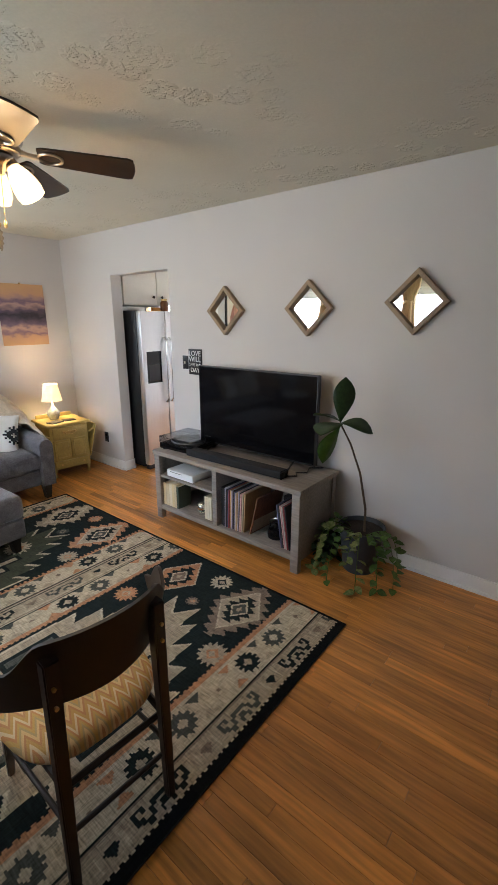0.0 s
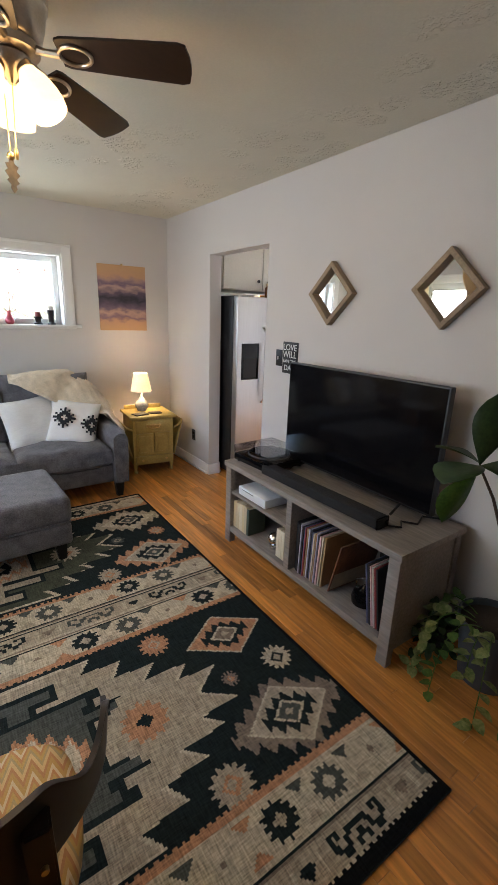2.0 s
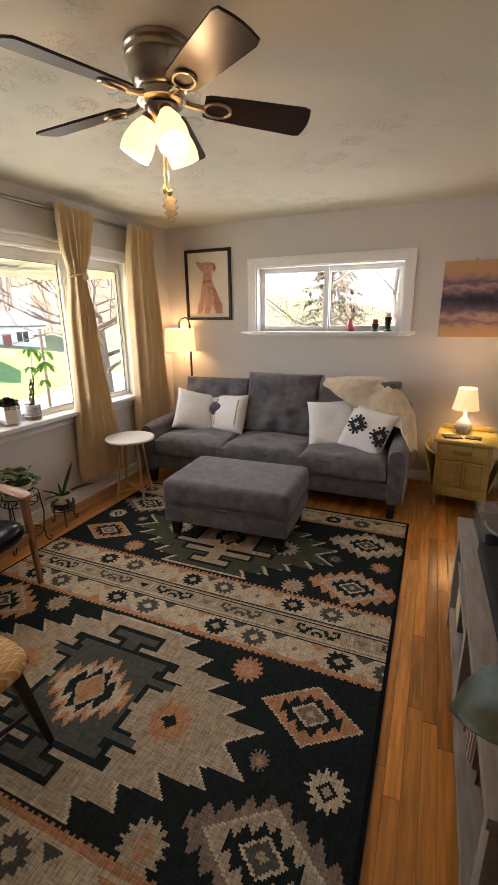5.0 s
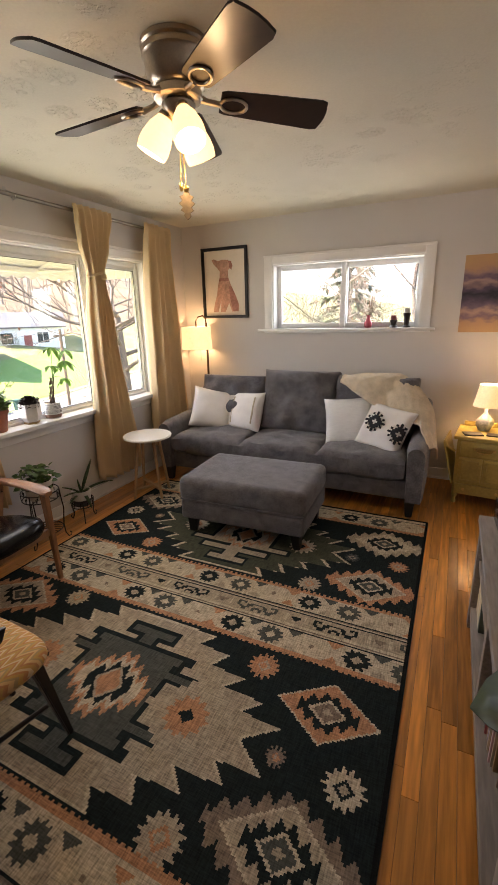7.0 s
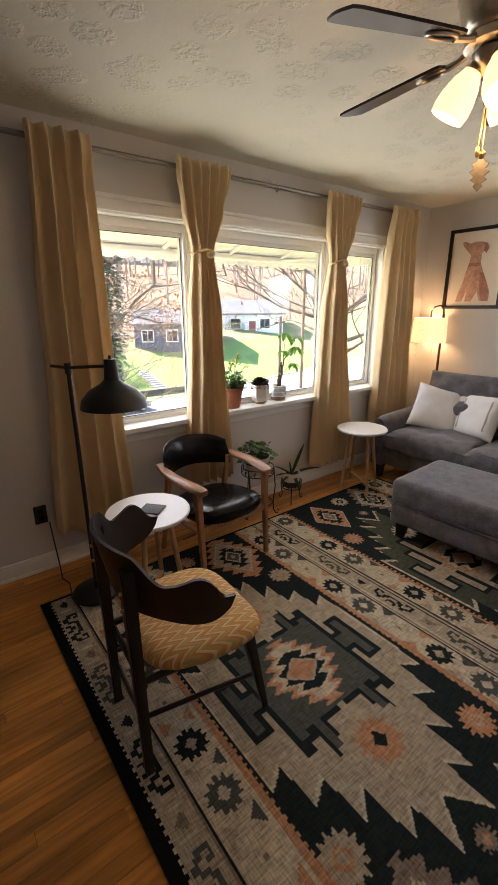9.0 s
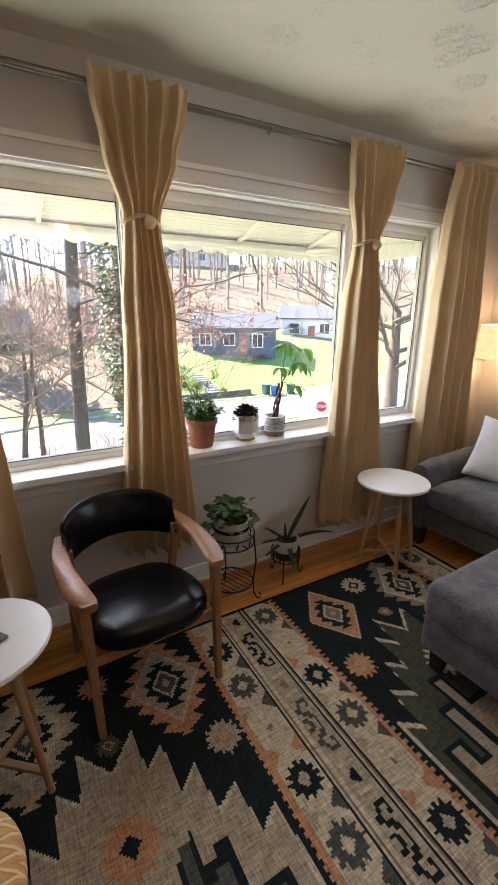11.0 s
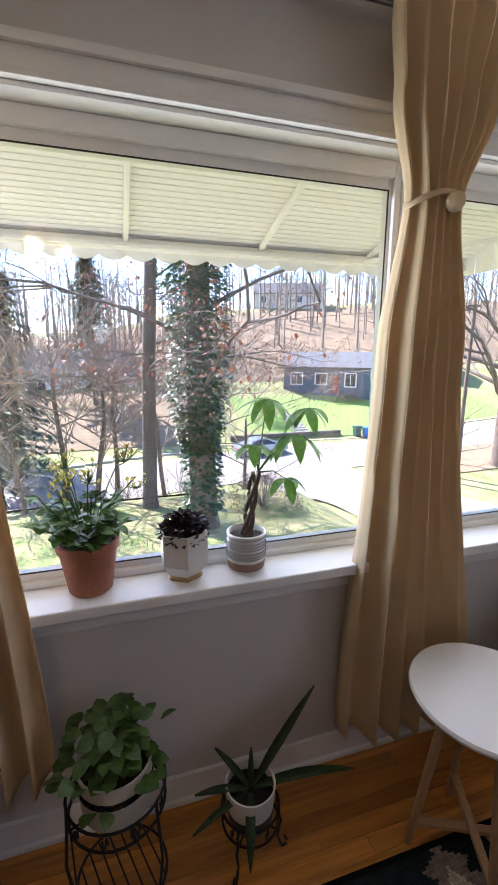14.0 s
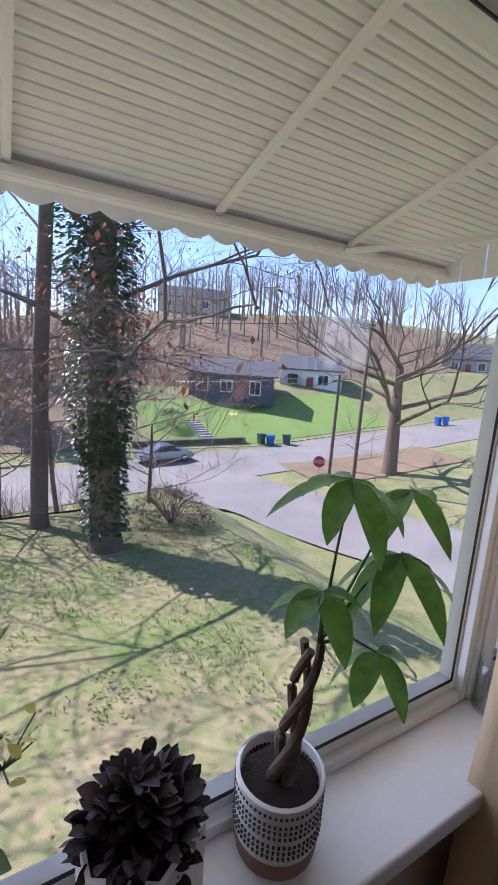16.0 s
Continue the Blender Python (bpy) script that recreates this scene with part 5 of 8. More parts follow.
def curtain(label, keys, folds, seed, tie=None):
    """A hung panel; keys: (height, y of near edge, y of far edge, fold depth)."""
    t = thing("curtain", label, "curtain", group="beige curtains")
    bm = bmesh.new()
    nu, nv = folds * 14, 60
    z1, z0 = keys[0][0], keys[-1][0]
    rows = []
    for j in range(nv + 1):
        z = z1 + (z0 - z1) * j / nv
        for (za, a0, b0, da), (zb, a1, b1, db) in zip(keys, keys[1:]):
            if zb <= z <= za:
                f = (za - z) / (za - zb)
                f = f * f * (3 - 2 * f)
                ya, yb, d = a0 + (a1 - a0) * f, b0 + (b1 - b0) * f, da + (db - da) * f
                break
        row = []
        for i in range(nu + 1):
            u = i / nu
            ph = 2 * math.pi * folds * (u + 0.025 * noise.noise(Vector((u * 3, seed, z * 0.25))))
            wob = 0.35 * noise.noise(Vector((u * folds * 0.9, seed * 3.1, z * 0.7)))
            x = RX + 0.041 + 0.018 * max(0.0, 1 - abs(z - RZ) / 0.15) + d * (math.sin(ph) + wob) + 0.006 * noise.noise(Vector((u * 9, z * 3, seed)))
            y = ya + (yb - ya) * u + 0.35 * d * math.cos(ph) * 0.6
            curl = max(0.0, 1 - u / 0.22) ** 1.3
            x -= 0.075 * curl * min(1.0, (z1 - z) / 0.8)
            row.append(bm.verts.new((max(x, W + 0.036), y, z)))
        rows.append(row)
    for a, b in zip(rows, rows[1:]):
        for i in range(nu):
            bm.faces.new((a[i], a[i + 1], b[i + 1], b[i]))
    c = part("panel", bm, CURTAIN, t, angle=80)
    c.modifiers.new("thickness", "SOLIDIFY").thickness = 0.003
    if tie:
        z, y, r = tie
        part("tie_cord", tube([(RX + 0.025 + r * 0.75 * math.cos(a), y + r * math.sin(a), z + 0.012 * math.cos(a * 2)) for a in [2 * math.pi * k / 20 for k in range(20)]], 0.008, 8, True), CURTAIN, t, "beige cloth tie")
        bm = bmesh.new()
        bmesh.ops.create_uvsphere(bm, u_segments=14, v_segments=10, radius=0.026)
        bmesh.ops.translate(bm, vec=(RX + r * 0.75 + 0.029, y + 0.02, z - 0.012), verts=bm.verts[:])
        part("tie_knot", bm, CURTAIN, t, "knotted beige cord")
    return t


curtain("long beige curtain hanging free beside the window", [(2.40, 2.19, 2.50, 0.026), (2.30, 2.19, 2.50, 0.042), (1.4, 2.15, 2.51, 0.054), (0.25, 2.08, 2.56, 0.058)], 4, 1)
curtain("beige curtain tied at half height with a cord", [(2.395, 2.98, 3.385, 0.018), (2.32, 2.985, 3.375, 0.034), (2.15, 3.02, 3.33, 0.040), (1.895, 3.095, 3.245, 0.026), (1.5, 3.065, 3.295, 0.036), (0.34, 2.99, 3.36, 0.046)], 6, 2, (1.895, 3.165, 0.078))
curtain("beige curtain tied back with daylight on its edge", [(2.395, 4.258, 4.664, 0.018), (2.32, 4.265, 4.655, 0.034), (2.15, 4.30, 4.61, 0.040), (1.905, 4.375, 4.525, 0.026), (1.5, 4.335, 4.58, 0.036), (0.19, 4.255, 4.745, 0.046)], 6, 3, (1.905, 4.448, 0.078))
curtain("long beige curtain hanging free in the corner", [(2.40, 5.10, 5.50, 0.020), (2.32, 5.10, 5.50, 0.036), (1.4, 5.09, 5.56, 0.046), (0.28, 5.06, 5.64, 0.052)], 5, 4)

# ---- ceiling fan ----
FC = Vector((1.99, 3.185, 0))
fan = thing("ceiling_fan", "brushed nickel ceiling fan with five dark blades and three lamps", "ceiling fan", pose(FC.x, FC.y, H))
part("canopy", lathe([(0.122, 0), (0.124, -0.015), (0.118, -0.022), (0.121, -0.03), (0.121, -0.042), (0.114, -0.05), (0.108, -0.09), (0.098, -0.125), (0.080, -0.14)], 40), NICKEL, fan)
part("motor_ring", lathe([(0.078, -0.135), (0.088, -0.142), (0.088, -0.165), (0.075, -0.172)], 36), NICKEL, fan)
part("light_kit", lathe([(0.05, -0.17), (0.062, -0.18), (0.058, -0.20), (0.035, -0.225), (0.018, -0.24), (0.01, -0.25)], 28), NICKEL, fan)
BLADE = mat("dark_blade", (0.020, 0.012, 0.009), 0.30, vary=0.35, scale=4, fine=70, stretch=(0.15, 1, 1))
for k in range(5):
    m = pose(0, 0, -0.155, 0, 0, 37 + 72 * k) @ pose(0, 0, 0, -15, 3, 0)
    bm = bmesh.new()
    outline = [(0.155, -0.046), (0.175, -0.054), (0.30, -0.062), (0.53, -0.073), (0.553, -0.066), (0.562, -0.03), (0.565, 0.0), (0.562, 0.03), (0.553, 0.066), (0.53, 0.073), (0.30, 0.062), (0.175, 0.054), (0.155, 0.046)]
    top = [bm.verts.new(m @ Vector((x, y, 0.004))) for x, y in outline]
    low = [bm.verts.new(m @ Vector((x, y, -0.004))) for x, y in outline]
    bm.faces.new(top)
    bm.faces.new(low[::-1])
    for i in range(len(outline)):
        j = (i + 1) % len(outline)
        bm.faces.new((low[i], low[j], top[j], top[i]))
    bl = part("blade", bm, BLADE, fan, "dark stained wooden blade", angle=30)
    bm = bmesh.new()
    ring = [(0.155 + 0.05 * (1 - math.cos(a)), 0.034 * math.sin(a)) for a in [2 * math.pi * i / 18 for i in range(18)]]
    bm_tube(bm, [m @ Vector((x, y, -0.008)) for x, y in ring], 0.006, 8, True)
    bm_tube(bm, [m @ Vector(p) for p in ((0.075, 0.0, 0.005), (0.11, 0.0, -0.004), (0.16, 0.0, -0.008))], [0.014, 0.010, 0.011], 8)
    part("blade_iron", bm, NICKEL, bl, "looped nickel blade arm")
FANGLASS = glow_mat("lit_fan_glass", (1.0, 0.60, 0.24), 0.34, (0.80, 0.66, 0.42))
for k in range(3):
    a = math.radians(-40 + 120 * k)
    m = pose(0.045 * math.cos(a), 0.045 * math.sin(a), -0.205, 0, 0, math.degrees(a)) @ pose(0, 0, 0, 0, -30, 0)
    bm = lathe([(0.022, 0.0), (0.030, -0.02), (0.046, -0.05), (0.057, -0.09), (0.060, -0.12), (0.056, -0.145), (0.053, -0.145), (0.055, -0.12), (0.042, -0.05), (0.02, -0.012)], 28, cap=False)
    bm.transform(m)
    part("shade", bm, FANGLASS, fan, "lit frosted tulip glass shade")
    bm = lathe([(0.012, 0.03), (0.020, 0.02), (0.026, 0.002), (0.030, -0.014), (0.022, -0.018)], 20)
    bm.transform(m)
    part("socket_cup", bm, NICKEL, fan)
    d = m @ Vector((0, 0, -0.155))
    bulb("fan_light", (FC.x + d.x, FC.y + d.y, H + d.z), 1.45, 0.045)
part("pull_chain", tube([(0.0, 0.0, -0.23), (-0.01, 0.0, -0.45)], 0.0018, 6), BRASS, fan)
part("pull_knob", lathe([(0.004, -0.46), (0.008, -0.45), (0.006, -0.432), (0.002, -0.428)], 10, -0.01, 0.0), BRASS, fan)
part("pull_chain", tube([(-0.02, 0.04, -0.24), (-0.02, 0.05, -0.44)], 0.0018, 6), BRASS, fan)
bm = bmesh.new()
leaf = [(0, -0.53), (0.014, -0.515), (0.010, -0.505), (0.026, -0.495), (0.016, -0.485), (0.032, -0.47), (0.018, -0.46), (0.028, -0.445), (0.012, -0.44), (0.006, -0.42)]
leaf = leaf + [(-x, z) for x, z in leaf[::-1] if x > 0]
fr_ = [bm.verts.new((x * 0.8 - 0.02, x * 0.6 + 0.048, z - 0.02)) for x, z in leaf]
bk_ = [bm.verts.new((x * 0.8 - 0.02, x * 0.6 + 0.054, z - 0.02)) for x, z in leaf]
bm.faces.new(fr_)
bm.faces.new(bk_[::-1])
for i in range(len(leaf)):
    j = (i + 1) % len(leaf)
    bm.faces.new((fr_[i], bk_[i], bk_[j], fr_[j]))
part("leaf_pendant", bm, mat("pewter", (0.30, 0.26, 0.20), 0.4, 0.8, vary=0.3), fan, "pewter oak-leaf pull pendant", smooth=False)
bm = bmesh.new()
bmesh.ops.create_uvsphere(bm, u_segments=12, v_segments=8, radius=0.013)
bmesh.ops.translate(bm, vec=(-0.02, 0.05, -0.44), verts=bm.verts[:])
part("acorn", bm, BRASS, fan, "brass acorn bead")

# ---- kitchen seen through the doorway ----
fr = thing("refrigerator", "stainless side-by-side refrigerator with black sides", "refrigerator", pose(3.905, 4.83, 0))
part("body", box(0, 0.03, 0.03, 0.90, 0.72, 1.74, 0.006), BLACK, fr)
for x0, x1 in ((0.0, 0.325), (0.332, 0.90)):
    d = part("door", box(x0, -0.05, 0.06, x1, 0.028, 1.735, 0.012, 3), STEEL, fr, "brushed steel door")
    hx_ = 0.295 if x0 == 0 else 0.365
    part("handle", tube([(hx_, -0.05, 0.75), (hx_, -0.095, 0.79), (hx_, -0.10, 1.10), (hx_, -0.095, 1.42), (hx_, -0.05, 1.46)], 0.012, 10), CHROME, d)
part("dispenser", box(0.05, -0.052, 0.98, 0.25, -0.045, 1.32, 0.004), BLACK_GLOSS, fr, "black ice and water dispenser")
part("dispenser_well", box(0.075, -0.053, 1.0, 0.225, -0.049, 1.18, 0.003), BLACK, fr)
part("grille", box(0.02, -0.02, 0.0, 0.88, 0.03, 0.055, 0.003), BLACK, fr)
CABP = mat("cabinet_paint", (0.74, 0.71, 0.63), 0.45, vary=0.05)
cb_ = thing("wall_cabinet", "white painted cabinet above the refrigerator", "cabinet", pose(3.905, 5.05, 1.80))
part("body", box(0, 0.02, 0, 0.92, 0.60, 0.40, 0.003), CABP, cb_)
for x0, x1, hx_ in ((0.01, 0.455, 0.40), (0.465, 0.91, 0.52)):
    d = part("door", box(x0, 0.0, 0.01, x1, 0.02, 0.39, 0.004), CABP, cb_)
    part("knob", tube([(hx_, 0, 0.09), (hx_, -0.022, 0.09)], [0.008, 0.016], 12), BLACK_METAL, d, "dark round knob")
bsk = thing("basket", "brown woven basket on top of the cabinet", "basket", pose(4.25, 5.24, 2.20))
part("bowl", lathe([(0.10, 0), (0.16, 0.05), (0.19, 0.10), (0.18, 0.10), (0.15, 0.05), (0.09, 0.01)], 24, cap=False), mat("wicker", (0.20, 0.08, 0.03), 0.7, vary=0.5, fine=120, bump=0.5), bsk)
part("bottom", lathe([(0.10, 0), (0.10, 0.012)], 24), WALNUT, bsk)
kc = thing("curtain", "short ochre kitchen curtain at the window", "curtain")
ORANGE = mat("ochre_cloth", (0.55, 0.27, 0.06), 0.9, vary=0.15, fine=200)
for x0, x1, z0 in ((4.93, 5.12, 1.2), (5.58, 5.77, 1.2), (4.93, 5.77, 1.80)):
    bm = bmesh.new()
    rows = []
    for j in range(7):
        rows.append([bm.verts.new((x0 + (x1 - x0) * i / 24, N - 0.06 + 0.018 * math.sin(i * 1.6), z0 + (2.04 - z0) * j / 6)) for i in range(25)])
    for a, b in zip(rows, rows[1:]):
        for i in range(24):
            bm.faces.new((a[i], a[i + 1], b[i + 1], b[i]))
    o = part("panel", bm, ORANGE, kc)
    o.modifiers.new("thickness", "SOLIDIFY").thickness = 0.003
part("rod", tube([(4.90, N - 0.06, 2.045), (5.80, N - 0.06, 2.045)], 0.008, 8), BRASS, kc)
for x in (4.905, 5.795):
    part("bracket", tube([(x, N, 2.045), (x, N - 0.06, 2.045)], 0.006, 8), BRASS, kc)
cn = thing("kitchen_counter", "pale kitchen counter under the window", "cabinet", pose(4.84, 5.30, 0))
part("body", box(0, 0.02, 0.1, 1.44, 0.6, 0.87, 0.004), CABP, cn)
part("plinth", box(0, 0.08, 0.0, 1.44, 0.6, 0.1), BLACK, cn)
part("worktop", box(-0.01, -0.02, 0.87, 1.45, 0.61, 0.91, 0.006), GREYWOOD, cn)
jar = thing("jar", "small brown jar standing on the refrigerator", "jar", pose(4.38, 4.95, 1.74))
part("body", lathe([(0.04, 0), (0.045, 0.01), (0.045, 0.09), (0.03, 0.11)], 18), mat("amber", (0.16, 0.06, 0.02), 0.2), jar)
part("lid", lathe([(0.034, 0.11), (0.034, 0.13)], 18), BRASS, jar)

# ---- plants ----
def bm_leaf(bm, base, way, length, width, droop=0.3, n=4, roll=0.0, belly=0.45):
    """A bent, folded blade that starts at base and goes along way."""
    base, d = Vector(base), Vector(way).normalized()
    side = d.cross(Vector((0, 0, 1)))
    if side.length < 0.05:
        side = Vector((1, 0, 0))
    side.normalize()
    side.rotate(Matrix.Rotation(roll, 3, d))
    p, rows = base.copy(), []
    for i in range(n + 1):
        f = i / n
        w = width / 2 * (math.sin(math.pi * min(1, f ** (0.8 if belly < 0.5 else 1.4))) ** 0.8) + 0.0008
        up = side.cross(d).normalized()
        rows.append((bm.verts.new(p - side * w + up * w * 0.25), bm.verts.new(p), bm.verts.new(p + side * w + up * w * 0.25)))
        d = (d + Vector((0, 0, -1)) * droop / n).normalized()
        p = p + d * (length / n)
    for a, b in zip(rows, rows[1:]):
        for k in range(2):
            bm.faces.new((a[k], a[k + 1], b[k + 1], b[k]))


def leaf_mat(name, color, color2, rough=0.45, trans=0.35):
    m = mat(name, color, rough, color2=color2, scale=30, fine=80)
    n, l = m.node_tree.nodes, m.node_tree.links
    b = n["Principled BSDF"]
    tr, mx = n.new("ShaderNodeBsdfTranslucent"), n.new("ShaderNodeMixShader")
    l.new(b.inputs["Base Color"].links[0].from_socket, tr.inputs[0])
    mx.inputs[0].default_value = trans
    l.new(b.outputs[0], mx.inputs[1])
    l.new(tr.outputs[0], mx.inputs[2])
    l.new(mx.outputs[0], n["Material Output"].inputs[0])
    return m


GREEN = leaf_mat("green_leaf", (0.10, 0.19, 0.035), (0.045, 0.10, 0.02))
BRIGHT = leaf_mat("bright_leaf", (0.11, 0.23, 0.035), (0.06, 0.13, 0.022), trans=0.5)
DEEP = leaf_mat("deep_leaf", (0.045, 0.09, 0.03), (0.02, 0.045, 0.015))
PURPLE = leaf_mat("purple_leaf", (0.030, 0.013, 0.010), (0.013, 0.010, 0.008), 0.6, 0.2)
YELLOW = leaf_mat("yellow_bud", (0.55, 0.45, 0.08), (0.35, 0.36, 0.07))
SOIL = mat("potting_soil", (0.025, 0.017, 0.012), 0.95, vary=0.5, fine=200, bump=0.9)
TERRA = mat("terracotta", (0.36, 0.13, 0.07), 0.75, vary=0.2, scale=10, fine=120, bump=0.1)
WHITEPOT = mat("white_ceramic", (0.72, 0.71, 0.68), 0.35, vary=0.06)
GREYPOT = mat("grey_plastic_pot", (0.045, 0.055, 0.065), 0.5, vary=0.15)
BARK = mat("stem_bark", (0.10, 0.065, 0.04), 0.85, vary=0.4, fine=120, bump=0.5)


def rnd(a, b):
    return random.uniform(a, b)


random.seed(21)
# flowering plant in terracotta
p = thing("potted_plant", "green yellow-budded plant in a terracotta pot on the sill", "plant", pose(0.150, 3.48, SILL) @ Matrix.Scale(1.22, 4))
part("pot", lathe([(0.046, 0), (0.050, 0.004), (0.066, 0.105), (0.072, 0.108), (0.073, 0.128), (0.068, 0.130), (0.064, 0.112)], 28, cap=False), TERRA, p)
part("soil", lathe([(0.045, 0.001), (0.060, 0.10), (0.064, 0.113), (0.0, 0.117)], 20, cap=False), SOIL, p)
bm, bs, by = bmesh.new(), bmesh.new(), bmesh.new()
for k in range(34):
    a, r = rnd(0, 6.28), rnd(0.01, 0.05)
    top = Vector((math.cos(a) * (r + rnd(0.02, 0.06)), math.sin(a) * (r + rnd(0.02, 0.075)), rnd(0.15, 0.235)))
    bm_tube(bs, [(math.cos(a) * r * 0.5, math.sin(a) * r * 0.5, 0.11), top], 0.0018, 5)
    for q in range(9):
        t = rnd(0.35, 1.0)
        b = Vector((math.cos(a) * r * 0.5, math.sin(a) * r * 0.5, 0.11)).lerp(top, t)
        aa = a + rnd(-1.6, 1.6)
        bm_leaf(bm, b, (math.cos(aa), math.sin(aa), rnd(0.0, 0.8)), rnd(0.022, 0.040), rnd(0.019, 0.031), rnd(0.2, 0.9), 4, rnd(-0.5, 0.5))
for k in range(7):
    a = rnd(0, 6.28)
    top = Vector((math.cos(a) * rnd(0.03, 0.10), math.sin(a) * rnd(0.05, 0.13), rnd(0.25, 0.325)))
    bm_tube(bs, [(0, 0, 0.12), top * 0.6 + Vector((0, 0, 0.06)), top], 0.0016, 5)
    for q in range(16):
        b = top + Vector((rnd(-0.02, 0.02), rnd(-0.025, 0.025), rnd(-0.03, 0.015)))
        bm_tube(bs, [top - Vector((0, 0, 0.03)), b], 0.0008, 4)
        bm_leaf(by, b, (rnd(-1, 1), rnd(-1, 1), rnd(0.4, 1.2)), rnd(0.010, 0.018), 0.007, 0.1, 3)
part("foliage", bm, GREEN, p)
part("stem_tangle", bs, GREEN, p)["kind"] = "stuff"
part("flower_spray", by, YELLOW, p, "small yellow flower buds")["kind"] = "stuff"

# purple-leaved plant in a white faceted pot
p = thing("potted_plant", "dark purple-leaved plant in a faceted white pot on the sill", "plant", pose(0.152, 3.755, SILL) @ Matrix.Scale(1.28, 4))
part("saucer", lathe([(0.042, 0), (0.046, 0.008), (0.040, 0.012)], 6), mat("gold_rim", (0.45, 0.32, 0.14), 0.4, 0.5), p)
part("pot", lathe([(0.040, 0.010), (0.060, 0.040), (0.060, 0.118), (0.055, 0.118), (0.054, 0.105)], 6, cap=False), WHITEPOT, p, smooth=False)
part("soil", lathe([(0.040, 0.011), (0.054, 0.106), (0.0, 0.108)], 6, cap=False), SOIL, p)
bm = bmesh.new()
for k in range(420):
    a, r = rnd(0, 6.28), abs(random.gauss(0, 0.035))
    r = min(r, 0.046)
    b = Vector((math.cos(a) * r, math.sin(a) * r, rnd(0.112, 0.158) - r * 0.5))
    bm_leaf(bm, b, (math.cos(a), math.sin(a), rnd(0.5, 1.6)), rnd(0.014, 0.025), rnd(0.009, 0.015), rnd(0.2, 1.0), 4, rnd(-0.9, 0.9))
part("foliage", bm, PURPLE, p)

# money tree with braided stems
p = thing("potted_plant", "money tree with braided stem in a patterned white pot", "plant", pose(0.152, 3.955, SILL))
part("pot", lathe([(0.050, 0), (0.058, 0.006), (0.061, 0.03), (0.063, 0.12), (0.058, 0.122), (0.056, 0.108)], 32, cap=False), WHITEPOT, p)
part("base_band", lathe([(0.0588, 0.005), (0.0618, 0.032), (0.0605, 0.032)], 32, cap=False), mat("bare_clay", (0.28, 0.16, 0.11), 0.8), p, "bare brown clay foot")
for z in (0.046, 0.055, 0.064, 0.078, 0.087, 0.096, 0.110):
    bm = bmesh.new()
    for k in range(56):
        a = 2 * math.pi * k / 56
        bm_box(bm, 0.0615, -0.0016, z - 0.0017, 0.0638, 0.0016, z + 0.0017, m=pose(0, 0, 0, 0, 0, math.degrees(a)))
    part("stamped_band", bm, mat("dark_glaze", (0.05, 0.05, 0.05), 0.5), p, "band of dark stamped dots", smooth=False)
part("soil", lathe([(0.045, 0.002), (0.056, 0.10), (0.0, 0.112)], 24, cap=False), SOIL, p)
for k in range(3):
    a0 = 2.1 * k
    pts = [(0.013 * math.cos(a0 + 5.5 * t) + 0.012 * t, 0.013 * math.sin(a0 + 5.5 * t) + 0.025 * t, 0.10 + 0.215 * t) for t in [i / 12 for i in range(13)]]
    part("stem", tube(pts, [0.009 - 0.003 * i / 12 for i in range(13)], 8), BARK, p)
hub = Vector((0.014, 0.034, 0.317))
bs, bl = bmesh.new(), bmesh.new()
for (dy, dz, dx), n_, L in (((0.028, 0.225, 0.0), 6, 0.115), ((0.17, 0.19, -0.02), 6, 0.115), ((0.115, 0.115, 0.02), 7, 0.14), ((-0.02, 0.09, 0.02), 5, 0.09), ((0.08, -0.02, 0.03), 5, 0.10)):
    tip = hub + Vector((dx, dy, dz))
    bm_tube(bs, [hub, hub.lerp(tip, 0.55) + Vector((0, 0, 0.015)), tip], [0.003, 0.0018, 0.0014], 6)
    for k in range(n_):
        a = 2 * math.pi * k / n_ + rnd(-0.2, 0.2)
        bm_leaf(bl, tip, (math.cos(a) * 0.7, math.sin(a), rnd(-0.35, 0.15)), L * rnd(0.8, 1.1), 0.036, rnd(0.8, 1.5), 6)
part("stalk_fan", bs, GREEN, p)
part("foliage", bl, BRIGHT, p, "long bright green hand-shaped leaves")

gb = thing("glass_jar", "empty clear glass jar on the window sill", "jar", pose(0.165, 4.50, SILL))
part("body", lathe([(0.045, 0), (0.05, 0.004), (0.05, 0.11), (0.047, 0.11), (0.047, 0.008), (0.0, 0.008)], 28, cap=False), glass_mat("jar_glass", (0.80, 0.84, 0.84), 0.02, 0.82), gb)

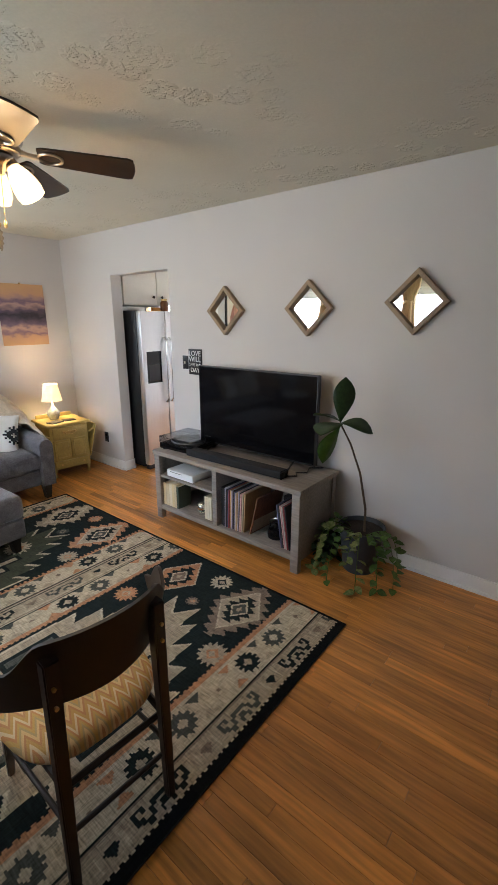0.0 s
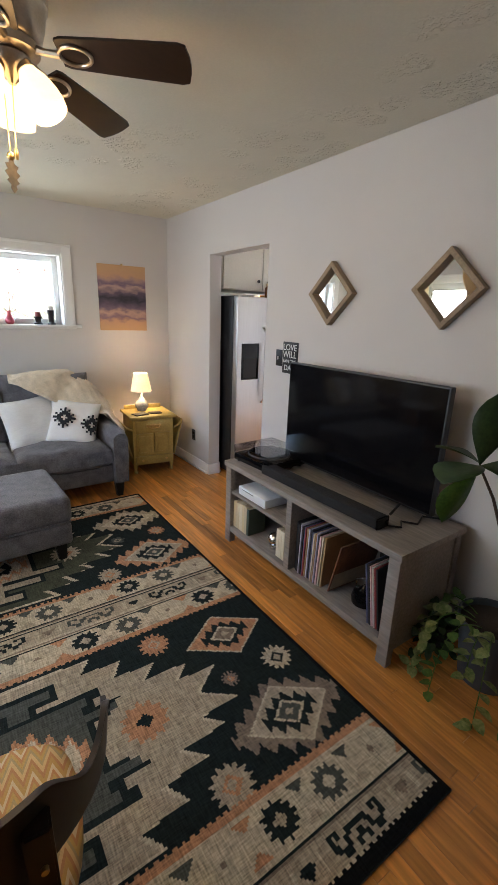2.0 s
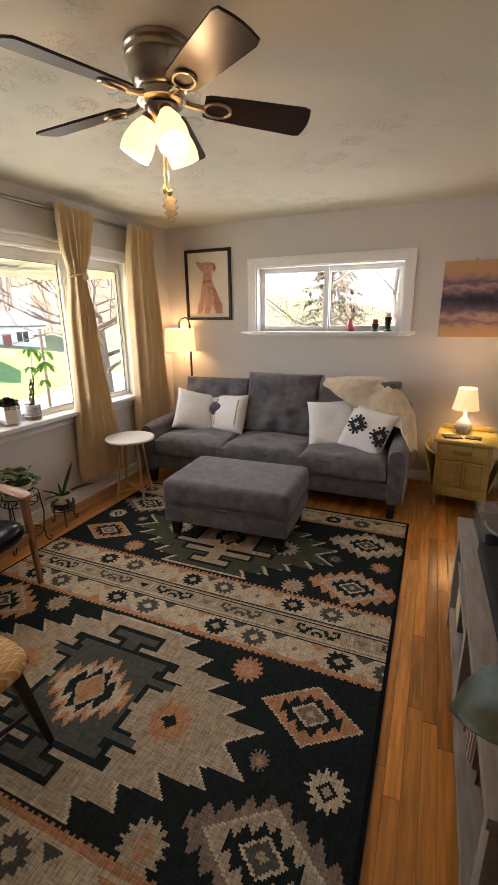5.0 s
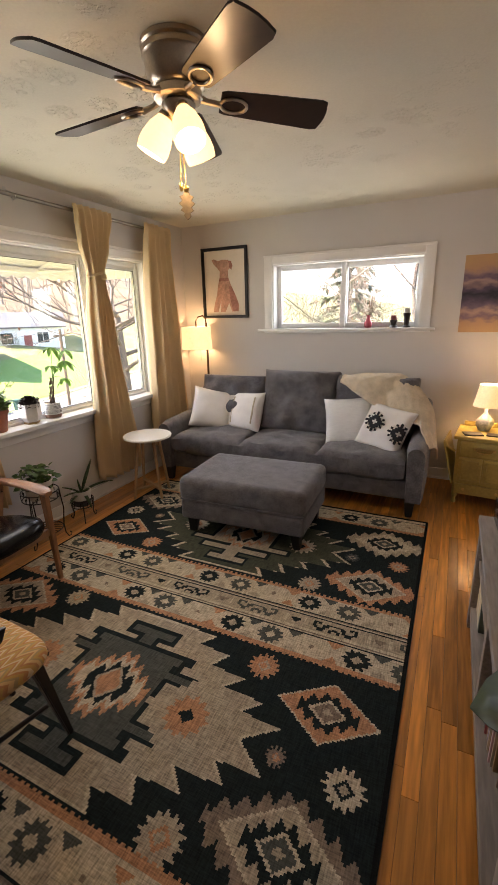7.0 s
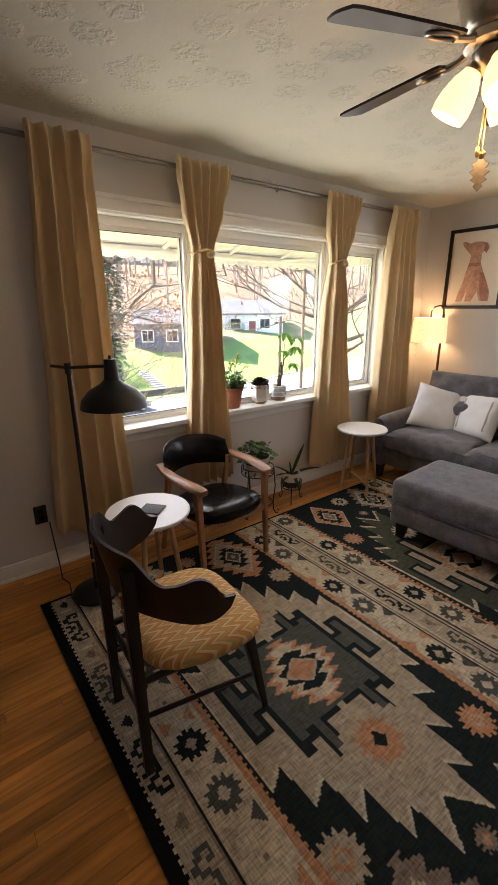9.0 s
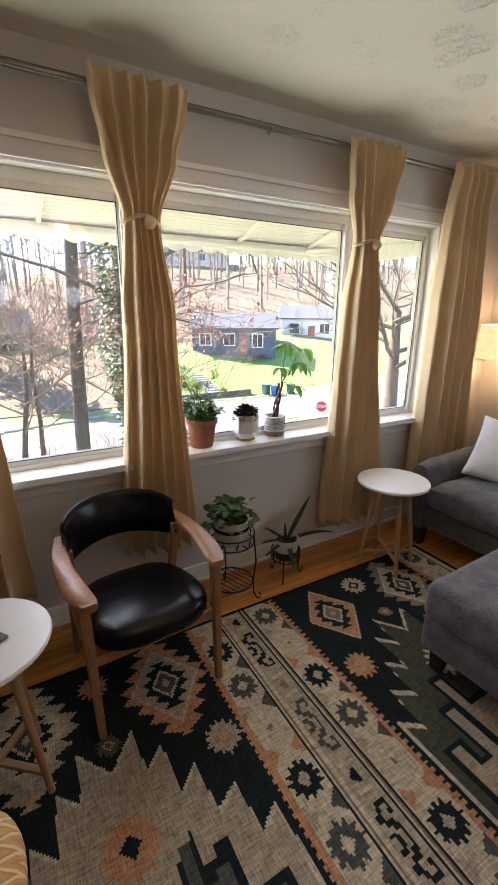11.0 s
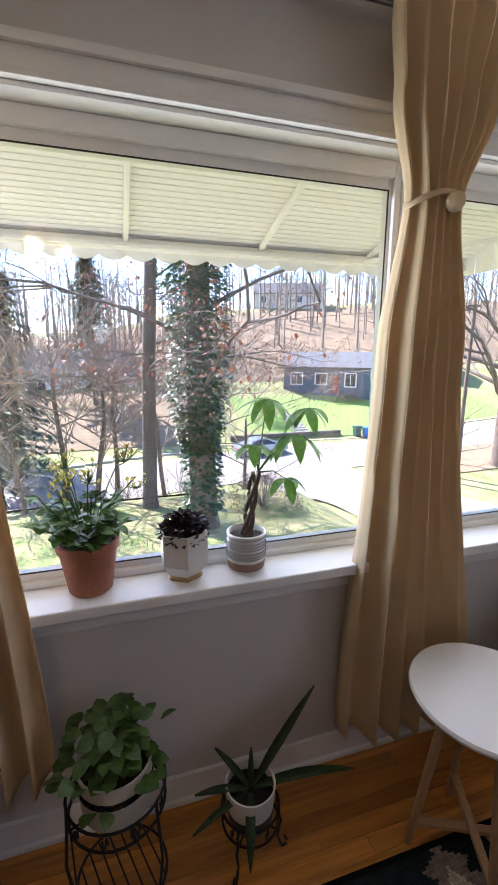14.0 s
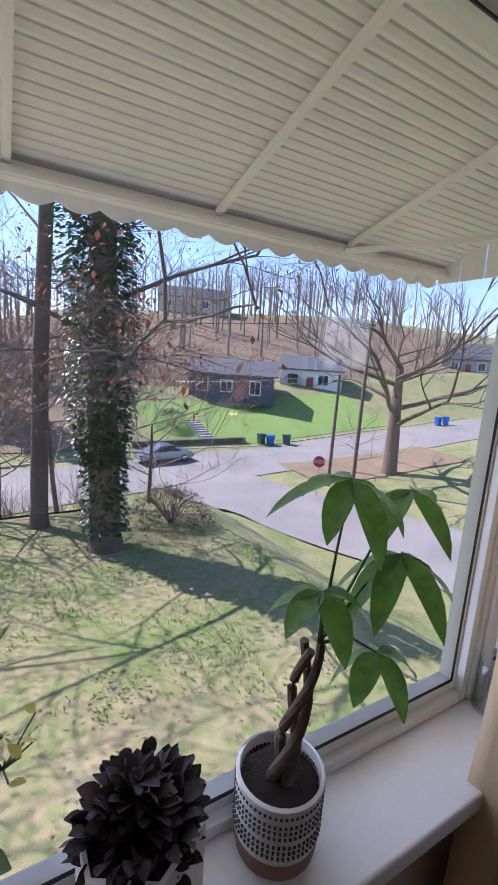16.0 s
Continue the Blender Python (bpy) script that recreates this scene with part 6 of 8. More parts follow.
# wire plant stands with pots
def wire_stand(name, label, m, r, h, shelf):
    t = thing(name, label, "plant stand", m)
    ring = lambda rr, z: [(rr * math.cos(2 * math.pi * k / 28), rr * math.sin(2 * math.pi * k / 28), z) for k in range(28)]
    part("top_ring", tube(ring(r, h), 0.004, 6, True), BLACK_METAL, t)
    part("lower_ring", tube(ring(r * 0.98, h - 0.055), 0.004, 6, True), BLACK_METAL, t)
    for k in range(10):
        a = 2 * math.pi * k / 10
        pts = [(r * math.cos(a + 0.11 * s * (1 - q / 9)) , r * math.sin(a + 0.11 * s * (1 - q / 9)), h - 0.028 + 0.02 * math.sin(q * 0.75) * s) for s in (1,) for q in range(10)]
        part("scroll", tube(pts, 0.0028, 5), BLACK_METAL, t)
    for k in range(3):
        a = 2 * math.pi * k / 3 + 0.5
        c, s = math.cos(a), math.sin(a)
        pts = [(r * c, r * s, h), (r * 1.03 * c, r * 1.03 * s, h - 0.06), (r * 1.10 * c, r * 1.10 * s, h * 0.6), (r * 0.98 * c, r * 0.98 * s, h * 0.28), (r * 1.02 * c, r * 1.02 * s, 0.04), (r * 1.16 * c, r * 1.16 * s, 0.006), (r * 1.30 * c, r * 1.30 * s, 0.012), (r * 1.33 * c, r * 1.33 * s, 0.032), (r * 1.25 * c, r * 1.25 * s, 0.042)]
        part("leg", tube(pts, 0.0045, 8), BLACK_METAL, t)
    part("cross_bar", tube([(-r, 0, h - 0.056), (r, 0, h - 0.056)], 0.0035, 6), BLACK_METAL, t)
    part("cross_bar", tube([(0, -r, h - 0.056), (0, r, h - 0.056)], 0.0035, 6), BLACK_METAL, t)
    if shelf:
        part("shelf_ring", tube(ring(r * 0.95, shelf), 0.004, 6, True), BLACK_METAL, t)
        for q in range(-3, 4):
            w = math.sqrt(max(0.0, (r * 0.95) ** 2 - (q * 0.03) ** 2))
            part("shelf_bar", tube([(-w, q * 0.03, shelf), (w, q * 0.03, shelf)], 0.0025, 5), BLACK_METAL, t)
        part("post", tube([(0, -r * 0.95, shelf), (0, -r * 0.97, h - 0.055)], 0.003, 5), BLACK_METAL, t)
    return t


wire_stand("plant_stand", "tall black scrolled wire plant stand by the window", pose(0.41, 3.525, 0, 0, 0, 20), 0.125, 0.40, 0.10)
wire_stand("plant_stand", "low black wire plant stand under the window", pose(0.40, 3.895, 0, 0, 0, 50), 0.085, 0.185, 0)
p = thing("potted_plant", "bushy round-leaved plant in a banded stoneware pot", "plant", pose(0.41, 3.525, 0.348))
STONE = mat("stoneware", (0.55, 0.51, 0.44), 0.6, vary=0.15, fine=120)
part("pot", lathe([(0.075, 0), (0.088, 0.006), (0.092, 0.06), (0.095, 0.135), (0.089, 0.135), (0.086, 0.115)], 28, cap=False), STONE, p)
part("glaze_band", lathe([(0.0935, 0.078), (0.096, 0.080), (0.097, 0.096), (0.0945, 0.098)], 28, cap=False), BLACK_GLOSS, p, "dark glazed band")
part("soil", lathe([(0.07, 0.001), (0.086, 0.11), (0.0, 0.118)], 20, cap=False), SOIL, p)
bm = bmesh.new()
for k in range(120):
    a, r = rnd(0, 6.28), abs(random.gauss(0, 0.07))
    b = Vector((math.cos(a) * min(r, 0.12), math.sin(a) * min(r, 0.12), rnd(0.13, 0.235) - r * 0.25))
    bm_leaf(bm, b, (math.cos(a), math.sin(a), rnd(-0.1, 0.9)), rnd(0.035, 0.055), rnd(0.032, 0.046), rnd(0.1, 0.9), 4, rnd(-0.6, 0.6))
part("foliage", bm, GREEN, p)
p = thing("potted_plant", "spindly aloe in a white pot on a wire stand", "plant", pose(0.40, 3.895, 0.131))
part("pot", lathe([(0.055, 0), (0.064, 0.008), (0.073, 0.10), (0.075, 0.13), (0.070, 0.13), (0.068, 0.108)], 28, cap=False), WHITEPOT, p)
part("glaze_band", lathe([(0.057, 0.001), (0.0655, 0.009), (0.0705, 0.055), (0.069, 0.056)], 28, cap=False), mat("dark_pot_base", (0.06, 0.06, 0.065), 0.5), p, "dark lower half of the pot")
part("soil", lathe([(0.05, 0.002), (0.068, 0.10), (0.0, 0.108)], 20, cap=False), SOIL, p)
bm = bmesh.new()
for a, e, L, w, dr in ((1.5, 0.25, 0.34, 0.030, 0.5), (2.0, 0.75, 0.34, 0.026, 0.1), (-1.6, 0.5, 0.17, 0.022, 0.5), (-1.2, 0.15, 0.20, 0.018, 0.3), (-0.3, 0.3, 0.19, 0.024, 1.6), (0.6, 2.5, 0.12, 0.016, 0.1), (2.8, 2.8, 0.11, 0.014, 0.1), (-2.5, 0.7, 0.15, 0.02, 0.4)):
    bm = bmesh.new()
    bm_leaf(bm, (0, 0, 0.105), (math.cos(a), math.sin(a), e), L, w, dr, 7, belly=0.45)
    al = part("leaf", bm, DEEP, p, "long pointed aloe leaf")
    al.modifiers.new("thickness", "SOLIDIFY").thickness = 0.005

# fiddle-leaf fig and trailing ivy beside the stand
p = thing("potted_plant", "fiddle-leaf fig in a grey pot with trailing variegated ivy", "plant", pose(3.545, 2.085, 0))
part("pot", lathe([(0.105, 0), (0.11, 0.005), (0.142, 0.27), (0.152, 0.275), (0.155, 0.315), (0.146, 0.315), (0.141, 0.285)], 36, cap=False), GREYPOT, p)
part("soil", lathe([(0.10, 0.002), (0.139, 0.27), (0.141, 0.286), (0.0, 0.292)], 28, cap=False), SOIL, p)
trunk_pts = [(-0.02, -0.03, 0.28), (-0.04, -0.03, 0.46), (-0.10, 0.0, 0.72), (-0.18, 0.04, 0.92), (-0.265, 0.075, 1.06)]
part("trunk", tube(trunk_pts, [0.009, 0.008, 0.007, 0.006, 0.005], 8), BARK, p)
VEIN = leaf_mat("fig_leaf", (0.038, 0.078, 0.018), (0.018, 0.042, 0.011), 0.42, 0.25)
for (bx, by_, bz), way, L, w, dr, roll in (((-0.265, 0.075, 1.06), (0.12, 0.0, 1.0), 0.27, 0.13, 0.2, 0.75), ((-0.265, 0.075, 1.04), (-0.25, 0.35, -0.8), 0.25, 0.15, 0.5, 0.9), ((-0.265, 0.075, 1.06), (0.35, -0.9, 0.12), 0.20, 0.13, 0.7, 0.4), ((-0.265, 0.075, 1.07), (0.1, 0.95, 0.3), 0.20, 0.11, 0.5, 0.2), ((-0.265, 0.075, 1.06), (-1.0, 0.05, 0.12), 0.22, 0.17, 0.5, 0.1)):
    bm = bmesh.new()
    bm_leaf(bm, (bx, by_, bz), way, L, w, dr, 9, roll, 0.72)
    o = part("leaf", bm, BRIGHT if L == 0.25 else VEIN, p, "large leathery fig leaf")
    o.modifiers.new("thickness", "SOLIDIFY").thickness = 0.002
VAR = leaf_mat("variegated_leaf", (0.09, 0.15, 0.03), (0.30, 0.32, 0.12), 0.45, 0.25)
for k in range(11):
    a = math.radians((165, 200, 225, 140, 245, 115, 265, 185, 90, 140, 225)[k])
    L = (0.50, 0.62, 0.55, 0.45, 0.5, 0.35, 0.4, 0.3, 0.3, 0.58, 0.35)[k]
    pts, pt, d = [], Vector((math.cos(a) * 0.08, math.sin(a) * 0.08, 0.29)), Vector((math.cos(a), math.sin(a), 0.9))
    for i in range(12):
        pts.append(pt.copy())
        if math.hypot(pt.x, pt.y) > 0.17:
            d = (d + Vector((0.04 * math.cos(a), 0.04 * math.sin(a), -0.75))).normalized()
        else:
            d = (d + Vector((math.cos(a), math.sin(a), -0.3)) * 0.35).normalized()
        pt = pt + d * L / 11
        if pt.z < 0.02:
            pt.z = 0.02
            d.z = 0
    vine = part("vine", tube(pts, 0.0025, 5), GREEN, p)
    bm = bmesh.new()
    for q in pts[2:]:
        for s in (random.choice((1, -1)),):
            aa = a + s * rnd(0.5, 1.5)
            bm_leaf(bm, q, (math.cos(aa), math.sin(aa), rnd(-0.2, 0.5)), rnd(0.045, 0.075), rnd(0.035, 0.05), rnd(0.3, 1.0), 4, rnd(-0.4, 0.4))
    part("vine_foliage", bm, VAR if k % 2 else GREEN, vine)
bm = bmesh.new()
p2 = thing("potted_plant", "smaller dark pot of trailing ivy beside the stand", "plant", pose(3.56, 2.33, 0))
part("pot", lathe([(0.06, 0), (0.085, 0.14), (0.09, 0.15), (0.085, 0.15), (0.08, 0.13)], 24, cap=False), BLACK, p2)
part("soil", lathe([(0.055, 0.002), (0.08, 0.13), (0, 0.135)], 18, cap=False), SOIL, p2)
for k in range(55):
    a, r = math.radians(rnd(100, 290)), rnd(0.02, 0.20)
    bm_leaf(bm, (math.cos(a) * r, math.sin(a) * r * 0.45, max(0.02, rnd(0.08, 0.30) - r * 0.7)), (math.cos(a), math.sin(a), rnd(-0.3, 0.5)), rnd(0.04, 0.065), rnd(0.03, 0.045), rnd(0.3, 1.0), 4, rnd(-0.5, 0.5))
part("foliage", bm, DEEP, p2)

# vase and candles on the high sill
v = thing("vase", "pink glass vase with dried seed stems on the sill", "vase", pose(2.215, N + 0.045, BWB))
part("body", lathe([(0.025, 0), (0.037, 0.015), (0.039, 0.04), (0.022, 0.075), (0.015, 0.10), (0.020, 0.115), (0.016, 0.115), (0.012, 0.10)], 22, cap=False), mat("pink_glass", (0.50, 0.10, 0.13), 0.15), v)
bs, bl = bmesh.new(), bmesh.new()
for k in range(16):
    a = rnd(-1, 1)
    tip = Vector((a * 0.20, rnd(-0.03, 0.03), rnd(0.20, 0.34) - abs(a) * 0.06))
    bm_tube(bs, [(0, 0, 0.09), tip * 0.5 + Vector((0, 0, 0.07)), tip], 0.0015, 5)
    for q in range(5):
        bm_leaf(bl, tip - Vector((a * 0.02 * q, 0, 0.012 * q)), (a, rnd(-0.5, 0.5), 0.6), 0.028, 0.008, 0.2, 3)
part("stem_spray", bs, BARK, v)
part("seed_spray", bl, mat("dry_seed", (0.20, 0.12, 0.07), 0.9), v)
for x, h, c in ((2.45, 0.07, (0.20, 0.05, 0.05)), (2.565, 0.13, (0.62, 0.58, 0.52))):
    cd = thing("candle_holder", "turned dark wooden candle holder on the sill", "candle", pose(x, N + 0.04, BWB))
    part("stand", lathe([(0.036, 0), (0.038, 0.01), (0.024, 0.02), (0.026, h * 0.6), (0.034, h - 0.01), (0.038, h)], 18), WALNUT, cd)
    part("candle", lathe([(0.026, h), (0.026, h + 0.035), (0.022, h + 0.04)], 18), mat("wax", c, 0.6), cd, "short wax candle")
    part("wick", tube([(0, 0, h + 0.04), (0, 0, h + 0.05)], 0.0012, 5), BLACK, cd)

# ---- outside: slope, street, houses, trees ----
def sstep(a):
    a = min(1.0, max(0.0, a))
    return a * a * (3 - 2 * a)


def street_z(y):
    return -7.0 + 0.075 * max(0.0, min(y, 95.0) - 27) - 0.02 * max(0.0, -y)


def ground_z(x, y):
    lawn = -2.30 - 0.075 * max(0.0, -x - 1.5)
    t = sstep(max((-11.3 - x) / 9.5, (y - 8.2 - 0.15 * max(0.0, x + 3)) / 7.5))
    z = lawn + (street_z(y) - lawn) * t
    far = -x - 35.5
    if far > 0:
        z += 0.285 * min(far, 15.5) + 0.30 * max(0.0, min(far - 18, 45)) * (0.55 + 0.45 * sstep((y + 5) / 30)) + 0.05 * max(0.0, min(far - 63, 60))
    z += 0.10 * noise.noise(Vector((x * 0.18, y * 0.18, 0))) * min(1.0, abs(x) / 6)
    return z


def axis(breaks):
    out = []
    for a, b, s in breaks:
        n = max(1, round((b - a) / s))
        out += [a + (b - a) * i / n for i in range(n)]
    return out + [breaks[-1][1]]


gx = axis([(-900, -160, 60), (-160, -70, 9), (-70, -14, 1.6), (-14, 0, 0.7), (0, 30, 5), (30, 400, 60)])
gy = axis([(-700, -80, 60), (-80, -14, 6), (-14, 60, 1.5), (60, 130, 7), (130, 800, 60)])
bm = bmesh.new()
gv = [[bm.verts.new((x, y, ground_z(x, y))) for y in gy] for x in gx]
for i in range(len(gx) - 1):
    for j in range(len(gy) - 1):
        bm.faces.new((gv[i][j], gv[i + 1][j], gv[i + 1][j + 1], gv[i][j + 1]))
GRASS = mat("patchy_lawn", (0.095, 0.160, 0.028), 0.95, color2=(0.30, 0.235, 0.125), scale=0.75, fine=7, bump=0.6, bump_scale=18)
whole("ground", bm, GRASS, "patchy winter lawn sloping down to the street", "ground", kind="structure")
LITTER = mat("leaf_litter", (0.26, 0.17, 0.10), 0.95, color2=(0.13, 0.10, 0.06), scale=0.8, fine=9, bump=0.5)
ASPHALT = mat("pale_asphalt", (0.225, 0.205, 0.185), 0.9, vary=0.25, scale=0.4, fine=14, bump=0.2)
GREENLAWN = mat("green_lawn", (0.13, 0.24, 0.04), 0.95, color2=(0.20, 0.27, 0.07), scale=0.5, fine=8, bump=0.4)


def sheet(name, label, cat, pts, width, material, lift, step=1.2):
    """A strip laid on the slope along points."""
    bm = bmesh.new()
    rows = []
    line = []
    for (x0, y0), (x1, y1) in zip(pts, pts[1:]):
        n = max(1, round(math.hypot(x1 - x0, y1 - y0) / step))
        line += [(x0 + (x1 - x0) * i / n, y0 + (y1 - y0) * i / n) for i in range(n)]
    line.append(pts[-1])
    for k, (x, y) in enumerate(line):
        a, b = line[max(0, k - 1)], line[min(len(line) - 1, k + 1)]
        d = Vector((b[0] - a[0], b[1] - a[1]))
        d.normalize()
        s = Vector((-d.y, d.x))
        m = max(2, round(width / step))
        rows.append([bm.verts.new((x + s.x * (q / m - 0.5) * width, y + s.y * (q / m - 0.5) * width, ground_z(x + s.x * (q / m - 0.5) * width, y + s.y * (q / m - 0.5) * width) + lift)) for q in range(m + 1)])
    for a, b in zip(rows, rows[1:]):
        for q in range(len(a) - 1):
            bm.faces.new((a[q], a[q + 1], b[q + 1], b[q]))
    return whole(name, bm, material, label, cat, kind="structure")


sheet("road", "sunlit pale asphalt street running past the lawn", "road", [(-27.5, -60), (-26.8, 0), (-29.5, 15), (-31.0, 30), (-30.5, 60), (-24, 110)], 8.2, ASPHALT, 0.05)
sheet("road", "side street joining the main street", "road", [(-28.5, 15), (-22, 17), (-12, 21.5), (8, 26), (60, 34)], 7.5, ASPHALT, 0.09)
sheet("pavement", "bare earthy corner beside the junction", "verge", [(-25.5, 23.5), (-24.5, 40)], 6.0, LITTER, 0.07)
sheet("ground_lawn", "bright green lawn in front of the blue house", "lawn", [(-41.5, 16), (-41.5, 46)], 10.5, GREENLAWN, 0.06, 2.0)
sheet("ground_wood", "brown leaf-covered hillside under the trees", "hillside", [(-74, -60), (-74, 110)], 40, LITTER, 0.08, 4.0)
sheet("ground_verge", "leaf-strewn bank below the lawn", "bank", [(-17, -40), (-17, 7)], 9.0, LITTER, 0.05)
sheet("ground_bank", "brown leaf-strewn bank before the white house", "bank", [(-42.8, -55), (-42.8, 12.5)], 13.0, LITTER, 0.08, 2.0)
kb = bmesh.new()
for y in range(-20, 60):
    xk = -31.5 - (3.9 if y > 12 else 0.2 + 3.7 * max(0, (y - 0) / 12) if y > 0 else 0.2)
    bm_box(kb, xk - 0.15, y, ground_z(xk, y) - 0.2, xk, y + 0.99, ground_z(xk, y + 0.5) + 0.17, 0.02, 1)
whole("kerb", kb, mat("kerb_stone", (0.38, 0.36, 0.33), 0.9, vary=0.2), "low concrete kerb along the far side of the street", "kerb", kind="structure")
# retaining wall and steps in front of the blue house
bw = thing("retaining_wall", "low dark stone wall below the blue house lawn", "wall", kind="structure")
part("courses", box(-36.9, 13.5, -7.2, -36.4, 25.0, -6.2, 0.05), mat("dark_stone", (0.10, 0.085, 0.07), 0.9, vary=0.5, scale=3, fine=12, bump=0.6), bw)
stp = thing("garden_steps", "concrete steps climbing the blue house lawn", "steps")
for k in range(9):
    part("step", box(-37.0 - 0.55 * (k + 1), 20.5, ground_z(-37.3 - 0.55 * k, 21) - 0.3, -37.0 - 0.55 * k, 21.9, ground_z(-37.3 - 0.55 * k, 21) + 0.20, 0.02), mat("old_concrete", (0.33, 0.31, 0.28), 0.9) if k == 0 else bpy.data.materials["old_concrete"], stp)


# ---- houses across the street ----
ROOF = mat("grey_shingle", (0.10, 0.105, 0.115), 0.9, vary=0.3, scale=2, fine=12, bump=0.3)
BLUE = mat("slate_blue_siding", (0.065, 0.09, 0.13), 0.7, vary=0.12, scale=2, fine=20, stretch=(1, 1, 8))
WHITEHOUSE = mat("white_siding", (0.72, 0.72, 0.71), 0.6, vary=0.05, stretch=(1, 1, 8))
DARKPANE = mat("far_window_glass", (0.03, 0.035, 0.045), 0.1)
TRIMFAR = bpy.data.materials["white_trim_paint"]


def house(label, m, w, d, h, rise, wallmat, windows, door=None, group="houses across the street"):
    """A gabled house; local x along the front, front at y = 0 facing -y; windows: (x, z, width, height) on the front."""
    t = thing("house", label, "house", m, group)
    bm = bmesh.new()
    def v(x, y, z):
        return bm.verts.new((x, y, z))
    a = [v(0, 0, -1.5), v(w, 0, -1.5), v(w, d, -1.5), v(0, d, -1.5)]
    b = [v(0, 0, h), v(w, 0, h), v(w, d, h), v(0, d, h)]
    g = [v(0, d / 2, h + rise), v(w, d / 2, h + rise)]
    for f in ((a[0], a[1], b[1], b[0]), (a[2], a[3], b[3], b[2]), (a[1], a[2], b[2], g[1], b[1]), (a[3], a[0], b[0], g[0], b[3]), (b[0], b[1], g[1], g[0]), (b[3], g[0], g[1], b[2])):
        bm.faces.new(f)
    part("wall", bm, wallmat, t, smooth=False)
    o = 0.4
    bm = bmesh.new()
    for s in (1, -1):
        y0 = -o if s > 0 else d + o
        z0 = h - o * rise / (d / 2)
        q = [bm.verts.new(p) for p in ((-o, y0, z0), (w + o, y0, z0), (w + o, d / 2, h + rise + 0.05), (-o, d / 2, h + rise + 0.05))]
        u = [bm.verts.new(p.co + Vector((0, 0, 0.16))) for p in q]
        bm.faces.new(u)
        bm.faces.new(q[::-1])
        for k in range(4):
            bm.faces.new((q[k], q[(k + 1) % 4], u[(k + 1) % 4], u[k]))
    part("roof", bm, ROOF, t, "shingled gable roof", smooth=False)
    for x, z, ww, hh, side in windows:
        wm = Matrix.Identity(4) if side == 0 else Matrix.Translation((w, 0, 0)) @ pose(0, 0, 0, 0, 0, 90)
        bmw = bmesh.new()
        f = 0.12
        for q in ((x - f, -0.06, z - f, x, 0, z + hh + f), (x + ww, -0.06, z - f, x + ww + f, 0, z + hh + f), (x, -0.06, z - f, x + ww, 0, z), (x, -0.06, z + hh, x + ww, 0, z + hh + f), (x + ww / 2 - 0.03, -0.05, z, x + ww / 2 + 0.03, -0.02, z + hh)):
            bm_box(bmw, *q, m=wm)
        wi = part("window", bmw, TRIMFAR, t, "white-framed window", smooth=False)
        part("pane", bm_box(bmesh.new(), x, -0.03, z, x + ww, -0.01, z + hh, m=wm), DARKPANE, wi, smooth=False)
    if door:
        x, ww = door
        part("door", box(x, -0.06, -0.2, x + ww, -0.01, 2.0), mat("far_door", (0.25, 0.06, 0.05), 0.5), t)
    return t


def facing(px, py, z, toward):
    """A pose whose -y looks to the point toward, with its origin at px, py."""
    d = Vector((toward[0] - px, toward[1] - py))
    return pose(px, py, z, 0, 0, math.degrees(math.atan2(d.y, d.x)) + 90)


house("slate-blue bungalow with white windows and grey roof", facing(-49.2, 23.8, -3.3, (-30, 12)), 10.5, 7.5, 3.0, 1.6, BLUE,
      [(1.0, 0.9, 1.3, 1.3, 0), (4.0, 0.9, 1.3, 1.3, 0), (7.6, 0.7, 1.2, 1.5, 0), (1.5, 0.8, 1.2, 1.5, 1), (4.6, 0.8, 1.2, 1.5, 1)], (5.9, 1.0))
house("white bungalow with a pale roof on the rise", facing(-52.5, 39.5, -2.3, (-20, 14)), 9.0, 7.0, 3.1, 1.7, WHITEHOUSE,
      [(1.2, 0.9, 1.4, 1.4, 0), (5.6, 0.9, 1.4, 1.4, 0), (2.0, 0.9, 1.2, 1.3, 1)], (3.9, 1.0))
house("white house behind bare trees across the street", facing(-50.5, -6.5, -4.3, (0, -2)), 12.5, 8.0, 3.2, 2.6, WHITEHOUSE,
      [(1.0, 1.0, 1.6, 1.4, 0), (4.2, 1.0, 1.6, 1.4, 0), (8.6, 1.0, 2.6, 1.4, 0)], (6.8, 1.1))
house("large pale house on top of the hill", facing(-99, 36, 9.5, (0, 4)), 16, 9, 5.6, 2.6, mat("pale_siding", (0.55, 0.52, 0.45), 0.7),
      [(1.5, 0.8, 1.2, 1.5, 0), (5.0, 0.8, 1.2, 1.5, 0), (10.0, 0.8, 1.2, 1.5, 0), (1.5, 3.4, 1.2, 1.4, 0), (5.0, 3.4, 1.2, 1.4, 0), (10.0, 3.4, 1.2, 1.4, 0)])
house("grey gabled house up the street", facing(-58, 84, 1.5, (-10, 20)), 11, 8, 3.2, 3.0, mat("grey_siding", (0.33, 0.32, 0.31), 0.7),
      [(1.5, 0.9, 1.3, 1.4, 0), (6.5, 0.9, 1.3, 1.4, 0)], (4.2, 1.0))

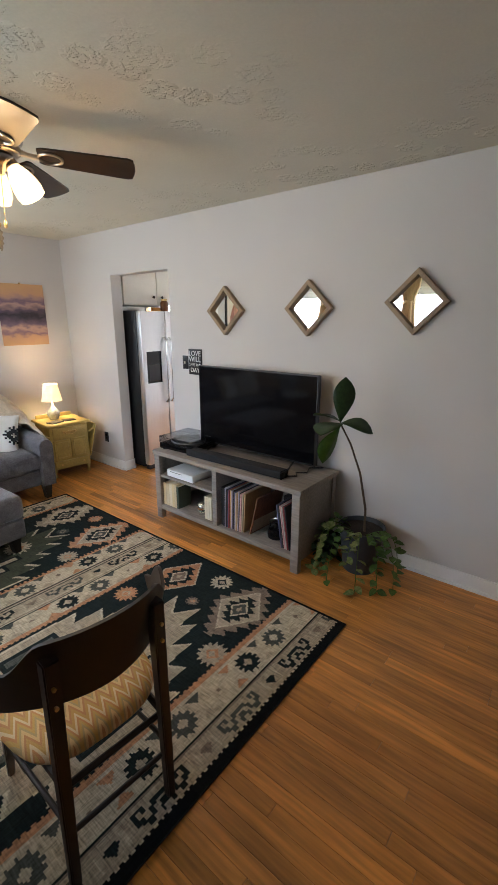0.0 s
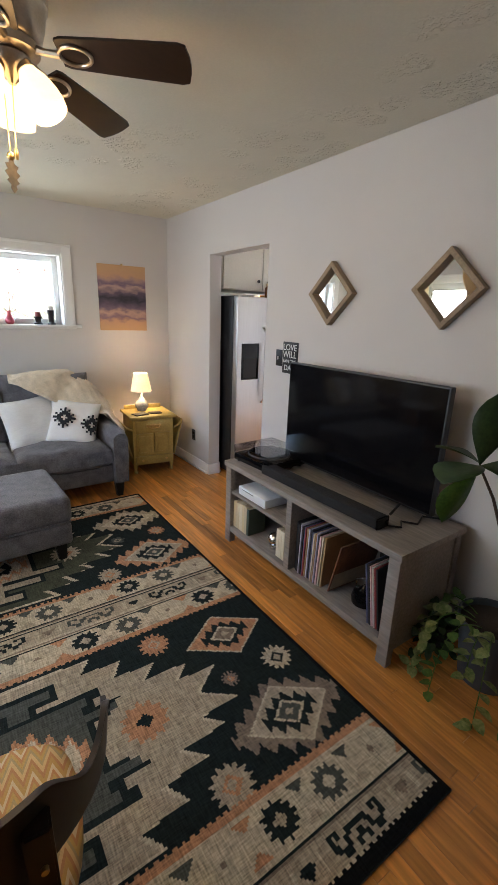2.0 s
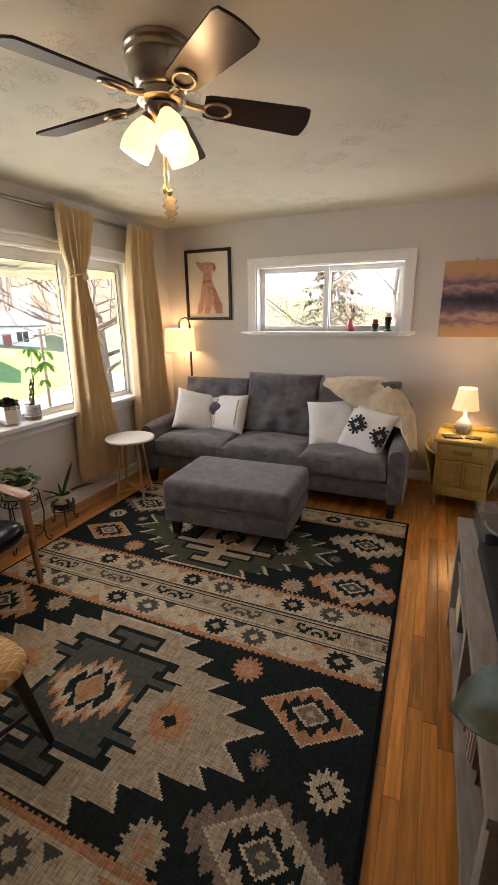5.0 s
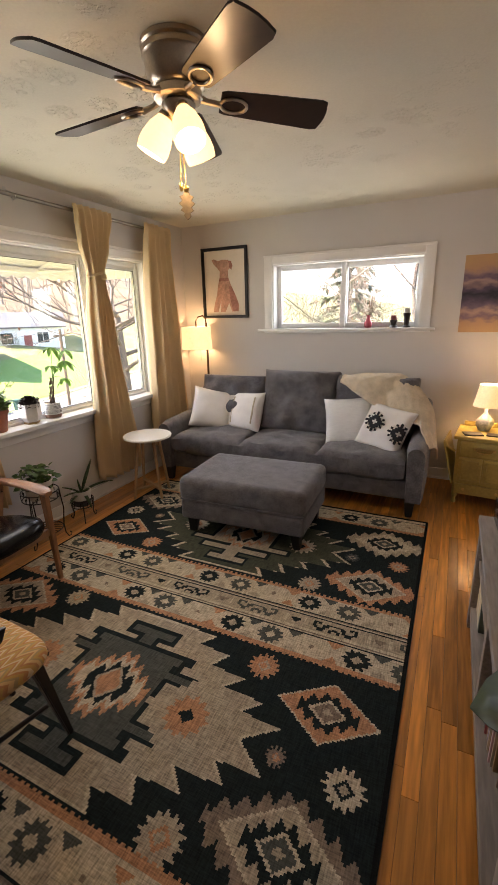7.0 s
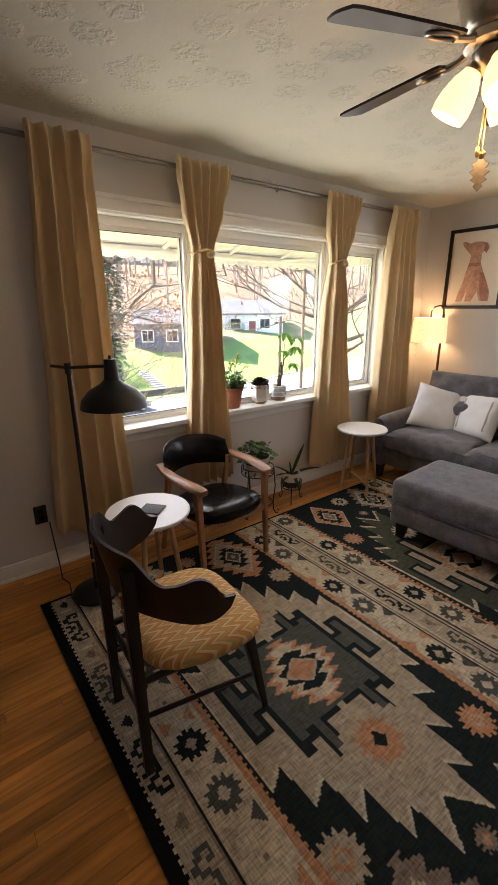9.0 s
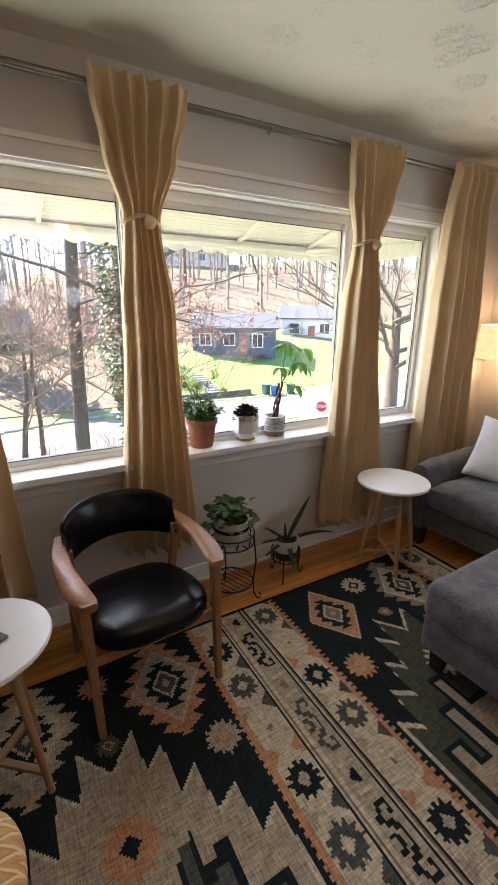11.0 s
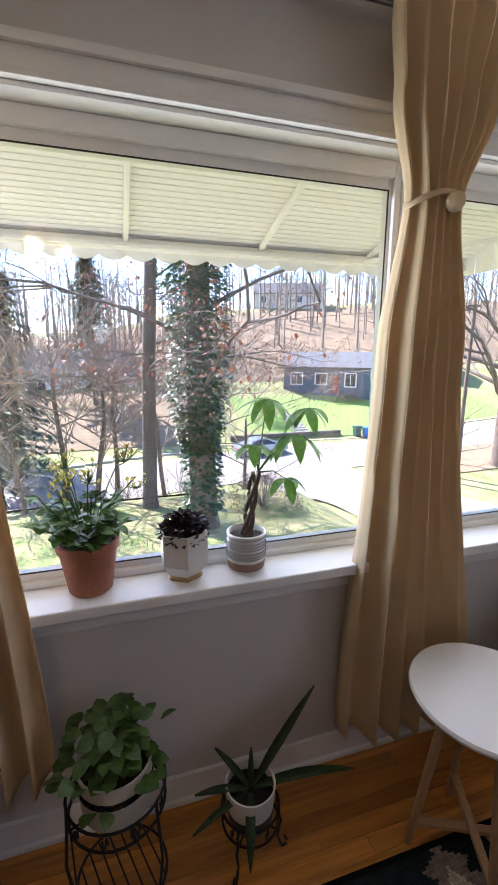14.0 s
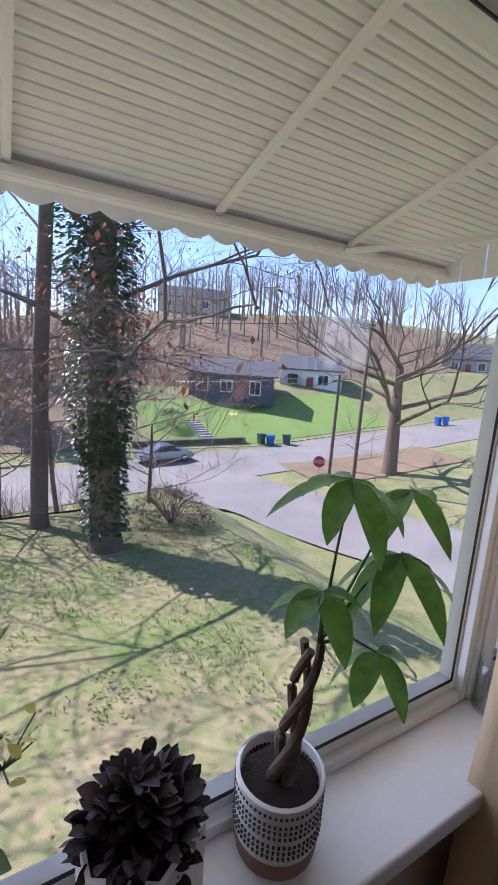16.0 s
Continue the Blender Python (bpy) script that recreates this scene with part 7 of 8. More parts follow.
# ---- parked car ----
PAINT = mat("silver_grey_paint", (0.20, 0.22, 0.25), 0.3, 0.6, vary=0.05, coat=0.6)
car = thing("parked_car", "silver-grey saloon car parked by the kerb", "car", pose(-32.0, 14.9, ground_z(-32.0, 14.9) + 0.05, 0, 0, 96))
bm = bmesh.new()
prof = [(-2.30, 0.35), (-2.32, 0.62), (-2.15, 0.82), (-1.5, 0.93), (-0.75, 1.35), (-0.2, 1.44), (0.45, 1.42), (1.05, 1.12), (1.55, 0.93), (2.15, 0.80), (2.30, 0.60), (2.28, 0.35)]
L_ = [[bm.verts.new((x, s * (0.88 if z < 0.95 else 0.70), z)) for x, z in prof] for s in (-1, 1)]
for i in range(len(prof)):
    j = (i + 1) % len(prof)
    bm.faces.new((L_[0][i], L_[0][j], L_[1][j], L_[1][i]))
bm.faces.new(L_[0][::-1])
bm.faces.new(L_[1])
bmesh.ops.bevel(bm, geom=bm.edges[:], offset=0.07, segments=2, affect="EDGES")
part("body", bm, PAINT, car)
for s in (-1, 1):
    for pts in (((-1.25, 0.97), (-0.72, 1.30), (-0.2, 1.37), (-0.2, 0.97)), ((-0.12, 0.97), (-0.12, 1.37), (0.42, 1.35), (0.98, 1.08), (1.1, 0.97))):
        bm = bmesh.new()
        f = bm.faces.new([bm.verts.new((x, s * (0.893 - (z - 0.95) * 0.45 + 0.012), z)) for x, z in pts])
        g = bmesh.ops.extrude_face_region(bm, geom=[f])
        bmesh.ops.translate(bm, vec=(0, s * 0.012, 0), verts=[q for q in g["geom"] if isinstance(q, bmesh.types.BMVert)])
        part("side_window", bm, DARKPANE, car, "dark side window", smooth=False)
    for x in (-1.40, 1.42):
        wh = part("wheel", tube([(x, s * 0.72, 0.32), (x, s * 0.90, 0.32)], 0.32, 24), BLACK, car)
        part("rim", tube([(x, s * 0.89, 0.32), (x, s * 0.912, 0.32)], [0.22, 0.19], 16), STEEL, wh)
    part("headlight", box(2.16, s * 0.62 - 0.14, 0.62, 2.31, s * 0.62 + 0.14, 0.74, 0.03), CHROME, car)
    part("tail_light", box(-2.33, s * 0.62 - 0.16, 0.66, -2.2, s * 0.62 + 0.16, 0.80, 0.03), mat("tail_lens", (0.30, 0.02, 0.02), 0.3), car)

# bins, stop sign, poles, wires
BINC = {"blue": mat("blue_bin", (0.02, 0.13, 0.42), 0.5), "green": mat("green_bin", (0.03, 0.09, 0.07), 0.5)}
for x, y, c, rz in ((-36.0, 26.6, "green", 10), (-35.5, 27.4, "blue", -5), (-34.9, 29.0, "green", 20), (-33.9, 51.5, "blue", 0), (-33.6, 52.6, "blue", 15)):
    b = thing("wheelie_bin", c + " plastic wheelie bin at the kerb", "bin", pose(x, y, ground_z(x, y) + 0.06, 0, 0, rz), "bins at the kerb")
    bm = bmesh.new()
    lo = [bm.verts.new((sx * 0.24, sy * 0.27, 0.06)) for sx, sy in ((-1, -1), (1, -1), (1, 1), (-1, 1))]
    hi = [bm.verts.new((sx * 0.31, sy * 0.36, 1.0)) for sx, sy in ((-1, -1), (1, -1), (1, 1), (-1, 1))]
    bm.faces.new(lo[::-1])
    bm.faces.new(hi)
    for k in range(4):
        bm.faces.new((lo[k], lo[(k + 1) % 4], hi[(k + 1) % 4], hi[k]))
    part("body", bm, BINC[c], b, smooth=False)
    part("lid", box(-0.34, -0.40, 1.0, 0.34, 0.38, 1.07, 0.02), BINC[c], b)
    for s in (-1, 1):
        part("wheel", tube([(s * 0.22, 0.26, 0.1), (s * 0.28, 0.26, 0.1)], 0.1, 14), BLACK, b)

sgx, sgy = -20.1, 21.1
sn = thing("stop_sign", "red octagonal stop sign on a steel post", "road sign", facing(sgx, sgy, ground_z(sgx, sgy), (0.6, 3.7)))
part("post", box(-0.03, 0.0, 0, 0.03, 0.05, 2.75), STEEL, sn)
m8 = Matrix.Translation((0, 0, 2.42)) @ pose(0, 0, 0, 90, 0, 0) @ pose(0, 0, 0, 0, 0, 22.5)
bm = lathe([(0.42, 0.0), (0.42, 0.012)], 8)
bm.transform(m8)
part("border", bm, TRIMFAR, sn, smooth=False)
bm = lathe([(0.385, 0.012), (0.385, 0.018)], 8)
bm.transform(m8)
part("plate", bm, mat("sign_red", (0.42, 0.02, 0.03), 0.5), sn, smooth=False)
words("lettering", "STOP", 0.30, TRIMFAR, sn, Matrix.Translation((0, -0.024, 2.42)) @ pose(0, 0, 0, 90, 0, 0))
POLEW = mat("creosote_pole", (0.16, 0.11, 0.08), 0.9, vary=0.3, scale=3, fine=20)
for x, y, h, r in ((-22.0, 23.7, 7.9, 0.13), (-21.5, 25.6, 11.8, 0.14)):
    pl = thing("utility_pole", "weathered wooden utility pole at the corner", "pole", pose(x, y, ground_z(x, y)))
    part("shaft", tube([(0, 0, -0.3), (0.05, 0, h * 0.5), (0.1, 0, h)], [r, r * 0.9, r * 0.75], 10), POLEW, pl)
    part("crossarm", box(-0.05, -0.5, h - 0.5, 0.05, 0.5, h - 0.38, 0.01), POLEW, pl)
for (a, b, sag) in (((-22, 23.7, 0.9), (-50, 8.0, -0.6), 0.9), ((-22, 23.7, 0.5), (-46, 32.0, -0.6), 0.7), ((-21.5, 25.6, 4.9), (-30, 75.0, 6.0), 1.2), ((-21.5, 25.6, 4.6), (-35, -40.0, 3.5), 1.6)):
    a, b = Vector(a), Vector(b)
    whole("wire", tube([a.lerp(b, k / 12) - Vector((0, 0, sag * 4 * (k / 12) * (1 - k / 12))) for k in range(13)], 0.014, 4), BLACK, "thin overhead wire crossing the street", "wire", "overhead wires")


# ---- trees ----
BARKT = mat("grey_brown_bark", (0.13, 0.10, 0.08), 0.95, vary=0.4, scale=4, fine=30, stretch=(1, 1, 0.3), bump=0.9)
TWIG = mat("pale_twig", (0.24, 0.19, 0.15), 0.9, vary=0.3)
RUST = leaf_mat("rust_leaf", (0.24, 0.085, 0.045), (0.15, 0.065, 0.04), 0.7, 0.3)
IVY = leaf_mat("ivy_leaf", (0.028, 0.065, 0.024), (0.05, 0.10, 0.035), 0.35, 0.1)


def grow(bm, p, d, length, r, depth, tips, spread=0.7, kids=3, n=6, lift=0.12):
    """A limb with bends, and its smaller limbs."""
    pts, rs = [p.copy()], [r]
    steps = 4 if depth > 1 else 3
    for i in range(steps):
        d = (d + Vector((rnd(-1, 1), rnd(-1, 1), rnd(-0.6, 1) + lift)) * 0.17).normalized()
        p = p + d * length / steps
        pts.append(p.copy())
        rs.append(r * (1 - 0.55 * (i + 1) / steps))
    bm_tube(bm, pts, rs, n if depth > 1 else max(3, n - 2))
    if depth == 0:
        tips.append((p.copy(), d.copy()))
        return
    for k in range(kids):
        t = rnd(0.35, 1.0) if k else 1.0
        i = min(steps - 1, int(t * steps))
        q = pts[i].lerp(pts[i + 1], t * steps - i) if t < 1 else pts[-1]
        nd = (d + Vector((rnd(-1, 1), rnd(-1, 1), rnd(-0.5, 0.8))) * spread).normalized()
        grow(bm, q, nd, length * rnd(0.55, 0.78), max(0.005, r * (0.45 if k else 0.58)), depth - 1, tips, spread, kids, max(3, n - 1), lift)


def tree(name, label, x, y, trunk_h, r, lean=(0, 0, 1), limbs=6, limb_len=3.0, depth=3, seed=0, leafmat=None, leaf_n=0, first=0.55, spread=0.75, droop=0.1):
    random.seed(seed)
    z = ground_z(x, y)
    t = thing(name, label, "tree", pose(x, y, z))
    d = Vector(lean).normalized()
    pts = [Vector((0, 0, -0.3)), Vector((0, 0, 0.25)) + d * 0.1, d * trunk_h * 0.35, d * trunk_h * 0.7 + Vector((rnd(-0.2, 0.2), rnd(-0.2, 0.2), 0)), d * trunk_h]
    part("trunk", tube(pts, [r * 1.45, r * 1.05, r * 0.92, r * 0.75, r * 0.5], 14), BARKT, t)
    bm, tips = bmesh.new(), []
    for k in range(limbs):
        f = first + (1 - first) * k / max(1, limbs - 1)
        a = 2.4 * k + rnd(-0.4, 0.4)
        grow(bm, d * trunk_h * f, Vector((math.cos(a), math.sin(a), rnd(0.15, 0.75))), limb_len * (1.15 - 0.4 * f) * rnd(0.8, 1.2), r * (0.36 if r < 0.15 or r > 0.5 else 0.17), depth, tips, spread, 3, 7, droop)
    part("branches", bm, TWIG if r < 0.12 else BARKT, t)
    if leafmat and tips:
        bl = bmesh.new()
        for k in range(leaf_n):
            q, dd = random.choice(tips)
            bm_leaf(bl, q + Vector((rnd(-0.25, 0.25), rnd(-0.25, 0.25), rnd(-0.2, 0.2))), (rnd(-1, 1), rnd(-1, 1), rnd(-1, 0.3)), rnd(0.045, 0.08), rnd(0.03, 0.05), 0.4, 2)
        part("crown", bl, leafmat, t, "dry rust-coloured leaves" if leafmat == RUST else "")
    return t


iv = tree("tree", "tall oak trunk wrapped in dark ivy on the lawn", -8.8, 5.55, 11.0, 0.33, (0.01, -0.02, 1), 13, 3.0, 4, 5, RUST, 8500, 0.30, 0.85, -0.35)
random.seed(17)
bm = bmesh.new()
for k in range(6500):
    h = rnd(0.4, 7.5)
    a = rnd(0, 6.28)
    rr = 0.34 + (rnd(0, 0.16) if h < 2.2 else rnd(0.02, 0.55) * min(1.0, (h - 1.6) / 2.0)) * (0.75 + 0.4 * noise.noise(Vector((math.cos(a) * 1.5, math.sin(a) * 1.5, h * 0.9))))
    if h < 2.0 and random.random() < 0.55:
        continue
    bm_leaf(bm, (rr * math.cos(a) + 0.01 * h, rr * math.sin(a) - 0.02 * h, h), (math.cos(a), math.sin(a), rnd(-0.6, 0.5)), rnd(0.09, 0.16), rnd(0.08, 0.13), 0.5, 2, rnd(-0.5, 0.5))
part("ivy", bm, IVY, iv, "dense dark green ivy")
tree("tree", "plain grey trunk standing beside the ivy-clad one", -10.9, 4.35, 12.0, 0.20, (0.0, 0.03, 1), 11, 2.8, 4, 6, RUST, 4800, 0.32, 0.85, -0.3)
tree("tree", "broad bare oak with heavy spreading limbs by the street", -22.6, 30.6, 8.5, 0.55, (-0.05, 0.03, 1), 11, 7.0, 4, 9, RUST, 260, 0.45, 0.7, 0.02)
tree("small_tree", "slender bare multi-stemmed sapling near the lawn's edge", -11.5, 0.9, 3.0, 0.06, (0.05, -0.1, 1), 9, 1.8, 4, 12, None, 0, 0.2)
tree("small_tree", "twiggy tree with rust-coloured leaves beside the lawn", -12.8, 2.8, 3.8, 0.09, (0.1, 0.1, 1), 9, 2.3, 4, 14, RUST, 1400, 0.3, 0.9)
tree("small_tree", "twiggy russet tree beside the street corner", -24.0, 28.2, 3.5, 0.09, (0, 0, 1), 7, 1.8, 3, 15, RUST, 500, 0.3, 0.9)
tree("small_tree", "bare twiggy tree near the front window", -7.5, -1.0, 4.0, 0.08, (0.1, 0.2, 1), 9, 2.3, 4, 16, None, 0, 0.3, 0.9)
for k, (x, y, n_) in enumerate(((-12.6, 6.2, 1100), (-15.5, 8.6, 700), (-13.9, 3.4, 1100), (-13.0, 1.9, 700), (-15.2, 5.2, 1000))):
    tree("small_tree", "twiggy rust-leaved tree below the lawn", x, y, rnd(3.6, 5.0), 0.085, (rnd(-0.1, 0.1), rnd(-0.1, 0.1), 1), 10, 2.5, 4, 60 + k, RUST, n_ * 2, 0.3, 0.95)
for k, (x, y) in enumerate(((0.8, 11.0), (2.6, 10.2), (4.2, 12.5), (1.8, 14.5), (5.6, 11.5), (-0.8, 13.0))):
    tree("tree", "bare tree behind the house seen through glass", x, y, 6.5, 0.05, (rnd(-0.1, 0.1), rnd(-0.1, 0.1), 1), 14, 2.4, 4, 30 + k, RUST, 500, 0.3, 0.95)


def bush(label, x, y, rx, ry, h, n, material, seed, leaf=0.07, name="bush"):
    random.seed(seed)
    t = thing(name, label, "bush", pose(x, y, ground_z(x, y)))
    bs, bl = bmesh.new(), bmesh.new()
    for k in range(26):
        a = rnd(0, 6.28)
        q = Vector((math.cos(a) * rx * rnd(0.3, 1), math.sin(a) * ry * rnd(0.3, 1), h * rnd(0.5, 1)))
        bm_tube(bs, [(0, 0, -0.1), q * 0.5 + Vector((0, 0, h * 0.15)), q], [0.02, 0.012, 0.005], 4)
    for k in range(n):
        a, e, s = rnd(0, 6.28), rnd(0.0, 1.5), rnd(0.55, 1.0) ** 0.5
        lump = 1 + 0.28 * noise.noise(Vector((math.cos(a) * 2, math.sin(a) * 2, e * 2 + seed)))
        q = Vector((math.cos(a) * math.cos(e) * rx, math.sin(a) * math.cos(e) * ry, math.sin(e) * h)) * s * lump
        q.z = max(0.03, q.z)
        bm_leaf(bl, q, (rnd(-1, 1), rnd(-1, 1), rnd(-0.4, 1)), leaf * rnd(0.7, 1.3), leaf * 0.6, 0.4, 2)
    part("twigs", bs, TWIG, t)
    part("foliage", bl, material, t)
    return t


bush("dense dark shrub at the corner of the lawn", -9.9, 7.5, 1.3, 1.1, 0.95, 2600, leaf_mat("russet_shrub", (0.10, 0.055, 0.04), (0.16, 0.10, 0.06), 0.7), 41, 0.06)
bush("dark evergreen shrub beside the bank", -13.0, -1.8, 1.5, 1.6, 1.7, 2600, DEEP, 42, 0.09)
bush("tall pale winter shrub near the window", -6.5, 0.2, 0.9, 0.9, 1.5, 500, TWIG, 43, 0.05)
bush("clipped shrub by the blue house steps", -40.5, 18.5, 1.8, 2.2, 1.9, 1500, DEEP, 44, 0.16)
bush("round shrub before the white house", -51.5, 41.0, 1.6, 1.8, 1.6, 1200, DEEP, 45, 0.16)
bush("shrub at the foot of the blue house", -44.0, 30.0, 1.0, 2.5, 0.9, 900, DEEP, 46, 0.14)


def conifer(label, x, y, h, w, seed):
    random.seed(seed)
    t = thing("conifer", label, "tree", pose(x, y, ground_z(x, y)))
    part("trunk", tube([(0, 0, -0.3), (0, 0, h)], [h * 0.022, 0.02], 8), BARKT, t)
    bl = bmesh.new()
    for k in range(int(h * 9)):
        f = (k / (h * 9)) ** 0.9
        z = h * (0.12 + 0.86 * f)
        L = w * (1 - f) ** 0.8 * rnd(0.6, 1.1) + 0.2
        a = k * 2.4 + rnd(-0.3, 0.3)
        n = 10
        for q in range(n):
            s = (q + 1) / n
            b = Vector((math.cos(a) * L * s, math.sin(a) * L * s, z - 0.22 * L * s * s))
            for e in range(3):
                aa = a + rnd(-1.3, 1.3)
                bm_leaf(bl, b, (math.cos(aa), math.sin(aa), rnd(-0.5, 0.2)), rnd(0.35, 0.6) * h / 12, 0.16 * h / 12, 0.4, 2)
    part("crown", bl, CONI, t, "dark evergreen boughs")
    return t


CONI = leaf_mat("conifer_needles", (0.035, 0.06, 0.03), (0.055, 0.08, 0.035), 0.7, 0.05)
conifer("dark evergreen tree beside the white house", -40, -8.5, 13, 3.6, 51)
conifer("tall dark pine behind the white house", -62, 0.5, 15, 4.0, 52)
conifer("evergreen beside the lawn's far bank", -17.5, -5.5, 9, 2.6, 53)
conifer("tall dark pine on the hillside", -66, -14, 17, 4.5, 54)
conifer("loose feathery evergreen near the lawn", -14.6, -0.5, 8.5, 2.1, 55)
conifer("tall dark evergreen across the street", -33.0, -4.0, 13.0, 3.2, 56)

conifer("feathery evergreen behind the house", -0.2, 16.0, 11.0, 3.0, 57)
conifer("tall dark evergreen near the white house", -27.5, -2.6, 13.5, 3.4, 58)
conifer("dark evergreen standing past the street", -46.0, 1.5, 15.5, 3.6, 59)

# bare woods on the hill, one mass
random.seed(77)
bm, tips = bmesh.new(), []
for k in range(330):
    x, y = rnd(-120, -54), rnd(-45, 105)
    if -72 < x and 15 < y < 52 and x > -60:
        continue
    z = ground_z(x, y)
    h, r = rnd(9, 16), rnd(0.12, 0.26)
    d = Vector((rnd(-0.06, 0.06), rnd(-0.06, 0.06), 1)).normalized()
    b = Vector((x, y, z - 0.3))
    bm_tube(bm, [b, b + d * h * 0.5, b + d * h], [r, r * 0.75, r * 0.3], 5)
    for q in range(8):
        f = rnd(0.4, 1.0)
        a = rnd(0, 6.28)
        grow(bm, b + d * h * f, Vector((math.cos(a), math.sin(a), rnd(0.3, 1.2))), rnd(1.8, 3.6) * (1.2 - 0.5 * f), r * 0.28, 2, tips, 0.8, 2, 4, 0.1)
wd = whole("bare_woods", bm, TWIG, "bare winter trees covering the hillside", "woods", kind="stuff")
# low brush along the banks
bm = bmesh.new()
for k in range(640):
    x, y = (rnd(-20, -12.5), rnd(-14, 9)) if k < 240 else (rnd(-66, -50), rnd(-30, 75))
    b = Vector((x, y, ground_z(x, y) - 0.05))
    for q in range(4):
        a = rnd(0, 6.28)
        grow(bm, b, Vector((math.cos(a) * 0.5, math.sin(a) * 0.5, 1)), rnd(0.5, 1.1) * (1 if k < 240 else 1.7), 0.012 if k < 240 else 0.03, 1, tips, 0.8, 3, 4, 0.1)
whole("brush", bm, TWIG, "low bare brush along the banks", "brush", kind="stuff")
# fallen leaves and tufts on the near lawn
bm = bmesh.new()
random.seed(5)
for k in range(2400):
    x, y = rnd(-11, -1.2), rnd(-2, 9)
    if noise.noise(Vector((x * 0.7, y * 0.7, 3.0))) < rnd(-0.35, 0.45):
        continue
    bm_leaf(bm, (x, y, ground_z(x, y) + 0.01), (rnd(-1, 1), rnd(-1, 1), rnd(0, 0.4)), rnd(0.03, 0.07), rnd(0.02, 0.04), 0.6, 2)
whole("fallen_leaves", bm, leaf_mat("dry_leaf", (0.34, 0.20, 0.10), (0.24, 0.14, 0.07), 0.8, 0.2), "dry fallen leaves scattered on the lawn", "leaves", kind="stuff")
bm = bmesh.new()
for k in range(15000):
    x, y = rnd(-11, -1.5), rnd(-2, 9)
    if noise.noise(Vector((x * 0.9, y * 0.9, 8.0))) < rnd(-0.1, 0.4):
        continue
    bm_leaf(bm, (x, y, ground_z(x, y)), (rnd(-0.6, 0.6), rnd(-0.6, 0.6), 1), rnd(0.04, 0.10), rnd(0.012, 0.03), 0.9, 2)
whole("grass", bm, leaf_mat("grass_blade", (0.15, 0.27, 0.045), (0.23, 0.28, 0.08), 0.7, 0.2), "uneven tufts of green grass on the lawn", "grass", kind="stuff")

# ---- the rug: a woven pattern laid out on a fine grid of knots ----
RX0, RX1, RY0, RY1 = 0.548, 2.945, 1.885, 4.865
KN = 0.0085
nxr, nyr = round((RX1 - RX0) / KN), round((RY1 - RY0) / KN)
GX, GY = np.meshgrid(RX0 + (np.arange(nxr) + 0.5) * KN, RY0 + (np.arange(nyr) + 0.5) * KN, indexing="ij")
PAL = np.array([(0.0115, 0.0175, 0.0180), (0.455, 0.395, 0.295), (0.41, 0.215, 0.12), (0.070, 0.076, 0.068), (0.20, 0.155, 0.12),
                (0.060, 0.066, 0.046), (0.345, 0.292, 0.218), (0.005, 0.006, 0.0065)])
DARK, CREAM, PEACH, GREY, TAUPE, OLIV, SAND, EDGE = range(8)
pat = np.zeros((nxr, nyr), int)


def put(mask, c):
    pat[mask] = c


def dia(cx, cy, a, b):
    return np.abs(GX - cx) / a + np.abs(GY - cy) / b


def zig(v, period):
    return np.abs((v / period) % 1 - 0.5) * 2


def burst(cx, cy, r, col, heart, core):
    """A small sun with pointed rays."""
    dx, dy = GX - cx, GY - cy
    ang = np.arctan2(dy, dx)
    rr = np.hypot(dx, dy)
    put(rr < r * (0.66 + 0.34 * zig(ang, 2 * math.pi / 14)), col)
    put(dia(cx, cy, r * 0.48, r * 0.48) < 1, heart)
    put(dia(cx, cy, r * 0.27, r * 0.27) < 1, core)


def lozenge(cx, cy, a, b, rings):
    for s, col in rings:
        put(dia(cx, cy, a * s, b * s) < 1, col)


# big jagged medallions
MX, SY_, NY_ = 1.742, 2.710, 4.160
SP = ((0.0, 0.66), (0.10, 0.79), (0.108, 0.61), (0.18, 0.68), (0.19, 0.49), (0.26, 0.555), (0.272, 0.38), (0.355, 0.43), (0.365, 0.26), (0.445, 0.315), (0.447, 0.0))
hw_s = lambda dy: np.interp(dy, [p[0] for p in SP], [p[1] for p in SP])
adx, ady = np.abs(GX - MX), np.abs(GY - SY_)
put((adx < hw_s(ady)) & (ady < 0.446), CREAM)
ring_in = (adx < hw_s(ady) - 0.018) & (ady < 0.435)
put(ring_in, SAND)
# hooked grey key inside
key = ((ady > 0.29) & (ady < 0.385) & (adx < 0.15)) | ((ady > 0.255) & (ady <= 0.295) & (adx < 0.065)) | ((ady > 0.17) & (ady <= 0.262) & (adx < 0.265)) \
    | ((ady > 0.10) & (ady <= 0.172) & (adx < 0.385)) | ((ady <= 0.102) & (adx < 0.24)) | ((ady > 0.215) & (ady < 0.262) & (adx < 0.30))
inner = ((ady > 0.315) & (ady < 0.36) & (adx < 0.125)) | ((ady > 0.255) & (ady <= 0.32) & (adx < 0.04)) | ((ady > 0.195) & (ady <= 0.24) & (adx < 0.24)) \
    | ((ady > 0.12) & (ady <= 0.155) & (adx < 0.36)) | ((ady <= 0.20) & (adx < 0.215))
put(key, DARK)
put(inner, GREY)
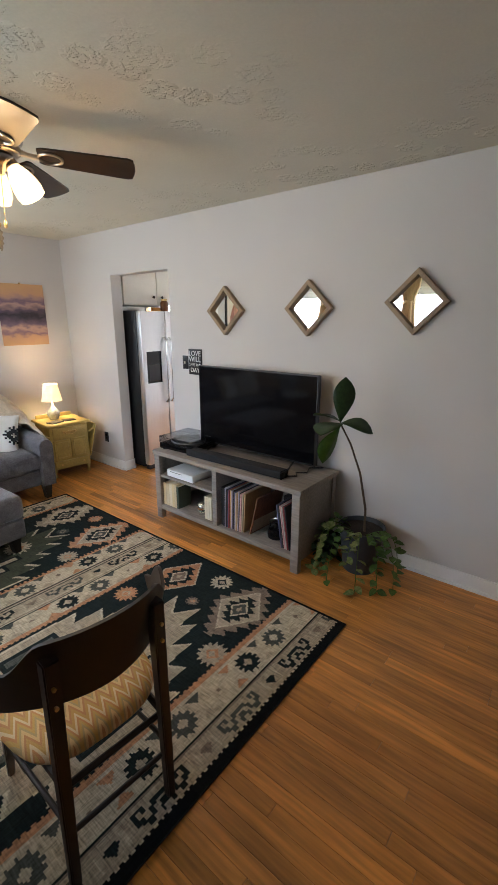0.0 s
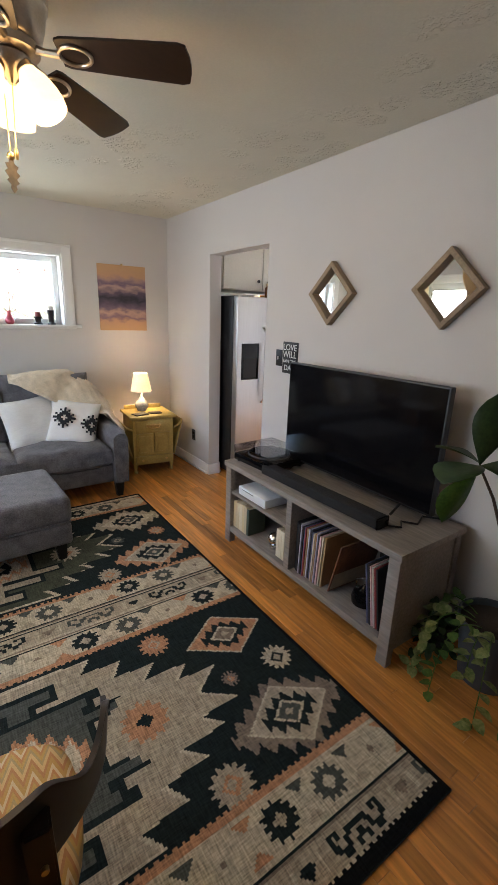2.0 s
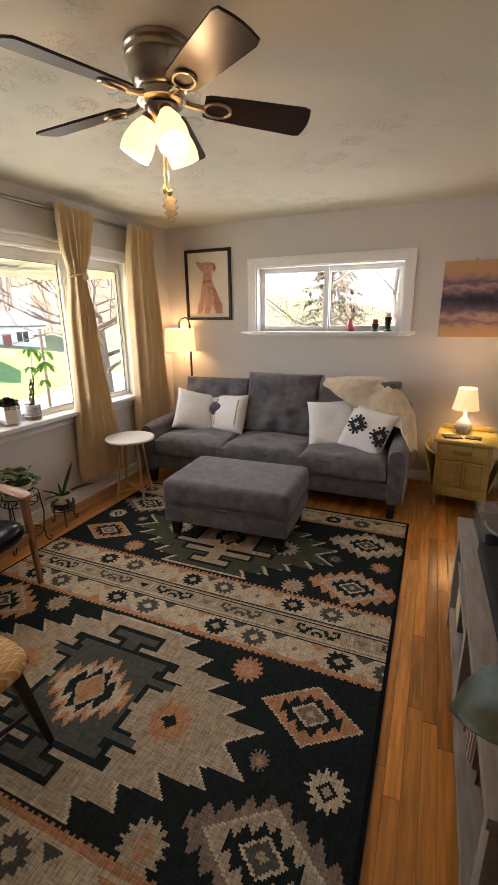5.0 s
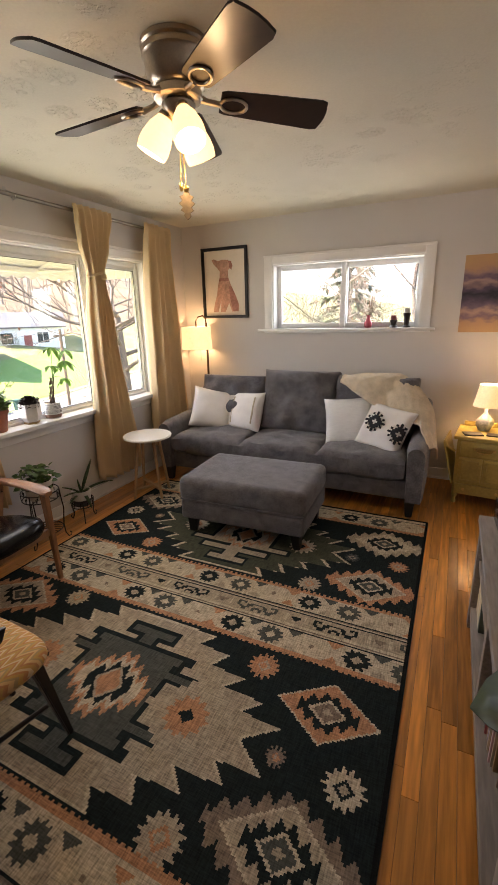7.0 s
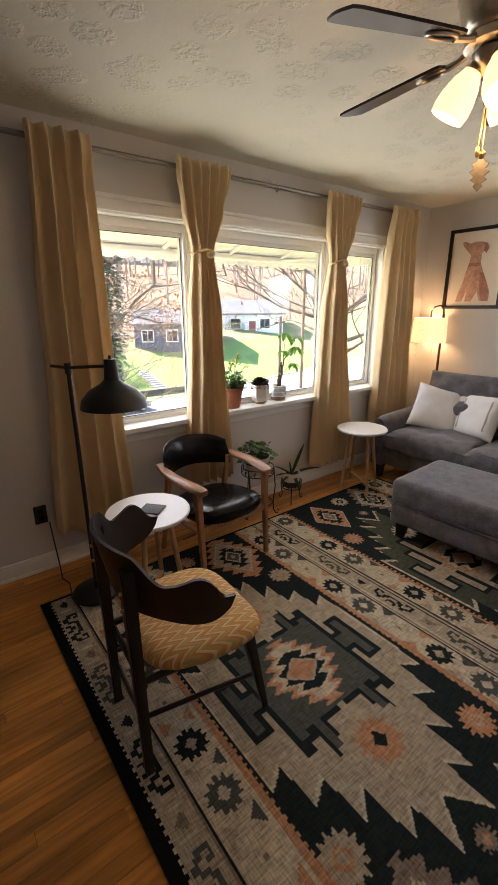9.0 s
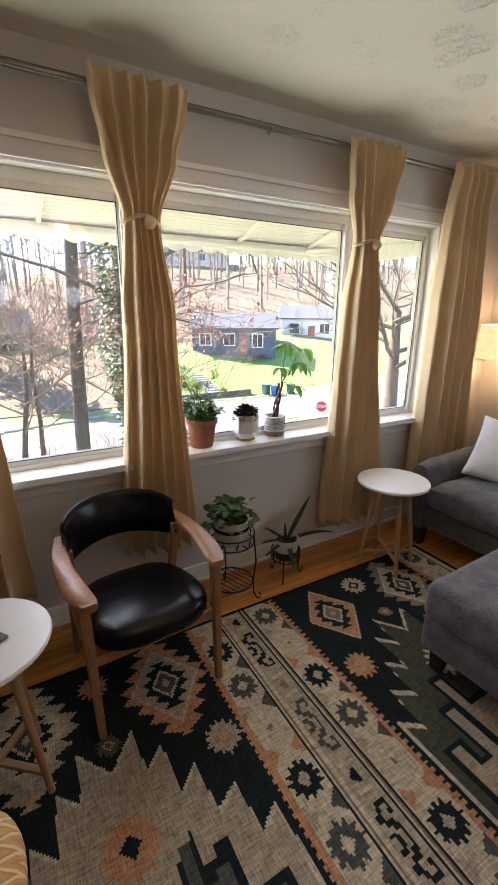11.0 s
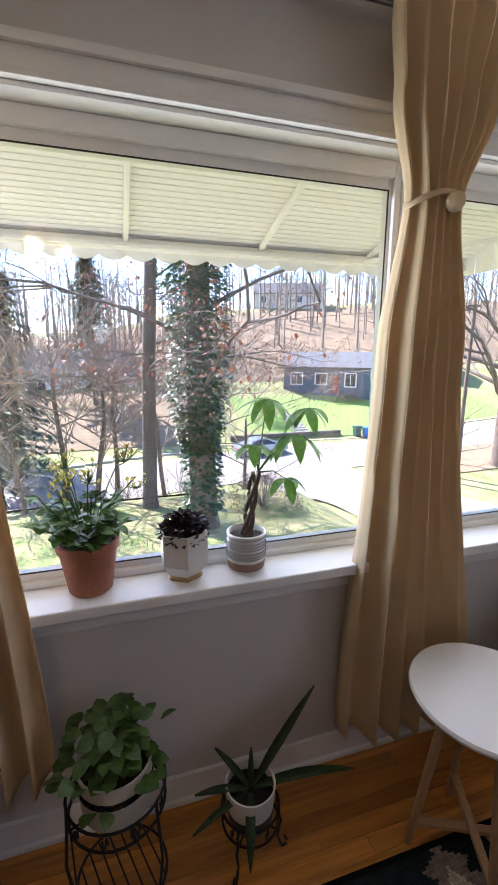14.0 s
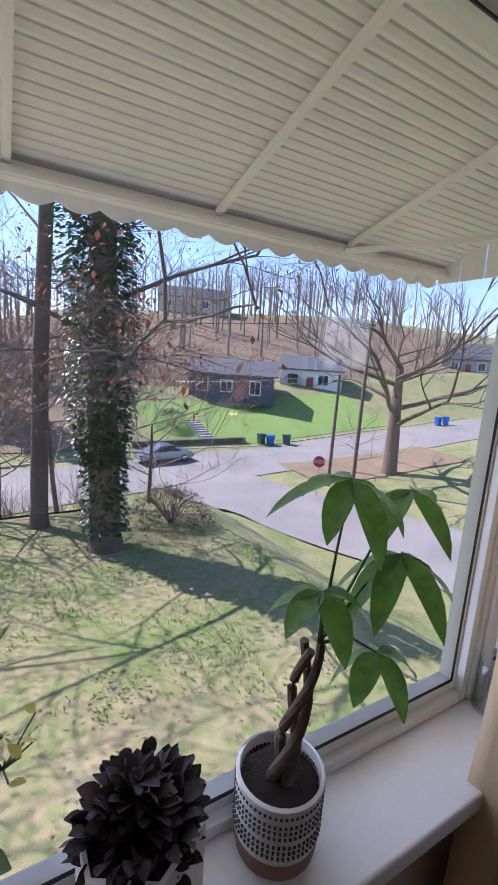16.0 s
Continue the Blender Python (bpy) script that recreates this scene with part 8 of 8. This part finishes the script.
for sx in (-1, 1):
    cx = MX + sx * 0.415
    st_ = np.abs(GX - cx) + 0.9 * np.abs(np.round((GY - SY_) / 0.035) * 0.035)
    put(st_ < 0.20, SAND)
    dx, dy = GX - cx, GY - SY_
    rr, ang = np.hypot(dx, dy), np.arctan2(dy, dx)
    put(rr < 0.10 * (0.72 + 0.28 * zig(ang, 2 * math.pi / 12)), PEACH)
    put(dia(cx, SY_, 0.038, 0.034) < 1, DARK)


def saw(cx, cy, a, b, tooth, per, c):
    """A lozenge whose edges carry pointed teeth along the rug's length."""
    d = np.abs(GX - cx)
    put((np.abs(GY - cy) < b * (1 - d / a) + tooth * zig(GX - cx + per / 2, per)) & (d < a * 0.985), c)


def core(cx, cy):
    saw(cx, cy, 0.205, 0.150, 0.062, 0.058, PEACH)
    saw(cx, cy, 0.170, 0.120, 0.055, 0.058, CREAM)
    saw(cx, cy, 0.120, 0.085, 0.055, 0.058, DARK)
    put(dia(cx, cy, 0.078, 0.098) < 1, SAND)
    put(dia(cx, cy, 0.062, 0.080) < 1, PEACH)


core(MX, SY_)
# the far medallion: dark ground with pale zigzag outline
ady2 = np.abs(GY - NY_)
hw2 = hw_s(ady2)
put((adx < hw2) & (ady2 < 0.446), CREAM)
put((adx < hw2 - 0.026) & (ady2 < 0.430), OLIV)
k2 = ((ady2 > 0.29) & (ady2 < 0.385) & (adx < 0.15)) | ((ady2 > 0.17) & (ady2 <= 0.262) & (adx < 0.265)) | ((ady2 > 0.10) & (ady2 <= 0.172) & (adx < 0.385)) | ((ady2 <= 0.295) & (adx < 0.065)) | ((ady2 <= 0.102) & (adx < 0.24))
k3 = ((ady2 > 0.31) & (ady2 < 0.365) & (adx < 0.13)) | ((ady2 > 0.19) & (ady2 <= 0.245) & (adx < 0.245)) | ((ady2 > 0.118) & (ady2 <= 0.158) & (adx < 0.365)) | ((ady2 <= 0.32) & (adx < 0.045)) | ((ady2 <= 0.13) & (adx < 0.22))
put(k2, DARK)
put(k3, SAND)
core(MX, NY_)
for sx in (-1, 1):
    burst(MX + sx * 0.43, NY_, 0.10, CREAM, PEACH, DARK)

# side lozenges and suns, each with its partner across the rug's middle
CX, CY = 1.7475, 3.435
def both(fn, x, y, *a):
    fn(x, y, *a)
    fn(2 * CX - x, 2 * CY - y, *a)


def heart(x, y, inner):
    saw(x, y, 0.125, 0.070, 0.040, 0.050, DARK)
    lozenge(x, y, 0.082, 0.062, ((1.0, CREAM), (0.78, inner), (0.30, SAND)))


def plain_lozenge(x, y):
    put(dia(x, y, 0.25, 0.185) < 1, DARK)
    lozenge(x, y, 0.215, 0.150, ((1.0, CREAM), (0.94, PEACH)))
    heart(x, y, TAUPE)


def fringed(x, y, fringe, field):
    saw(x, y, 0.270, 0.150, 0.052, 0.062, fringe)
    lozenge(x, y, 0.208, 0.148, ((1.0, CREAM), (0.92, field)))
    heart(x, y, GREY)


both(plain_lozenge, 2.675, 2.955)
both(fringed, 2.668, 2.430, TAUPE, SAND)
both(fringed, 2.682, 3.875, PEACH, SAND)
both(fringed, 2.690, 4.410, SAND, CREAM)
both(burst, 2.345, 3.075, 0.078, PEACH, SAND, PEACH)
both(burst, 2.345, 3.765, 0.075, SAND, PEACH, SAND)
both(burst, 2.805, 2.690, 0.080, CREAM, DARK, SAND)
both(burst, 2.550, 2.700, 0.042, TAUPE, PEACH, SAND)
both(burst, 2.810, 4.150, 0.065, PEACH, SAND, PEACH)
both(burst, 2.520, 4.150, 0.050, GREY, SAND, GREY)
both(burst, 2.315, 2.315, 0.085, SAND, PEACH, SAND)


def flower_row(y, x0, half):
    """Dark and grey flowers, a dotted lozenge between, triangles along the edges."""
    put(np.abs(GY - y) < half, CREAM)
    per = 0.6525
    for k in range(-5, 6):
        for off, c in ((0.0, DARK), (0.2175, GREY)):
            x = x0 + k * per + off
            dx, dy = GX - x, GY - y
            rr, ang = np.hypot(dx, dy * 1.08), np.arctan2(dy, dx)
            put((rr < 0.072 * (0.68 + 0.32 * zig(ang, 2 * math.pi / 12))) & (np.abs(dy) < half), c)
            put(dia(x, y, 0.030, 0.026) < 1, SAND if c == DARK else CREAM)
        x = x0 + k * per + 0.435
        put(dia(x, y, 0.016, 0.014) < 1, TAUPE)
        for off in (0.108, 0.33, 0.54):
            x = x0 + k * per + off
            for s in (1, -1):
                put((np.abs(GX - x) < 0.042 * (1 - (half - (GY - y) * s) / 0.045)) & ((GY - y) * s > half - 0.045) & ((GY - y) * s < half), (GREY if s > 0 else SAND) if off < 0.5 else PEACH)


def scroll_row(y, half, x0):
    """Hooked scrolls in dark and taupe with little hearts between."""
    put(np.abs(GY - y) < half, SAND)
    per = 0.2175
    art = ["...................",
           ".###..........###..",
           ".#.#..######..#.#..",
           ".#...##....##...#..",
           ".##..#..##..#..##..",
           "..####.####.####...",
           "...##..#..#..##....",
           "..................."]
    hgt = len(art)
    for k in range(-8, 9):
        xs = x0 + k * per * 2
        for r, line in enumerate(art):
            for c, ch in enumerate(line):
                if ch == "#":
                    x = xs + (c - 9) * 0.0145
                    yy = y + (hgt / 2 - r - 0.5) * (2 * half / hgt)
                    put((np.abs(GX - x) < 0.0078) & (np.abs(GY - yy) < half / hgt * 1.02), DARK if k % 2 == 0 else GREY)
        x = xs + per
        put((dia(x, y + 0.006, 0.030, 0.030) < 1) & (GY < y + 0.016), DARK if k % 2 else TAUPE)
        put((np.abs(np.abs(GX - x) - 0.05) < 0.007) & (np.abs(GY - y) < half * 0.6), CREAM)


def stripe(y0, y1, c):
    put((GY >= y0) & (GY < y1), c)


def serrated(y, s, c):
    """A saw-edged line; s is the side the teeth point to."""
    put(((GY - y) * s > -0.012) & ((GY - y) * s < 0.012 + 0.010 * (zig(GX, 0.03) > 0.5)), c)


for mid in (CY,):
    stripe(mid - 0.245, mid + 0.245, CREAM)
    flower_row(mid - 0.158, 2.075, 0.068)
    flower_row(mid + 0.158, 1.750, 0.068)
    scroll_row(mid, 0.046, 1.72)
    for s in (1, -1):
        stripe(mid + s * 0.054 - 0.004, mid + s * 0.054 + 0.004, DARK)
        stripe(mid + s * 0.066 - 0.004, mid + s * 0.066 + 0.004, TAUPE)
        stripe(mid + s * 0.080 - 0.004, mid + s * 0.080 + 0.004, DARK)
        serrated(mid + s * 0.235, s, PEACH)
stripe(RY0, 2.225, CREAM)
flower_row(2.140, 1.735, 0.072)
scroll_row(1.985, 0.050, 1.72)
stripe(2.050, 2.058, DARK)
stripe(2.040, 2.046, TAUPE)
serrated(2.235, 1, PEACH)
stripe(RY0, 1.925, EDGE)
put((GY >= 1.925) & (GY < 1.938) & (zig(GX, 0.03) > 0.45), EDGE)
stripe(4.640, RY1, CREAM)
flower_row(4.720, 1.735, 0.072)
serrated(4.635, -1, PEACH)
stripe(4.800, 4.808, DARK)
stripe(4.840, RY1, EDGE)
put((GX < RX0 + 0.016) | (GX > RX1 - 0.016), EDGE)

RUGMAT = mat("woven_rug", (1, 1, 1), 0.97, vary=0.0, fine=300, bump=0.5, spec=0.1)
_n, _l = RUGMAT.node_tree.nodes, RUGMAT.node_tree.links
_at = _n.new("ShaderNodeAttribute")
_at.attribute_name = "knot_colour"
_w1 = _n.new("ShaderNodeTexNoise")
_w1.inputs["Scale"].default_value, _w1.inputs["Detail"].default_value = 26, 5
_w2 = _n.new("ShaderNodeTexNoise")
_w2.inputs["Scale"].default_value, _w2.inputs["Detail"].default_value = 20, 3
_tc = _n.new("ShaderNodeTexCoord")
for _wn, _sc in ((_w1, (1, 9, 1)), (_w2, (9, 1, 1))):
    _mp = _n.new("ShaderNodeMapping")
    _mp.inputs["Scale"].default_value = _sc
    _l.new(_tc.outputs["Object"], _mp.inputs[0])
    _l.new(_mp.outputs[0], _wn.inputs[0])
_ad = _n.new("ShaderNodeMath")
_ad.operation = "ADD"
_l.new(_w1.outputs[0], _ad.inputs[0])
_l.new(_w2.outputs[0], _ad.inputs[1])
_mr = _n.new("ShaderNodeMapRange")
_mr.inputs["From Min"].default_value, _mr.inputs["From Max"].default_value = 0.65, 1.35
_mr.inputs["To Min"].default_value, _mr.inputs["To Max"].default_value = 0.45, 1.55
_l.new(_ad.outputs[0], _mr.inputs[0])
_vm = _n.new("ShaderNodeVectorMath")
_vm.operation = "SCALE"
_l.new(_at.outputs["Color"], _vm.inputs[0])
_l.new(_mr.outputs[0], _vm.inputs["Scale"])
_ad2 = _n.new("ShaderNodeVectorMath")
_ad2.operation = "ADD"
_ad2.inputs[1].default_value = (0.0015, 0.0018, 0.0018)
_l.new(_vm.outputs[0], _ad2.inputs[0])
_l.new(_ad2.outputs[0], _n["Principled BSDF"].inputs["Base Color"])

rug = thing("rug", "large patterned rug in charcoal, cream and terracotta", "rug")
xs = RX0 + np.arange(nxr + 1) * KN
ys = RY0 + np.arange(nyr + 1) * KN
VX, VY = np.meshgrid(xs, ys, indexing="ij")
rs = np.random.RandomState(3)
verts = np.stack([VX, VY, 0.0105 + rs.uniform(-0.0007, 0.0007, VX.shape)], -1).reshape(-1, 3)
ii, jj = np.meshgrid(np.arange(nxr), np.arange(nyr), indexing="ij")
a = (ii * (nyr + 1) + jj).ravel()
quads = np.stack([a, a + nyr + 1, a + nyr + 2, a + 1], -1)
me = bpy.data.meshes.new("woven_face")
me.vertices.add(len(verts))
me.vertices.foreach_set("co", verts.ravel())
me.loops.add(quads.size)
me.loops.foreach_set("vertex_index", quads.ravel().astype(np.int32))
me.polygons.add(len(quads))
me.polygons.foreach_set("loop_start", (np.arange(len(quads)) * 4).astype(np.int32))
me.update(calc_edges=True)
ca = me.color_attributes.new("knot_colour", "FLOAT_COLOR", "CORNER")
cols = np.ones((len(quads), 4, 4))
cols[:, :, :3] = PAL[pat.ravel()][:, None, :]
ca.data.foreach_set("color", cols.ravel())
me.materials.append(RUGMAT)
pile = new("woven_face", me)
pile.parent = rug
part("backing", box(RX0 - 0.002, RY0 - 0.002, 0.0, RX1 + 0.002, RY1 + 0.002, 0.009, 0.003), BLACK, rug, "dark bound edge")

# ---- oak strip floor, laid along the room ----
OAK = mat("oak_strip", (0.60, 0.247, 0.048), 0.30, vary=0.52, scale=5, fine=55, stretch=(1.0, 0.07, 1.0), bump=0.05, rand=0.27, coat=0.12)
_n, _l = OAK.node_tree.nodes, OAK.node_tree.links
_hs = [x for x in _n if x.type == "HUE_SAT"][0]
_inf = [x for x in _n if x.type == "OBJECT_INFO"][0]
_vadd = _n.new("ShaderNodeVectorMath")
_vadd.operation = "MULTIPLY_ADD"
_vadd.inputs[1].default_value = (9.0, 9.0, 9.0)
_tc = [x for x in _n if x.type == "TEX_COORD"][0]
_mp = [x for x in _n if x.type == "MAPPING"][0]
_l.new(_inf.outputs["Random"], _vadd.inputs[0])
_l.new(_tc.outputs["Object"], _vadd.inputs[2])
_l.new(_vadd.outputs[0], _mp.inputs[0])
SUB = mat("floor_gap", (0.035, 0.016, 0.007), 0.8)
slab = bm_box(box(OUT_W, S_ - 0.15, -0.15, E_ + T, N + 0.2, -0.012), E_ + T, KY0 - 0.15, -0.15, KX1 + 0.15, N + 0.2, -0.012)
floor = whole("floor", slab, SUB, "honey-coloured oak strip floor with dark joints", "floor", kind="structure", smooth=False)
PW = 0.0572
LENS = (0.45, 0.65, 0.85, 1.05, 1.3, 1.6)
PLM = []
for ln in LENS:
    PLM.append(mesh_of("plank", box(0.0005, 0.0006, -0.012, PW - 0.0005, ln - 0.0006, 0.0, 0.0012, 1), OAK, smooth=False))
random.seed(11)
far = bmesh.new()
count = 0
ncol = int((KX1 - W) / PW) + 1
for c in range(ncol):
    x = W - 0.001 + c * PW
    y = S_ - 0.14 if x < E_ + T - PW else KY0 - 0.14
    while y < N:
        k = random.choice(range(6))
        ln = LENS[k]
        hidden = (x > RX0 and x + PW < RX1 and y > RY0 and y + ln < RY1) or x > 4.0 or y < 0.5 or (y > 4.95 and x < 2.85) or (x < 1.3 and y < 1.6)
        if not hidden and count < 300 and y + ln < N + 0.15:
            o = new("plank", PLM[k])
            o.parent, o.location = floor, (x, y, 0)
            count += 1
        else:
            bm_box(far, x + 0.0004, y + 0.0006, -0.012, x + PW - 0.0004, min(y + ln, N + 0.1) - 0.0006, 0.0)
        y += ln
ff = part("plank_field", far, OAK, floor, "", smooth=False)
ff["kind"] = "stuff"
